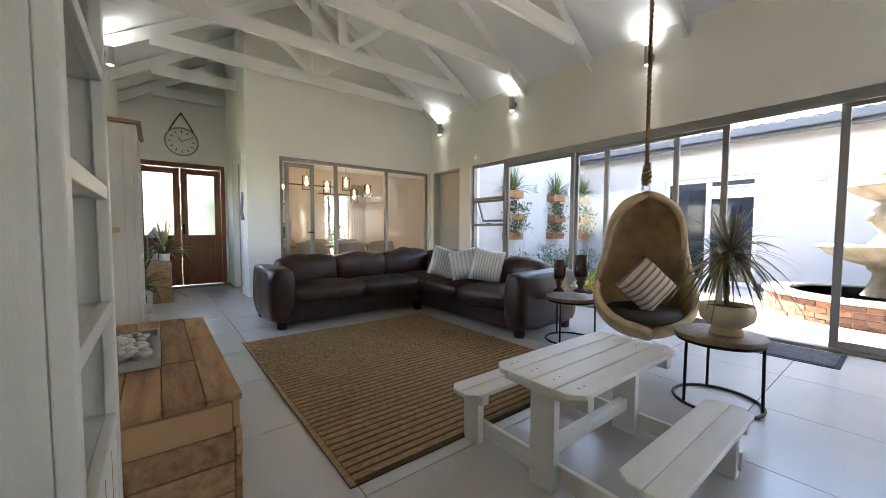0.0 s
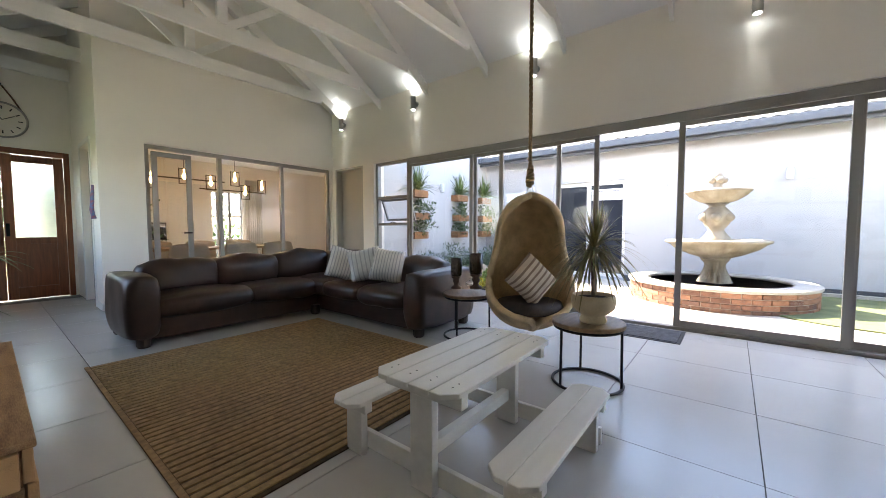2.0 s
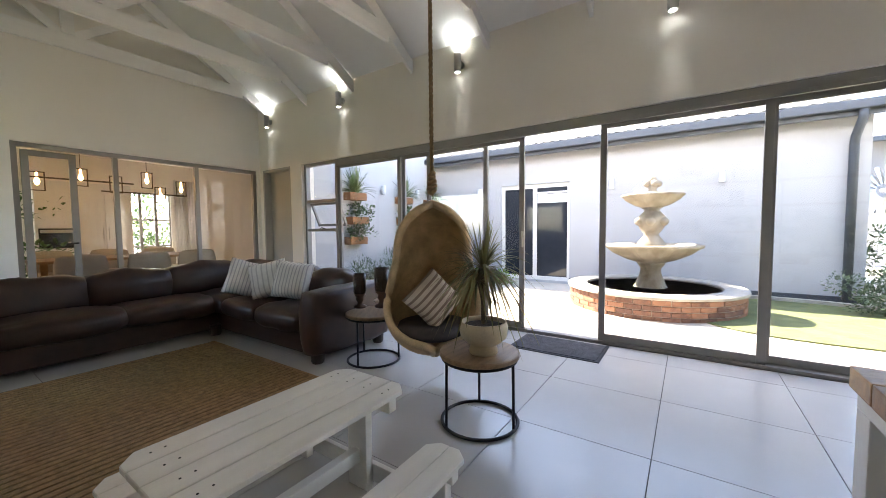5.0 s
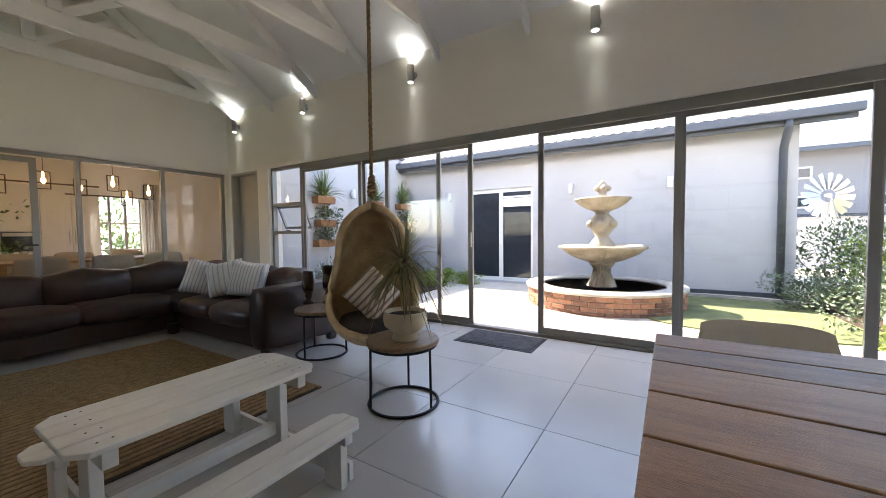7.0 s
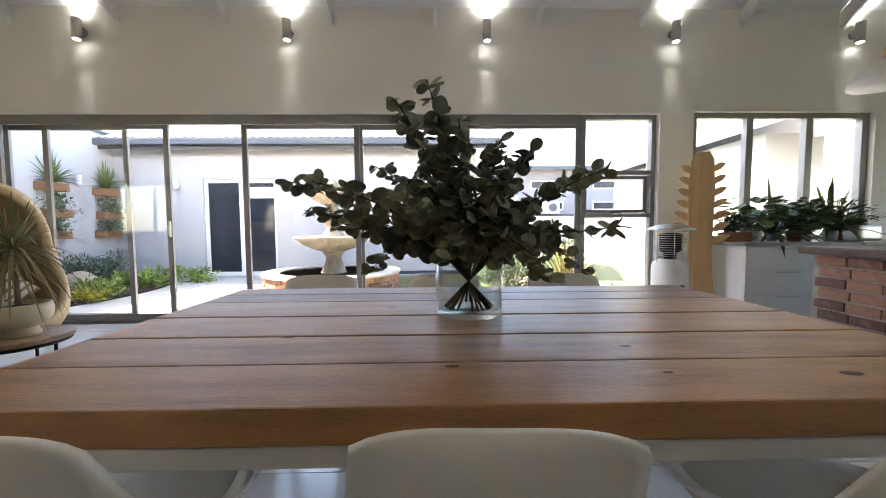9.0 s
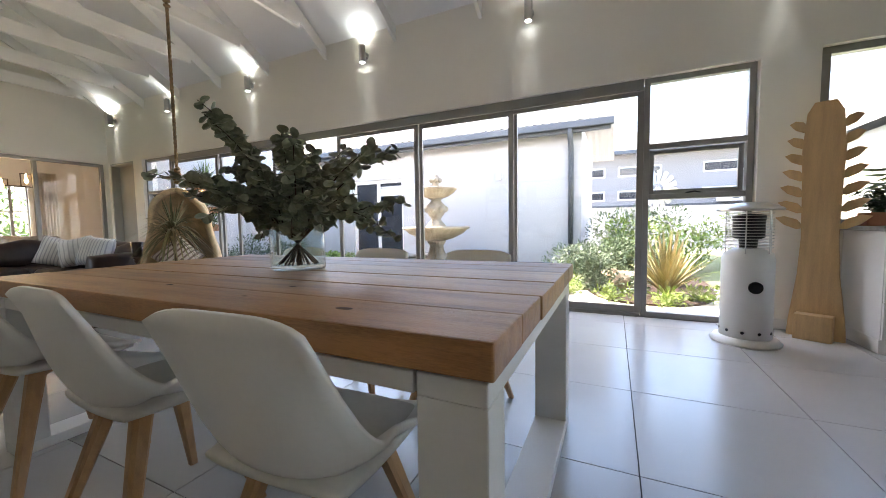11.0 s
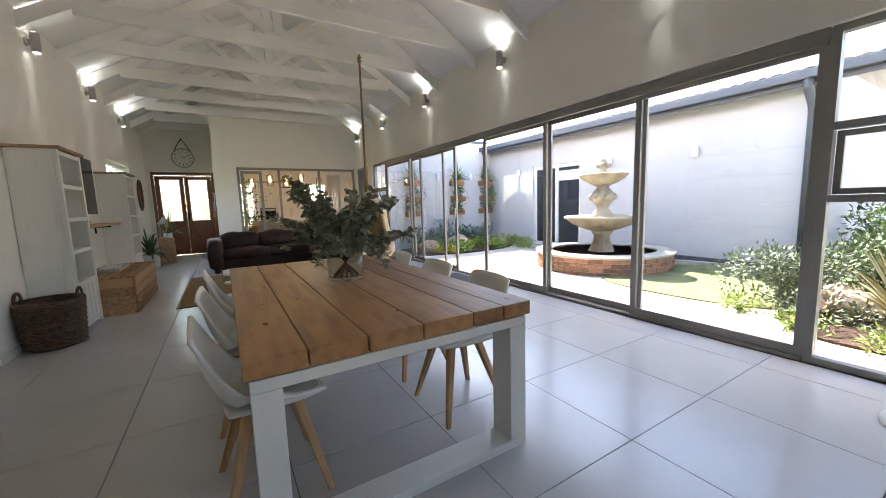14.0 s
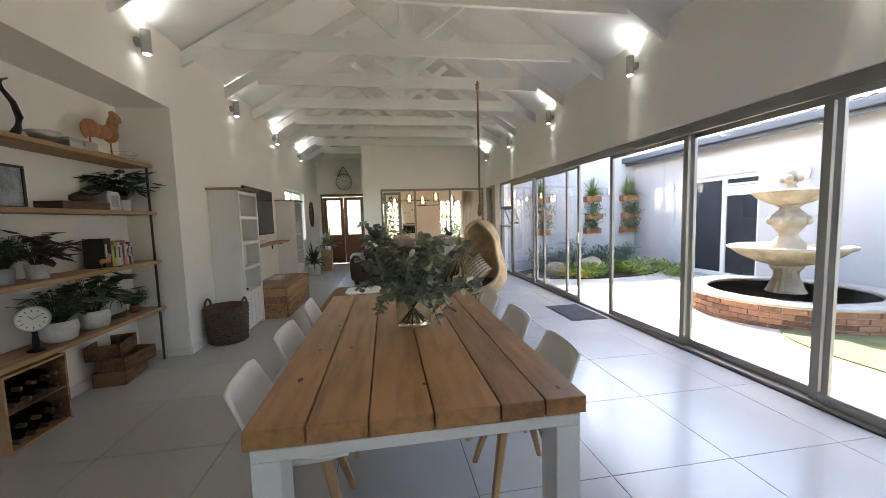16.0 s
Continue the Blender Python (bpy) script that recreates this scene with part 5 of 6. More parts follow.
clock_marks(t, pose(0, 0, 0.24, 90, 0, 90), 0.08, 0.0225)
rnd = random.Random(8)
bookcols = [(0.02, 0.02, 0.025), (0.02, 0.025, 0.05), (0.55, 0.42, 0.05), (0.6, 0.5, 0.1), (0.62, 0.55, 0.5), (0.65, 0.65, 0.62), (0.6, 0.56, 0.5), (0.42, 0.08, 0.07), (0.6, 0.3, 0.28), (0.65, 0.63, 0.6), (0.12, 0.05, 0.04), (0.6, 0.6, 0.58)]
PAGE = mat("paper_pages", (0.7, 0.66, 0.56), 0.9, var=0.08)
y = -0.14
for k, c in enumerate(bookcols):
    w = (0.05, 0.035, 0.028, 0.03, 0.02, 0.03, 0.025, 0.022, 0.03, 0.024, 0.03, 0.026)[k]
    h = rnd.uniform(0.19, 0.24) if k > 1 else 0.27
    cover = mat("book_cover", c, 0.5, var=0.06)
    t = thing("book", "upright hardback book in a row on the shelf", "book", (-1.06, y, z2), group="books on the shelf")
    pbox("cover", (0, 0, 0), (0.17, w, h), cover, t, 0.002), pbox("pages", (0.004, 0.003, h), (0.166, w - 0.003, h + 0.0012), PAGE, t, 0)
    pbox("spine_label", (0.1702, w * 0.25, h * 0.35), (0.1712, w * 0.75, h * 0.8), PAGE if k % 2 == 0 else DARKC, t, 0)
    y += w + 0.002
CARVED = mat("carved_light_wood", (0.50, 0.22, 0.08), 0.5, var=0.2, scale=8, stretch=(3, 3, 1), bump=0.1)


def horse(at, s, label, rz):
    t = thing("horse_figurine", label, "figurine", at, rz)
    bm = bmesh.new()
    def blob(c, r, sc, rx=0):
        q = bmesh.ops.create_uvsphere(bm, u_segments=14, v_segments=10, radius=r * s)
        bmesh.ops.scale(bm, vec=sc, verts=q["verts"])
        bmesh.ops.transform(bm, matrix=pose(c[0] * s, c[1] * s, c[2] * s, rx, 0, 0), verts=q["verts"])
    blob((0, 0, 0.20), 0.062, (0.8, 2.2, 0.85))
    blob((0, -0.10, 0.205), 0.065, (0.8, 1.0, 1.05))
    blob((0, 0.10, 0.205), 0.065, (0.8, 1.0, 1.1))
    blob((0, 0.135, 0.275), 0.05, (0.7, 0.95, 2.0), -14)
    blob((0, 0.18, 0.355), 0.036, (0.75, 1.9, 0.85), -28)
    blob((0, -0.155, 0.18), 0.03, (0.7, 0.8, 2.0), 10)
    for yy in (-0.11, 0.10):
        tube(bm, [(0, yy * s, 0.15 * s), (0, yy * s, 0.028 * s)], 0.006 * s, 6)
    box(bm, (-0.05 * s, -0.17 * s, 0), (0.05 * s, 0.17 * s, 0.03 * s), 0.003)
    part("carving", bm, CARVED, t, smooth=False)


horse((-0.95, 0.06, z4), 1.2, "carved brown wooden horse on a dark block", 0)
horse((-0.85, -0.20, z2), 0.34, "tiny pale carved horse before the books", 0)
t = thing("keepsake_box", "long grey wooden box with clasp on shelf", "box", (-1.05, -0.38, z4))
pbox("body", (0, 0, 0), (0.16, 0.3, 0.075), ZINC, t), pbox("lid", (-0.003, -0.003, 0.0755), (0.163, 0.303, 0.10), ZINC, t), pbox("clasp", (0.1635, 0.13, 0.05), (0.168, 0.16, 0.09), CUPTOP, t, 0.001)
t = thing("silver_bowl", "hammered silver footed bowl on shelf", "bowl", (-0.93, -0.56, z4))
bm = bmesh.new()
lathe(bm, [(0.04, 0), (0.042, 0.006), (0.02, 0.02), (0.07, 0.045), (0.105, 0.095), (0.10, 0.095), (0.06, 0.05), (0.001, 0.035)], 30)
part("bowl", bm, STEEL, t, smooth=True)
HORN = mat("dark_horn", (0.03, 0.022, 0.018), 0.35, var=0.3)
t = thing("animal_horn", "curved dark polished horn standing on shelf", "ornament", (-0.98, -0.76, z4))
bm = bmesh.new()
tube(bm, [(0, 0, 0.0), (0, 0.06, 0.08), (0, 0.085, 0.17), (0, 0.05, 0.27), (0, -0.02, 0.34), (0, -0.02, 0.40), (0, 0.03, 0.43)], 0.03, 12, 0.006)
part("horn", bm, HORN, t, smooth=True)
t = thing("wire_bowl", "thin wire bowl with twig on shelf", "bowl", (-0.93, 0.33, z4))
for z, r in ((0.004, 0.05), (0.05, 0.09), (0.09, 0.115)):
    bm = bmesh.new()
    tube(bm, [(r * math.cos(a), r * math.sin(a), z) for a in [2 * math.pi * q / 24 for q in range(24)]], 0.0025, 5, closed=True)
    part("wire_ring", bm, STEEL, t)
for k in range(6):
    a = math.pi * k / 3
    bm = bmesh.new()
    tube(bm, [(r * math.cos(a), r * math.sin(a), z) for z, r in ((0.004, 0.05), (0.05, 0.09), (0.09, 0.115))], 0.002, 5)
    part("wire_rib", bm, STEEL, t)
t = thing("picture_frame", "white driftwood picture frame on shelf", "picture frame", (-0.90, -0.03, z3), 8)
for lo, hi in (((0, 0, 0), (0.018, 0.2, 0.04)), ((0, 0, 0.14), (0.018, 0.2, 0.18)), ((0, 0, 0.04), (0.018, 0.045, 0.14)), ((0, 0.155, 0.04), (0.018, 0.2, 0.14))):
    pbox("frame_bar", lo, hi, WPOT, t)
pbox("picture", (0.002, 0.045, 0.04), (0.008, 0.155, 0.14), ZINC, t, 0)
t = thing("wooden_case", "flat dark red-brown wooden case on shelf", "box", (-1.04, -0.58, z3))
pbox("body", (0, 0, 0), (0.2, 0.5, 0.04), TURNED, t), pbox("lid", (0, 0, 0.0405), (0.2, 0.5, 0.065), TURNED, t)
t = thing("round_basket", "small round lidded woven basket on shelf", "basket", (-0.95, -0.24, z3 + 0.0655))
bm = bmesh.new()
lathe(bm, [(0.06, 0), (0.085, 0.03), (0.08, 0.06), (0.04, 0.085), (0.012, 0.09), (0.012, 0.1), (0.001, 0.102)], 24)
part("body", bm, WICK, t, smooth=True)
t = thing("portrait_photo", "leaning framed photograph turned into soft colours", "picture frame", (-1.04, -0.88, z3), 0)
PH = mat("photo_print", (0.42, 0.45, 0.47), 0.4, var=0.35, scale=9, bump=0)
for lo, hi in (((0, 0, 0), (0.02, 0.24, 0.02)), ((0, 0, 0.3), (0.02, 0.24, 0.32)), ((0, 0, 0.02), (0.02, 0.02, 0.3)), ((0, 0.22, 0.02), (0.02, 0.24, 0.3))):
    pbox("frame_bar", lo, hi, DARKC, t)
pbox("print", (0.004, 0.02, 0.02), (0.01, 0.22, 0.3), PH, t, 0)
t = thing("glass_lantern", "small wire and glass lantern on shelf", "lantern", (-0.95, 0.02, z1))
bm = bmesh.new()
lathe(bm, [(0.06, 0.0), (0.075, 0.03), (0.075, 0.14), (0.055, 0.17), (0.05, 0.17)], 24)
part("glass", bm, VGLASS, t, smooth=True)
bm = bmesh.new()
tube(bm, [(0.0, 0.08 * math.cos(a), 0.09 + 0.1 * math.sin(a)) for a in [math.pi * q / 10 for q in range(11)]], 0.004, 6)
part("handle", bm, ROPE, t)


OLDW = mat("old_dark_wood", (0.27, 0.135, 0.06), 0.75, var=0.3, scale=5, fine=60, stretch=(6, 0.9, 6), dark=(0.11, 0.05, 0.025), bump=0.14, per=0.3)


def crate(name, label, at, L, W, H, rz, back=False):
    t = thing(name, label, "crate", at, rz)
    pbox("bottom", (0, 0, 0), (W, L, 0.012), OLDW, t, 0.002)
    for lo, hi in (((0, 0, 0.0125), (0.014, L, H)), ((W - 0.014, 0, 0.0125), (W, L, H)), ((0.0145, 0, 0.0125), (W - 0.0145, 0.016, H)), ((0.0145, L - 0.016, 0.0125), (W - 0.0145, L, H))):
        pbox("side_board", lo, hi, OLDW, t, 0.002)
    # no hole is cut: a dark plate paints the shade inside the grip
    pbox("grip_hole_shade", (W + 0.0002, L / 2 - 0.045, H * 0.55), (W + 0.001, L / 2 + 0.045, H * 0.75), DARKC, t, 0)
    return t


for k, (dx, dy, rz) in enumerate(((0, 0, 8), (0.01, 0.04, -5), (-0.02, -0.03, 14))):
    c0 = crate("wooden_crate", "old wooden tray crate in a stack on floor", (-1.06 + dx, -0.20 + dy, 0.0005 + k * 0.1305), 0.40, 0.26, 0.13, rz)
    tagged(c0, group="stacked wooden crates")
t = thing("wine_crate", "upright wooden crate filled with dark wine bottles", "wine rack", (-1.10, -1.20, 0.0))
for lo, hi in (((0, 0, 0.0), (0.27, 0.016, 0.52)), ((0, 0.46, 0.0), (0.27, 0.476, 0.52)), ((0, 0.0165, 0.0), (0.27, 0.4595, 0.016)), ((0, 0.0165, 0.504), (0.27, 0.4595, 0.52)), ((0, 0.0165, 0.016), (0.01, 0.4595, 0.504)), ((0.0105, 0.0165, 0.255), (0.26, 0.4595, 0.267))):
    pbox("crate_board", lo, hi, PALLET, t, 0.002)
BOT = mat("bottle_glass", (0.012, 0.016, 0.012), 0.08, var=0.1, bump=0)
bt = None
for r in range(4):
    for c in range(4):
        m = pose(-1.085, -1.135 + 0.105 * c + 0.05 * (r % 2) * (c < 3) , (0.056, 0.145, 0.308, 0.40)[r] + 0.0, 0, 90, 0)
        if bt is None:
            bt = thing("wine_bottle", "dark wine bottle lying in the crate", "bottle", group="wine bottles in the crate")
            bm = bmesh.new()
            lathe(bm, [(0.03, 0), (0.038, 0.005), (0.038, 0.15), (0.03, 0.175), (0.014, 0.20), (0.014, 0.245)], 16)
            part("glass_body", bm, BOT, bt, smooth=True)
            bm = bmesh.new()
            lathe(bm, [(0.0145, 0.205), (0.016, 0.206), (0.016, 0.252), (0.001, 0.253)], 12)
            part("foil_cap", bm, TURNED, bt, smooth=True)
            bt.matrix_basis = m
        else:
            copy_thing(bt, m)

# ---- hall: clock, mirror, plants, lantern ----
t = thing("wall_clock", "round white wall clock hung from a leather strap", "clock", (0.29, DY, 2.76))
M = pose(0, -0.0, 0, 90, 0, 0)
bm = bmesh.new()
lathe(bm, [(0.25, 0.002), (0.27, 0.008), (0.27, 0.03), (0.255, 0.04), (0.245, 0.03), (0.243, 0.015)], 44)
bmesh.ops.transform(bm, matrix=M, verts=bm.verts)
part("case", bm, ZINC, t, smooth=True)
bm = bmesh.new()
lathe(bm, [(0.001, 0.018), (0.243, 0.017)], 40)
bmesh.ops.transform(bm, matrix=M, verts=bm.verts)
part("dial", bm, FACE, t)
clock_marks(t, M, 0.235, 0.0185)
STRAPL = mat("brown_strap", (0.11, 0.05, 0.025), 0.6)
for s in (-1, 1):
    bm = bmesh.new()
    tube(bm, [(s * 0.22, -0.02, 0.13), (s * 0.12, -0.02, 0.33), (s * 0.02, -0.02, 0.50), (0, -0.02, 0.52)], 0.011, 6)
    part("strap", bm, STRAPL, t)
bm = bmesh.new()
tube(bm, [(0, 0, 0.52), (0, -0.05, 0.525)], 0.014, 8)
part("peg", bm, BLACKSTEEL, t)
MIRROR = mat("mirror_silver", (0.9, 0.9, 0.9), 0.03, 1.0, var=0.01, bump=0)
t = thing("wall_mirror", "oval dark-framed mirror on the hall wall", "mirror", (LX, 7.75, 1.68))
bm = bmesh.new()
tube(bm, [(0.025, 0.24 * math.cos(a), 0.36 * math.sin(a)) for a in [2 * math.pi * q / 36 for q in range(36)]], 0.024, 8, closed=True)
part("frame", bm, TURNED, t, smooth=True)
bm = bmesh.new()
bm.faces.new([bm.verts.new((0.02, 0.235 * math.cos(a), 0.355 * math.sin(a))) for a in [2 * math.pi * q / 36 for q in range(36)]])
part("mirror_glass", bm, MIRROR, t)
PW = [(0.15, 0), (0.155, 0.01), (0.17, 0.30), (0.155, 0.30), (0.15, 0.25), (0.001, 0.24)]
potted("hall_palm", "arching green palm in a white square-sided pot", (-0.36, 6.55, 0), PW, WPOT, "strap", 21, 1.75)
t = thing("plant_stand", "rough wooden block stand in the hall", "stand", (-0.12, 7.3, 0))
bm = bmesh.new()
box(bm, (-0.15, -0.15, 0), (0.15, 0.15, 0.62), 0.015)
part("block", bm, PALLET, t)
potted("spider_plant", "drooping spider plant on the wooden stand", (-0.05, 7.22, 0.6205), P2, WPOT, "strap", 23, 1.6, STRAP)
t = thing("hall_lantern", "metal roofed glass lantern on the wooden stand", "lantern", (-0.16, 7.40, 0.6205))
for sx in (-1, 1):
    for sy in (-1, 1):
        pbox("post", (sx * 0.085 - 0.008, sy * 0.085 - 0.008, 0.022), (sx * 0.085 + 0.008, sy * 0.085 + 0.008, 0.34), ZINC, t, 0.001)
pbox("base", (-0.1, -0.1, 0), (0.1, 0.1, 0.0215), ZINC, t)
bm = bmesh.new()
lathe(bm, [(0.16, 0.341), (0.155, 0.355), (0.04, 0.46), (0.03, 0.5), (0.001, 0.51)], 4)
bmesh.ops.rotate(bm, matrix=Matrix.Rotation(radians(45), 3, "Z"), verts=bm.verts)
part("roof", bm, ZINC, t)
bm = bmesh.new()
lathe(bm, [(0.035, 0.022), (0.035, 0.16), (0.001, 0.162)], 14)
part("candle", bm, FACE, t)
GAUDY = mat("painted_papier", (0.10, 0.22, 0.42), 0.5, var=0.4, scale=22, dark=(0.45, 0.08, 0.10))
t = thing("wall_ornament", "small blue and red painted ornament on wall", "ornament", (1.02, 7.15, 1.25))
bm = bmesh.new()
tube(bm, [(-0.03, 0, 0), (-0.045, 0.02, 0.12), (-0.04, 0.0, 0.25), (-0.035, -0.02, 0.36), (-0.03, 0, 0.45)], 0.028, 10, 0.016)
part("figure", bm, GAUDY, t, smooth=True)

# outside the front door: hedge, and a porch whose roof is added for shade
HEDGE = mat("hedge_leaf", (0.10, 0.19, 0.05), 0.7, var=0.35, scale=12)
rnd = random.Random(31)


def leafcloud(bm, c, r, n, size, squash=0.8, seed=0, width=0.5, stems=True):
    rn = random.Random(seed)
    clumps = [(Vector((rn.gauss(0, 0.42) * r, rn.gauss(0, 0.42) * r, rn.uniform(0.05, 1.0) * r * squash * 1.35)), rn.uniform(0.2, 0.38) * r) for _ in range(24)]
    for _ in range(n):
        cc, cr = rn.choice(clumps)
        d = Vector((rn.gauss(0, 1), rn.gauss(0, 1), rn.gauss(0, 0.9))).normalized()
        p = Vector(c) + cc + d * cr * rn.uniform(0.5, 1.15)
        if p.z < c[2] + 0.005:
            p.z = c[2] + rn.uniform(0.01, 0.06)
        L = size * rn.uniform(0.6, 1.3)
        leaf(bm, p, (d + Vector((0, 0, rn.uniform(-0.2, 0.7)))).normalized(), Vector((rn.gauss(0, 0.6), rn.gauss(0, 0.6), 1)).normalized(), L, L * width)
    if stems:
        for cc, cr in clumps:
            tube(bm, [Vector(c), Vector(c) + cc * 0.5 + Vector((0, 0, -0.05 * r)), Vector(c) + cc], 0.008, 4, 0.003)


t = thing("hedge", "tall green hedge outside the front door", "hedge", (0.3, 11.2, -0.04))
bm = bmesh.new()
for k in range(4):
    leafcloud(bm, (-1.6 + k * 1.0, 0, 0), 0.95, 900, 0.13, 1.7, 40 + k)
part("foliage", bm, HEDGE, t)
t = thing("hedge", "tall green hedge outside the dining room windows", "hedge", (3.2, 14.2, -0.04))
bm = bmesh.new()
for k in range(5):
    leafcloud(bm, (-2.6 + k * 1.2, 0, 0), 1.1, 900, 0.14, 1.7, 140 + k)
part("foliage", bm, HEDGE, t)
# unseen slab, added to keep direct sun off the frosted door and hall floor
structure(pbox("porch_roof", (-1.6, DY + 0.23, 2.75), (1.0, DY + 1.7, 2.87), PLASTER, None, 0.01), "plain unseen slab added to shade the front door", "porch")
structure(pbox("porch_floor", (-1.34, DY + 0.11, -0.3), (1.0, DY + 1.9, -0.015), PAVE, None, 0.005), "pale paved porch floor", "floor")

# ---- heater, wooden leaf, kitchen ----
t = thing("patio_heater", "white cylindrical gas patio heater with steel cap", "patio heater", (4.14, -3.72, 0), 160)
bm = bmesh.new()
lathe(bm, [(0.22, 0.0), (0.225, 0.015), (0.20, 0.045), (0.17, 0.05)], 36)
part("base", bm, WHITESTEEL, t, smooth=True)
bm = bmesh.new()
lathe(bm, [(0.165, 0.05), (0.165, 0.66), (0.16, 0.67), (0.155, 0.70), (0.10, 0.73), (0.08, 0.735)], 36)
part("tank_housing", bm, WHITESTEEL, t, smooth=True)
bm = bmesh.new()
lathe(bm, [(0.055, 0.735), (0.06, 0.80), (0.10, 0.82), (0.10, 0.95), (0.105, 0.96), (0.105, 0.99), (0.04, 1.0)], 24)
part("burner", bm, BLACKSTEEL, t, smooth=True)
for k in range(13):
    bm = bmesh.new()
    z = 0.745 + k * 0.022
    tube(bm, [(0.15 * math.cos(a), 0.15 * math.sin(a), z) for a in [2 * math.pi * q / 32 for q in range(32)]], 0.0028, 4, closed=True)
    part("guard_ring", bm, STEEL, t)
for k in range(6):
    a = math.pi * k / 3
    bm = bmesh.new()
    tube(bm, [(0.15 * math.cos(a), 0.15 * math.sin(a), 0.70), (0.15 * math.cos(a), 0.15 * math.sin(a), 1.04)], 0.004, 5)
    part("guard_bar", bm, STEEL, t)
bm = bmesh.new()
lathe(bm, [(0.20, 1.025), (0.21, 1.03), (0.20, 1.045), (0.12, 1.08), (0.03, 1.09), (0.001, 1.092)], 36)
part("reflector_cap", bm, STEEL, t, smooth=True)
bm = bmesh.new()
lathe(bm, [(0.045, 0.0), (0.045, 0.012), (0.02, 0.02)], 20)
bmesh.ops.transform(bm, matrix=pose(0.15, 0.065, 0.45, 0, 90, 25), verts=bm.verts)
part("control_knob", bm, BLACKSTEEL, t)
# vents are not cut: black discs paint the dark inside them
for k in range(10):
    a = 2 * math.pi * k / 10
    bm = bmesh.new()
    lathe(bm, [(0.012, 0.0), (0.012, 0.0035)], 10)
    bmesh.ops.transform(bm, matrix=pose(0.163 * math.cos(a), 0.163 * math.sin(a), 0.10, 0, 90, math.degrees(a)), verts=bm.verts)
    part("vent_hole_shade", bm, BLACKSTEEL, t)
PINE = mat("pale_pine", (0.62, 0.40, 0.19), 0.55, var=0.14, scale=4, stretch=(6, 6, 0.6), bump=0.05)
t = thing("wooden_leaf_sculpture", "tall pale pine cut-out leaf sculpture", "sculpture", (4.45, -4.25, 0), -28)
bm = bmesh.new()
prof = [(0.17, 0.0), (0.16, 0.15), (0.12, 0.5), (0.105, 0.8), (0.11, 1.1), (0.12, 1.5), (0.10, 1.78), (0.06, 1.86)]
fr = [bm.verts.new((-0.02, y, z)) for y, z in prof] + [bm.verts.new((-0.02, -y, z)) for y, z in reversed(prof)]
bk = [bm.verts.new((v.co.x + 0.04, v.co.y, v.co.z)) for v in fr]
bm.faces.new(fr), bm.faces.new(bk[::-1])
for k in range(len(fr)):
    bm.faces.new((fr[k], fr[(k + 1) % len(fr)], bk[(k + 1) % len(fr)], bk[k]))
part("trunk", bm, PINE, t)
for s in (-1, 1):
    for k in range(7):
        z = 0.88 + 0.13 * k
        bm = bmesh.new()
        L, w = 0.20 - 0.012 * k, 0.05
        pts = [(0, 0), (L * 0.3, w), (L * 0.7, w * 0.9), (L, 0.01), (L * 0.7, -w * 0.5), (L * 0.3, -w * 0.6)]
        a = [bm.verts.new((-0.012, s * (0.085 + x * 0.92), z + y + x * 0.4)) for x, y in pts]
        b = [bm.verts.new((0.012, v.co.y, v.co.z)) for v in a]
        bm.faces.new(a), bm.faces.new(b[::-1])
        for q in range(6):
            bm.faces.new((a[q], a[(q + 1) % 6], b[(q + 1) % 6], b[q]))
        part("leaf_blade", bm, PINE, t)
bm = bmesh.new()
box(bm, (-0.14, -0.11, 0), (-0.022, 0.11, 0.20), 0.005)
part("foot_block", bm, PINE, t)
STONE = mat("grey_worktop", (0.30, 0.285, 0.27), 0.35, var=0.15, scale=25)
LAM = mat("white_laminate", (0.72, 0.71, 0.69), 0.35, var=0.02, bump=0)
for k in range(5):
    y1 = -4.46 - k * 0.9
    t = thing("kitchen_drawer_unit", "white three-drawer kitchen base unit", "kitchen cabinet", (4.10, y1 - 0.898, 0), group="white kitchen base units")
    pbox("body", (0.02, 0, 0.10), (0.54, 0.896, 0.86), LAM, t), pbox("plinth", (0.03, 0, 0.0), (0.5, 0.896, 0.0995), LAM, t)
    for z0, z1 in ((0.105, 0.37), (0.375, 0.62), (0.625, 0.855)):
        d = pbox("drawer", (0.0, 0.003, z0), (0.0195, 0.893, z1), LAM, t, 0.002)
        pbox("handle", (-0.012, 0.33, z1 - 0.03), (-0.0002, 0.57, z1 - 0.018), STEEL, d, 0.002)
t = thing("kitchen_worktop", "grey stone kitchen worktop along the window", "worktop")
pbox("slab", (4.07, -8.97, 0.8605), (4.655, -4.43, 0.895), STONE, t)
HERB = mat("fresh_green_leaf", (0.11, 0.20, 0.045), 0.5, var=0.3, scale=9)
for k, y in enumerate((-4.62, -4.85, -5.1, -5.3, -5.5, -5.7, -5.9)):
    potted("windowsill_plant", "green potted plant on the kitchen worktop", (4.5 - 0.05 * (k % 2), y, 0.8955), P2 if k % 2 else P3, (TERRA, WPOT, GALV)[k % 3], ("small", "broad", "strap")[k % 3], 60 + k, 1.6 if k else 1.0, (STRAPD, HERB, HERB)[k % 3])
t = thing("terracotta_trough", "rectangular terracotta planter on the worktop", "planter", (4.35, -4.75, 0.8955))
pbox("trough", (0, 0, 0), (0.14, 0.28, 0.10), TERRA, t, 0.008)
bm = bmesh.new()
leafcloud(bm, (0.07, 0.14, 0.09), 0.12, 120, 0.05, 0.9, 77, stems=False)
part("foliage", bm, STRAPD, t)
t = thing("toaster", "white and steel toaster on the worktop", "toaster", (4.32, -6.15, 0.8955))
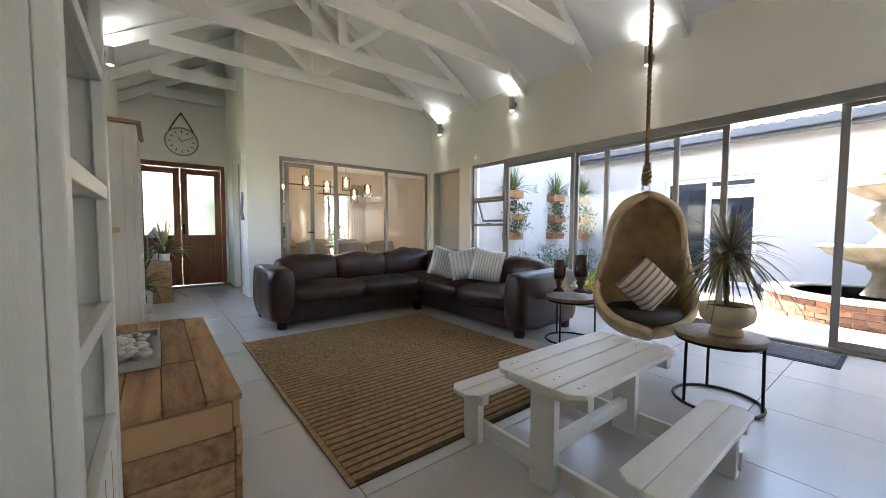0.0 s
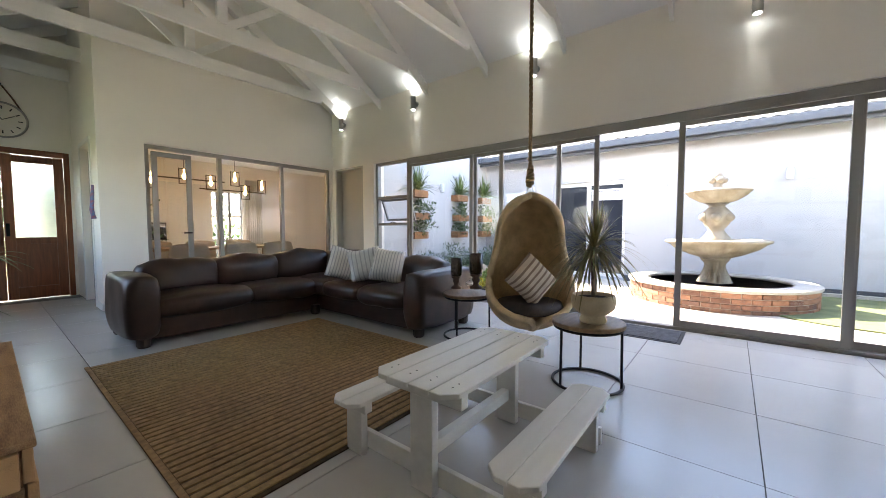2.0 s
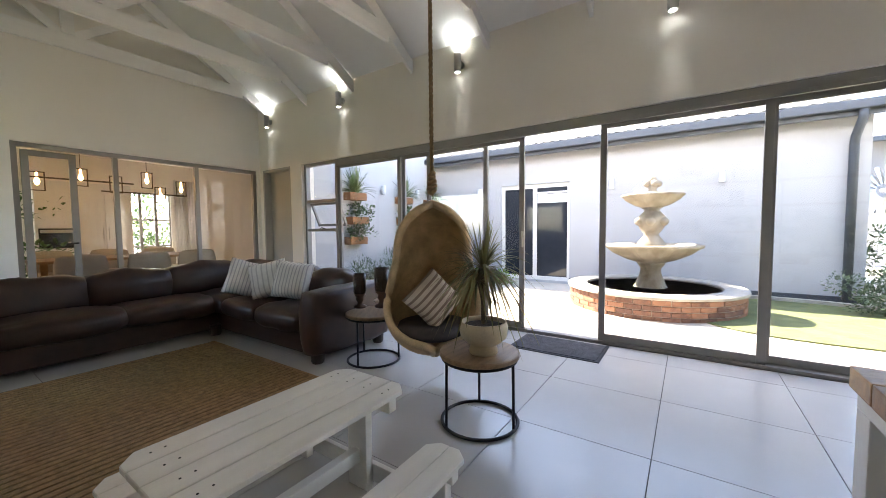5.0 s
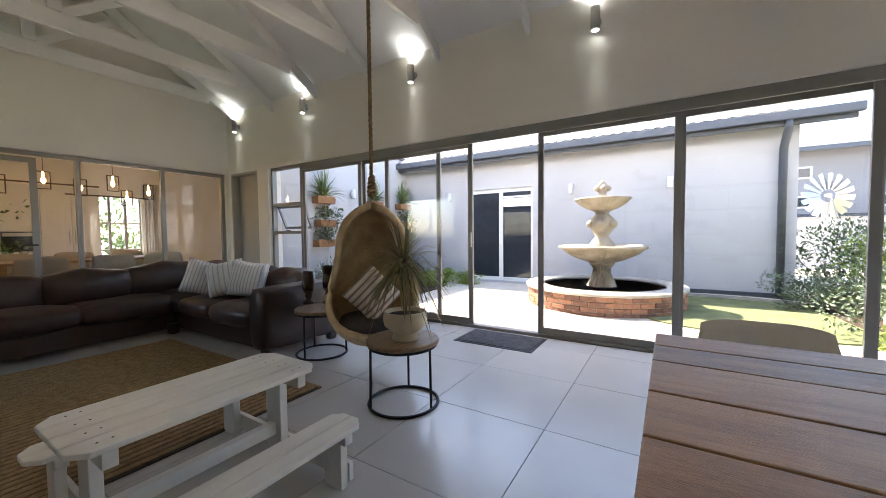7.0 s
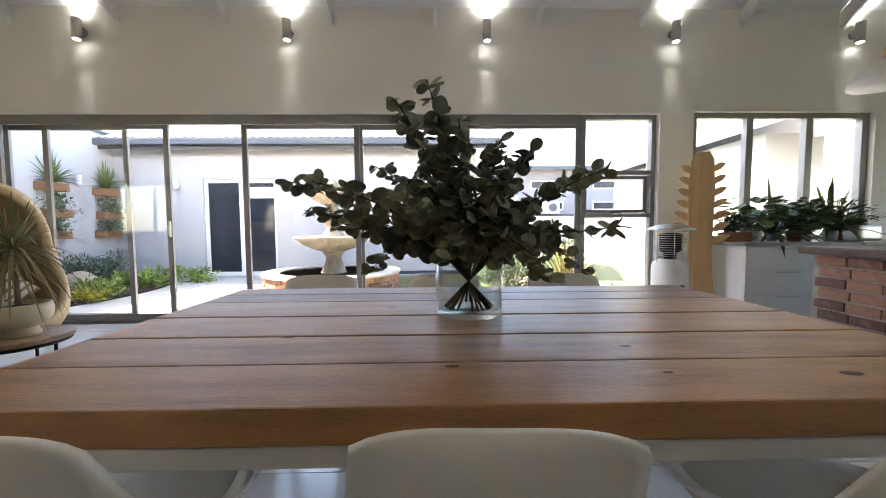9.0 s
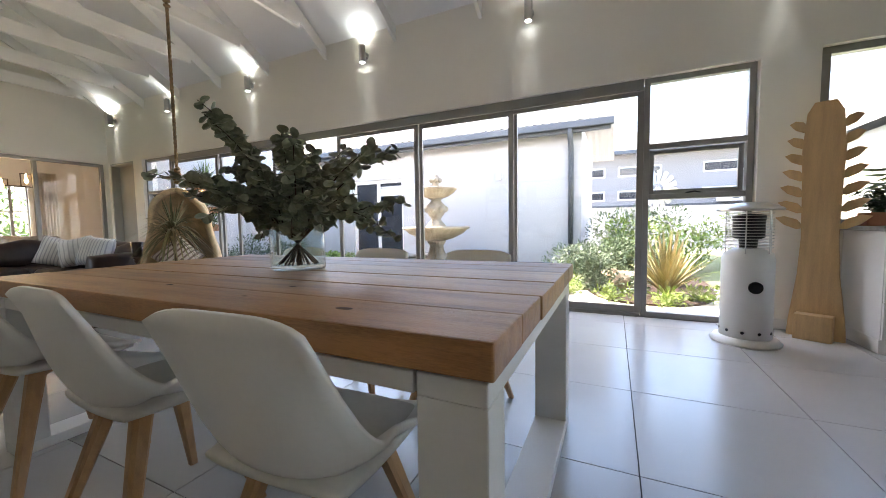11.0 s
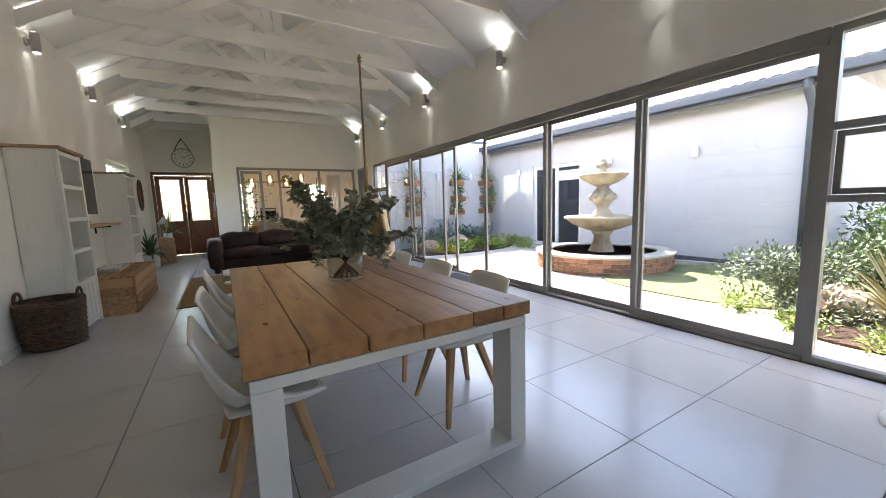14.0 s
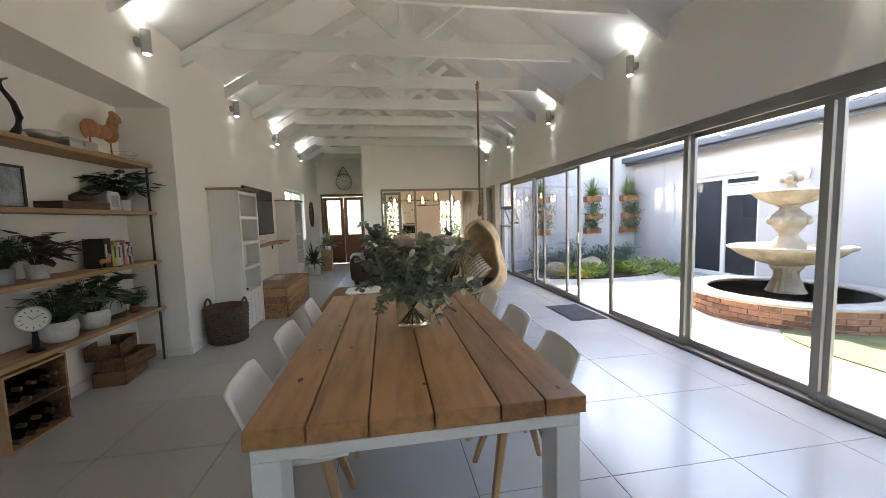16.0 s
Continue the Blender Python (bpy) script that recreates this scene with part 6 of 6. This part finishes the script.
pbox("body", (0, 0, 0), (0.18, 0.28, 0.17), STEEL, t, 0.03)
BRICKM = mat("red_brick", (0.33, 0.165, 0.105), 0.9, var=0.28, scale=18, fine=120, bump=0.4, dark=(0.13, 0.065, 0.05), per=0.5)
MORTAR = mat("mortar", (0.40, 0.35, 0.30), 0.95, var=0.2, scale=30, bump=0.3)
isl = thing("kitchen_island", "brick kitchen island with dark timber top", "kitchen island", (2.35, -6.15, 0))
pbox("core", (0.01, 0.01, 0), (0.99, 1.79, 0.84), MORTAR, isl, 0), pbox("top", (-0.06, -0.06, 0.84), (1.06, 1.86, 0.90), TURNED, isl, 0.01)
bm = bmesh.new()
box(bm, (0, 0, 0), (0.21, 0.02, 0.066), 0.003)
ibrick = mesh_of("brick", bm, BRICKM)
for r in range(10):
    for k in range(4):
        o = new("brick", ibrick)
        o.parent = isl
        o.matrix_basis = pose(0.05 + 0.225 * k + (0.03 if r % 2 else 0), 1.785, 0.012 + r * 0.083)
t = thing("pendant_lamp", "cream metal dome pendant lamp with wood cap", "pendant lamp", (2.85, -4.28, 1.97))
bm = bmesh.new()
lathe(bm, [(0.20, 0.0), (0.195, 0.03), (0.14, 0.11), (0.06, 0.16), (0.05, 0.165), (0.135, 0.105), (0.19, 0.028)], 36)
part("shade", bm, WHITESTEEL, t, smooth=True)
bm = bmesh.new()
lathe(bm, [(0.05, 0.166), (0.045, 0.22), (0.02, 0.25)], 20)
part("cap", bm, PINE, t, smooth=True)
bm = bmesh.new()
tube(bm, [(0, 0, 0.25), (0, 0, 2.55)], 0.004, 6)
part("cable", bm, BLACKSTEEL, t)

# ---- dining room beyond the glass ----
CHARM = mat("black_brass", (0.10, 0.07, 0.04), 0.4, 0.7)
BULB = glow_mat("warm_bulb", (1.0, 0.62, 0.25), 9.0)
t = thing("linear_chandelier", "long bar chandelier of open rectangles with warm bulbs", "chandelier", (3.0, 8.5, 2.05))
bm = bmesh.new()
box(bm, (-1.15, -0.012, 0.0), (0.15, 0.012, 0.024))
part("bar", bm, CHARM, t)
bm = bmesh.new()
box(bm, (-0.3, -0.012, -0.16), (0.95, 0.012, -0.136))
part("bar", bm, CHARM, t)
for x, z in ((-1.05, -0.05), (-0.55, 0.06), (-0.1, -0.02), (0.35, 0.1), (0.55, -0.16), (0.9, -0.02)):
    fr = new("rectangle")
    fr.parent = t
    for lo, hi in (((x - 0.09, -0.01, z - 0.15), (x - 0.075, 0.01, z + 0.15)), ((x + 0.075, -0.01, z - 0.15), (x + 0.09, 0.01, z + 0.15)), ((x - 0.075, -0.009, z + 0.135), (x + 0.075, 0.009, z + 0.15)), ((x - 0.075, -0.009, z - 0.15), (x + 0.075, 0.009, z - 0.135))):
        pbox("frame_bar", lo, hi, CHARM, fr, 0.001)
    bm = bmesh.new()
    lathe(bm, [(0.012, z - 0.06), (0.03, z - 0.02), (0.03, z + 0.01), (0.012, z + 0.05), (0.01, z + 0.135)], 12, (x, 0, 0))
    part("bulb", bm, BULB, fr, smooth=True)
for x in (-0.55, 0.35):
    bm = bmesh.new()
    tube(bm, [(x, 0, 0.02), (x, 0, 0.95)], 0.005, 6)
    part("rod", bm, CHARM, t)
t = thing("second_dining_table", "long pale table in the far dining room", "table", (3.0, 8.5, 0))
pbox("tabletop", (-1.2, -0.45, 0.72), (1.2, 0.45, 0.76), TOPWOOD, t)
for sx in (-1, 1):
    for sy in (-1, 1):
        pbox("leg", (sx * 1.1 - 0.04, sy * 0.38 - 0.04, 0), (sx * 1.1 + 0.04, sy * 0.38 + 0.04, 0.7195), TOPWOOD, t)
TAUPE = mat("taupe_fabric", (0.36, 0.32, 0.27), 0.85, var=0.1)
tc0 = thing("tub_chair", "taupe upholstered tub chair at the far table", "chair", group="tub chairs in the dining room")
part("seat", cushion((-0.24, -0.22, 0.36), (0.24, 0.24, 0.48), 0.02, 3), TAUPE, tc0, smooth=True)
part("backrest", cushion((-0.27, -0.28, 0.42), (0.27, -0.19, 0.84), 0.03, 4), TAUPE, tc0, smooth=True)
for sx in (-1, 1):
    for sy in (-1, 1):
        bm = bmesh.new()
        tube(bm, [(sx * 0.2, sy * 0.19, 0.0), (sx * 0.17, sy * 0.16, 0.37)], 0.013, 8)
        part("leg", bm, BLACKSTEEL, tc0)
tc0.matrix_basis = pose(2.2, 7.75, 0)
for x, y, rz in ((3.0, 7.72, 4), (3.75, 7.76, -3), (2.2, 9.25, 180), (3.0, 9.25, 180), (3.8, 9.25, 180)):
    copy_thing(tc0, pose(x, y, 0, 0, 0, rz))
CURT = mat("sheer_curtain", (0.80, 0.77, 0.72), 0.9, var=0.05, trans=0.2)
for a, b in ((5.0, 5.5),):
    t = thing("curtain", "pale sheer curtain hanging beside the window", "curtain", (0, 11.9, 0))
    bm = bmesh.new()
    prev = None
    for k in range(33):
        x = a + (b - a) * k / 32
        y = 0.035 * math.sin(k * 1.55)
        cur = (bm.verts.new((x, y, 0.02)), bm.verts.new((x, y, 2.6)))
        if prev:
            bm.faces.new((prev[0], cur[0], cur[1], prev[1]))
        prev = cur
    o = part("cloth", bm, CURT, t, smooth=True)
    sd = o.modifiers.new("solid", "SOLIDIFY")
    sd.thickness = 0.004
t = thing("wall_oven", "built-in black oven in the far white wall unit", "oven", (2.3, 11.4, 0))
pbox("tall_unit", (0, 0, 0), (0.62, 0.598, 2.3), LAM, t), pbox("oven_front", (0.04, -0.02, 0.85), (0.58, -0.0005, 1.28), SCREEN, t)
pbox("control_strip", (0.06, -0.024, 1.18), (0.56, -0.0205, 1.25), ZINC, t, 0.001)
for k in range(2):
    t = thing("tall_cupboard", "tall white cupboard with steel bar handle", "cupboard", (2.925 + 0.5 * k, 11.4, 0), group="tall white cupboards in the dining room")
    pbox("body", (0, 0.02, 0.08), (0.496, 0.598, 2.3), LAM, t), pbox("plinth", (0, 0.05, 0), (0.496, 0.598, 0.0795), LAM, t)
    dr = pbox("door", (0.003, 0.0, 0.085), (0.493, 0.0195, 2.295), LAM, t, 0.002)
    x = 0.44 if k == 0 else 0.04
    pbox("handle", (x, -0.03, 1.0), (x + 0.014, -0.0005, 1.3), STEEL, dr, 0.003)

# ---- fountain ----
CAST = mat("cast_stone", (0.40, 0.355, 0.285), 0.85, var=0.25, scale=6, fine=50, bump=0.25, dark=(0.19, 0.155, 0.11))
fo = thing("fountain", "two-tiered weathered cast stone fountain with fluted bowls", "fountain", (7.345, 0.547, -0.02))
bm = bmesh.new()
lathe(bm, [(0.34, 0.0), (0.34, 0.14), (0.30, 0.18), (0.22, 0.30), (0.15, 0.48), (0.14, 0.56), (0.19, 0.62), (0.20, 0.66)], 48, flute=16, depth=0.03, frange=(2, 6))
part("pedestal", bm, CAST, fo, smooth=True)
bm = bmesh.new()
lathe(bm, [(0.20, 0.66), (0.34, 0.70), (0.55, 0.80), (0.64, 0.88), (0.69, 0.90), (0.70, 0.93), (0.66, 0.945), (0.60, 0.90), (0.3, 0.80), (0.001, 0.79)], 108, flute=36, depth=0.045, frange=(1, 3))
part("lower_bowl", bm, CAST, fo, smooth=True)
bm = bmesh.new()
lathe(bm, [(0.20, 0.79), (0.20, 0.96), (0.13, 1.05), (0.10, 1.10), (0.17, 1.20), (0.20, 1.30), (0.19, 1.38), (0.13, 1.44), (0.10, 1.48), (0.16, 1.52)], 32)
part("stem", bm, CAST, fo, smooth=True)
for k in range(6):
    a = math.pi * k / 3
    bm = bmesh.new()
    bmesh.ops.create_icosphere(bm, subdivisions=2, radius=0.07)
    bmesh.ops.translate(bm, vec=(0.19 * math.cos(a), 0.19 * math.sin(a), 1.30), verts=bm.verts)
    part("boss", bm, CAST, fo, smooth=True)
bm = bmesh.new()
lathe(bm, [(0.14, 1.52), (0.24, 1.55), (0.38, 1.64), (0.41, 1.68), (0.44, 1.70), (0.44, 1.72), (0.41, 1.73), (0.36, 1.69), (0.001, 1.62)], 90, flute=30, depth=0.034, frange=(1, 2))
part("upper_bowl", bm, CAST, fo, smooth=True)
bm = bmesh.new()
lathe(bm, [(0.09, 1.62), (0.09, 1.76), (0.05, 1.80), (0.08, 1.83), (0.04, 1.87), (0.07, 1.93), (0.065, 1.97), (0.03, 2.02), (0.001, 2.03)], 24)
part("finial", bm, CAST, fo, smooth=True)
for k in range(4):
    a = math.pi * k / 2 + 0.4
    bm = bmesh.new()
    bmesh.ops.create_icosphere(bm, subdivisions=2, radius=0.055)
    bmesh.ops.translate(bm, vec=(0.085 * math.cos(a), 0.085 * math.sin(a), 1.89), verts=bm.verts)
    part("scroll", bm, CAST, fo, smooth=True)
pool = thing("fountain_pool", "round red brick fountain pool with pale coping", "pool", (7.345, 0.547, -0.10))
RP = 1.20
bm = bmesh.new()
lathe(bm, [(RP - 0.012, -0.03), (RP - 0.012, 0.345), (RP - 0.24, 0.345), (RP - 0.24, 0.03), (0.36, 0.03)], 72)
part("mortar_core", bm, MORTAR, pool)
COPE = mat("pale_coping", (0.44, 0.41, 0.36), 0.85, var=0.15, scale=8, bump=0.15)
bm = bmesh.new()
lathe(bm, [(RP - 0.27, 0.346), (RP + 0.03, 0.346), (RP + 0.035, 0.36), (RP + 0.03, 0.385), (RP - 0.26, 0.39), (RP - 0.275, 0.37), (RP - 0.27, 0.346)], 72)
part("coping", bm, COPE, pool, smooth=False)
WATER = mat("dark_water", (0.02, 0.028, 0.03), 0.04, var=0.2, bump=0.03)
bm = bmesh.new()
lathe(bm, [(RP - 0.242, 0.22), (0.36, 0.222)], 60)
part("water", bm, WATER, pool)
bm = bmesh.new()
box(bm, (0, -0.105, 0), (0.05, 0.105, 0.064), 0.006)
pbrick = mesh_of("brick", bm, BRICKM)
for r in range(5):
    n = 34
    for k in range(n):
        a = 2 * math.pi * (k + 0.5 * (r % 2)) / n
        o = new("brick", pbrick)
        o.parent = pool
        rr = RP - 0.05 + random.Random(r * 50 + k).uniform(-0.004, 0.005)
        o.matrix_basis = pose(rr * math.cos(a), rr * math.sin(a), -0.02 + r * 0.0735, 0, 0, math.degrees(a))

# ---- planters on the courtyard wall, plants, rocks ----
SPIKE = mat("bright_strap_leaf", (0.19, 0.26, 0.07), 0.55, var=0.3, scale=5)
CACT = mat("trailing_leaf", (0.10, 0.16, 0.06), 0.6, var=0.3)
WOODBOX = mat("orange_wood_box", (0.38, 0.18, 0.08), 0.8, var=0.25, scale=8)
for c, x in enumerate((5.85, 7.36, 8.46)):
    for r, z in enumerate((1.78, 1.30, 0.90)):
        t = thing("wall_planter", "wooden box planter hung on courtyard wall", "planter", (x + 0.05 * (r % 2), 5.72, z), group="planters on the courtyard wall")
        pbox("box", (-0.22, -0.20, 0), (0.22, -0.001, 0.15), WOODBOX, t, 0.006)
        pbox("rail", (-0.225, -0.206, 0.06), (0.225, -0.2005, 0.085), WOODBOX, t, 0.002)
        bm = bmesh.new()
        if r == 0:
            strappy(bm, (0, -0.1, 0.14), 130, 0.35, 0.7, 0.012, 80 + c, (20, 88), 0.55)
        else:
            leafcloud(bm, (0, -0.13, 0.08), 0.25, 380, 0.06, 0.9, 90 + c * 3 + r, stems=False)
        part("foliage", bm, SPIKE if r == 0 else CACT, t)
GREY = mat("grey_green_leaf", (0.13, 0.18, 0.10), 0.65, var=0.3)
LIME = mat("lime_leaf", (0.24, 0.34, 0.06), 0.55, var=0.3)
YEL = mat("yellow_flower", (0.60, 0.50, 0.05), 0.6, var=0.2)


def shrub(name, label, at, r, n, size, material, seed, squash=0.8, width=0.5):
    t = thing(name, label, "shrub", at)
    bm = bmesh.new()
    leafcloud(bm, (0, 0, 0), r, n, size, squash, seed, width)
    part("foliage", bm, material, t)
    return t


for k, (x, y, r, z) in enumerate(((5.75, 5.2, 0.55, 0.9), (6.5, 5.25, 0.6, 1.0), (7.3, 5.25, 0.55, 0.9), (8.1, 5.25, 0.5, 0.7))):
    shrub("rosemary_bush", "dense grey-green rosemary bush below the planters", (x, y, 0.0), r, 1500, 0.07, GREY if k != 2 else STRAPD, 100 + k, 0.75, 0.25)
for k, (x, y) in enumerate(((6.0, 4.45), (6.6, 4.2), (7.2, 4.3), (7.8, 4.5), (7.5, 4.0), (8.3, 4.25), (6.3, 4.0), (8.2, 3.6))):
    shrub("ground_cover", "low bright green ground cover in the bed", (x, y, 0.0), 0.34, 420, 0.07, LIME, 120 + k, 0.45, 0.55)
for k, (x, y) in enumerate(((5.8, 4.1), (6.05, 3.85))):
    shrub("yellow_flowers", "low clump of yellow flowers in the bed", (x, y, 0.0), 0.2, 200, 0.05, YEL, 140 + k, 0.5, 0.7)
ROCK = mat("sandstone_rock", (0.46, 0.35, 0.24), 0.9, var=0.25, scale=5, bump=0.5)
for k, (x, y, r) in enumerate(((5.75, 4.55, 0.26), (6.75, 4.7, 0.3), (6.5, -2.95, 0.22), (7.1, -2.75, 0.18))):
    t = thing("garden_rock", "rounded tan sandstone boulder in the bed", "rock", (x, y, 0.0))
    bm = bmesh.new()
    bmesh.ops.create_icosphere(bm, subdivisions=3, radius=1.0)
    for v in bm.verts:
        q = 1 + 0.22 * noise.noise(v.co * 1.4 + Vector((k * 7, 0, 0)))
        v.co = Vector((v.co.x * r * 1.3 * q, v.co.y * r * q, max(-0.02, v.co.z * r * 0.8 * q + r * 0.35)))
    part("stone", bm, ROCK, t, smooth=True)
shrub("round_shrub", "leafy sunlit shrub with small pale leaves", (6.35, -2.55, 0.0), 0.55, 2600, 0.05, GREY, 150, 0.75, 0.5)
shrub("round_shrub", "dense silvery shrub beside the lawn", (8.0, -2.25, 0.0), 0.48, 2000, 0.05, GREY, 151, 0.62, 0.5)
for k, (x, y, r) in enumerate(((7.4, -2.9, 0.5), (8.4, -3.1, 0.7), (9.6, -2.9, 0.8), (9.2, -4.2, 0.7), (10.8, -3.6, 0.9))):
    shrub("garden_shrub", "tall light green shrub in the garden bed", (x, y, -0.02), r, 1700, 0.075, LIME if k % 2 else CACT, 160 + k, 1.0, 0.4)
for k, (x, y) in enumerate(((5.6, -2.75), (5.9, -2.2), (5.45, -3.35), (5.8, -3.75))):
    shrub("ground_cover", "low green tufts beside the glazing", (x, y, -0.01), 0.22, 260, 0.06, LIME, 170 + k, 0.5, 0.3)
t = thing("flax_plant", "large bronze and green striped flax plant", "plant", (6.05, -3.40, -0.01))
bm = bmesh.new()
strappy(bm, (0, 0, 0), 110, 0.5, 1.0, 0.02, 33, (40, 88), 0.35, 8)
part("leaves", bm, STRAPY, t)
t = thing("flax_plant", "smaller green flax clump in the garden bed", "plant", (6.9, -3.6, -0.01))
bm = bmesh.new()
strappy(bm, (0, 0, 0), 90, 0.4, 0.85, 0.016, 34, (35, 88), 0.4, 7)
part("leaves", bm, SPIKE, t)
disc("lawn_2", (9.5, -6.0), 4.5, 2.2, -0.018, GRASS, "sunlit green lawn beyond the beds", "lawn", 12)
bm = bmesh.new()
cv = []
for k in range(30):
    a = radians(150 + 130 * k / 29)
    cv.append((7.0 + 1.62 * math.cos(a + 1.9), -1.1 + 2.02 * math.sin(a + 1.9), -0.02))
for p, q in zip(cv, cv[1:]):
    v = Vector(q) - Vector(p)
    box(bm, (0, -0.05, -0.02), (v.length - 0.004, 0.05, 0.06), 0.006, Matrix.Translation(p) @ Matrix.Rotation(math.atan2(v.y, v.x), 4, "Z"))
structure(part("kerb", bm, COPE), "curved pale stone lawn edging", "kerb")
PAVER = mat("pale_paver", (0.52, 0.485, 0.43), 0.9, var=0.15, scale=6, bump=0.15, per=0.2)
bm = bmesh.new()
box(bm, (0.003, 0.003, -0.03), (0.397, 0.297, 0.0), 0.006)
pv = mesh_of("paver", bm, PAVER)
for k in range(32):
    o = new("paver", pv)
    o.parent = ground
    o.matrix_basis = pose(4.93, -3.95 + 0.3 * k, -0.012)
for x, y, rz in ((HX, 1.35, 0), (HX, 4.3, 0), (HX, -0.4, 0), (6.7, 5.72, 90), (7.9, 5.72, 90)):
    t = thing("outdoor_wall_light", "small white cylinder light on the outer wall", "wall light", (x, y, 2.05), rz, group="outdoor wall lights")
    bm = bmesh.new()
    lathe(bm, [(0.045, -0.1), (0.05, -0.09), (0.05, 0.09), (0.045, 0.1)], 18, (-0.08, 0, 0))
    part("barrel", bm, CERAM, t, smooth=True)
    pbox("mount", (-0.04, -0.025, -0.03), (-0.0005, 0.025, 0.03), CERAM, t)

# ---- windmill and the house beyond ----
t = thing("garden_windmill", "ornamental metal windmill on a lattice tower", "windmill", (14.9, -4.1, -0.03), 200)
for k in range(16):
    bm = bmesh.new()
    box(bm, (-0.02, 0.18, -0.003), (0.13, 0.62, 0.003), 0, pose(0, 0, 2.1, 0, 90, 0) @ pose(0, 0, 0, 0, 0, 22.5 * k) @ pose(0, 0, 0, 0, 18, 0))
    part("blade", bm, STEEL, t)
bm = bmesh.new()
lathe(bm, [(0.06, -0.06), (0.06, 0.06)], 14)
bmesh.ops.transform(bm, matrix=pose(0, 0, 2.1, 0, 90, 0), verts=bm.verts)
part("hub", bm, STEEL, t)
for sx in (-1, 1):
    for sy in (-1, 1):
        bm = bmesh.new()
        tube(bm, [(0.2 + sx * 0.28, sy * 0.28, 0), (0.12, 0, 2.05)], 0.014, 5)
        part("tower_leg", bm, STEEL, t)
FARW = mat("grey_far_plaster", (0.26, 0.255, 0.265), 0.9, var=0.04)
nb = thing("neighbour_house", "grey two-storey house with slit windows beyond the garden", "building", (18.0, -14, -0.03), kind="structure")
pbox("house_wall", (0, 0, 0), (7, 13.5, 3.9), FARW, nb, 0)
bm = bmesh.new()
vs = [bm.verts.new(p) for p in ((-0.6, -0.6, 3.85), (-0.6, 14.1, 3.85), (3.5, 14.1, 5.4), (3.5, -0.6, 5.4), (7.6, -0.6, 3.85), (7.6, 14.1, 3.85))]
bm.faces.new((vs[0], vs[1], vs[2], vs[3])), bm.faces.new((vs[3], vs[2], vs[5], vs[4])), bm.faces.new((vs[0], vs[3], vs[4])), bm.faces.new((vs[1], vs[5], vs[2]))
part("roof", bm, ROOFM, nb, "pale metal roof")
pbox("gutter", (-0.7, -0.6, 3.75), (-0.58, 14.1, 3.9), GUTTER, nb)
for y in (3.5, 6.5, 9.5, 11.6):
    for z in (1.9, 2.9):
        w = pbox("window", (-0.03, y, z), (-0.001, y + 1.6, z + 0.42), WHITESTEEL, nb, 0.003)
        pbox("pane", (-0.036, y + 0.06, z + 0.06), (-0.0305, y + 1.54, z + 0.36), DARKGLASS, w, 0)
pbox("band", (-0.06, 0, 1.35), (-0.001, 13.5, 1.7), GUTTER, nb, 0)
t = thing("air_conditioner", "white outdoor air conditioner unit on the far house", "air conditioner", (17.6, -7.2, 1.7))
pbox("case", (0, 0, 0), (0.36, 0.85, 0.55), CERAM, t, 0.02)
bm = bmesh.new()
lathe(bm, [(0.2, 0.0), (0.2, 0.01), (0.001, 0.012)], 24)
bmesh.ops.transform(bm, matrix=pose(-0.001, 0.32, 0.28, 0, -90, 0), verts=bm.verts)
part("fan_grille", bm, GUTTER, t)
bw = thing("boundary_wall", "low pale garden boundary wall", "wall", (16.4, -16, -0.03), kind="structure")
pbox("wall_body", (0, 0, 0), (0.2, 22, 1.5), PLASTER, bw, 0), pbox("coping", (-0.03, 0, 1.5), (0.23, 22, 1.56), COPE, bw, 0)
cw = thing("side_wing", "white verandah wing with square columns", "building", (7.6, -13.0, -0.03), kind="structure")
pbox("house_wall", (0, 0, 0), (6.0, 5.2, 2.9), PLASTER, cw, 0)
for k in range(4):
    pbox("column", (-1.2, 0.3 + 1.5 * k, 0), (-0.95, 0.55 + 1.5 * k, 2.6), WALL, cw)
pbox("beam", (-1.22, 0.1, 2.6), (-0.93, 5.2, 2.9), WALL, cw)
bm = bmesh.new()
vs = [bm.verts.new(p) for p in ((-1.6, -0.2, 2.92), (-1.6, 5.6, 2.92), (3.0, 5.6, 4.6), (3.0, -0.2, 4.6), (6.2, 5.6, 2.92), (6.2, -0.2, 2.92))]
bm.faces.new((vs[0], vs[1], vs[2], vs[3])), bm.faces.new((vs[3], vs[2], vs[4], vs[5])), bm.faces.new((vs[1], vs[4], vs[2]))
part("roof", bm, ROOFM, cw, "pale metal roof")

# ---- floor tiles ----
def tiles():
    T = 0.767
    x_lines = [2.065 + T * k for k in range(-5, 5)]
    y_lines = [-2.875 + T * k for k in range(-9, 16)]
    cache = {}
    for a, b in zip(x_lines, x_lines[1:]):
        for c, d in zip(y_lines, y_lines[1:]):
            lo = (max(a, -1.12 if c < 0.5 else LX), max(c, SY))
            hi = (min(b, WX + 0.02), min(d, DY))
            if hi[0] - lo[0] < 0.03 or hi[1] - lo[1] < 0.03:
                continue
            key = (round(hi[0] - lo[0], 3), round(hi[1] - lo[1], 3))
            if key not in cache:
                bm = bmesh.new()
                box(bm, (0.002, 0.002, -0.012), (key[0] - 0.002, key[1] - 0.002, 0.0), 0.0015)
                cache[key] = mesh_of("tile", bm, TILE)
            ob = new("tile", cache[key])
            ob.parent = floor
            ob.location = (lo[0], lo[1], 0)


tiles()
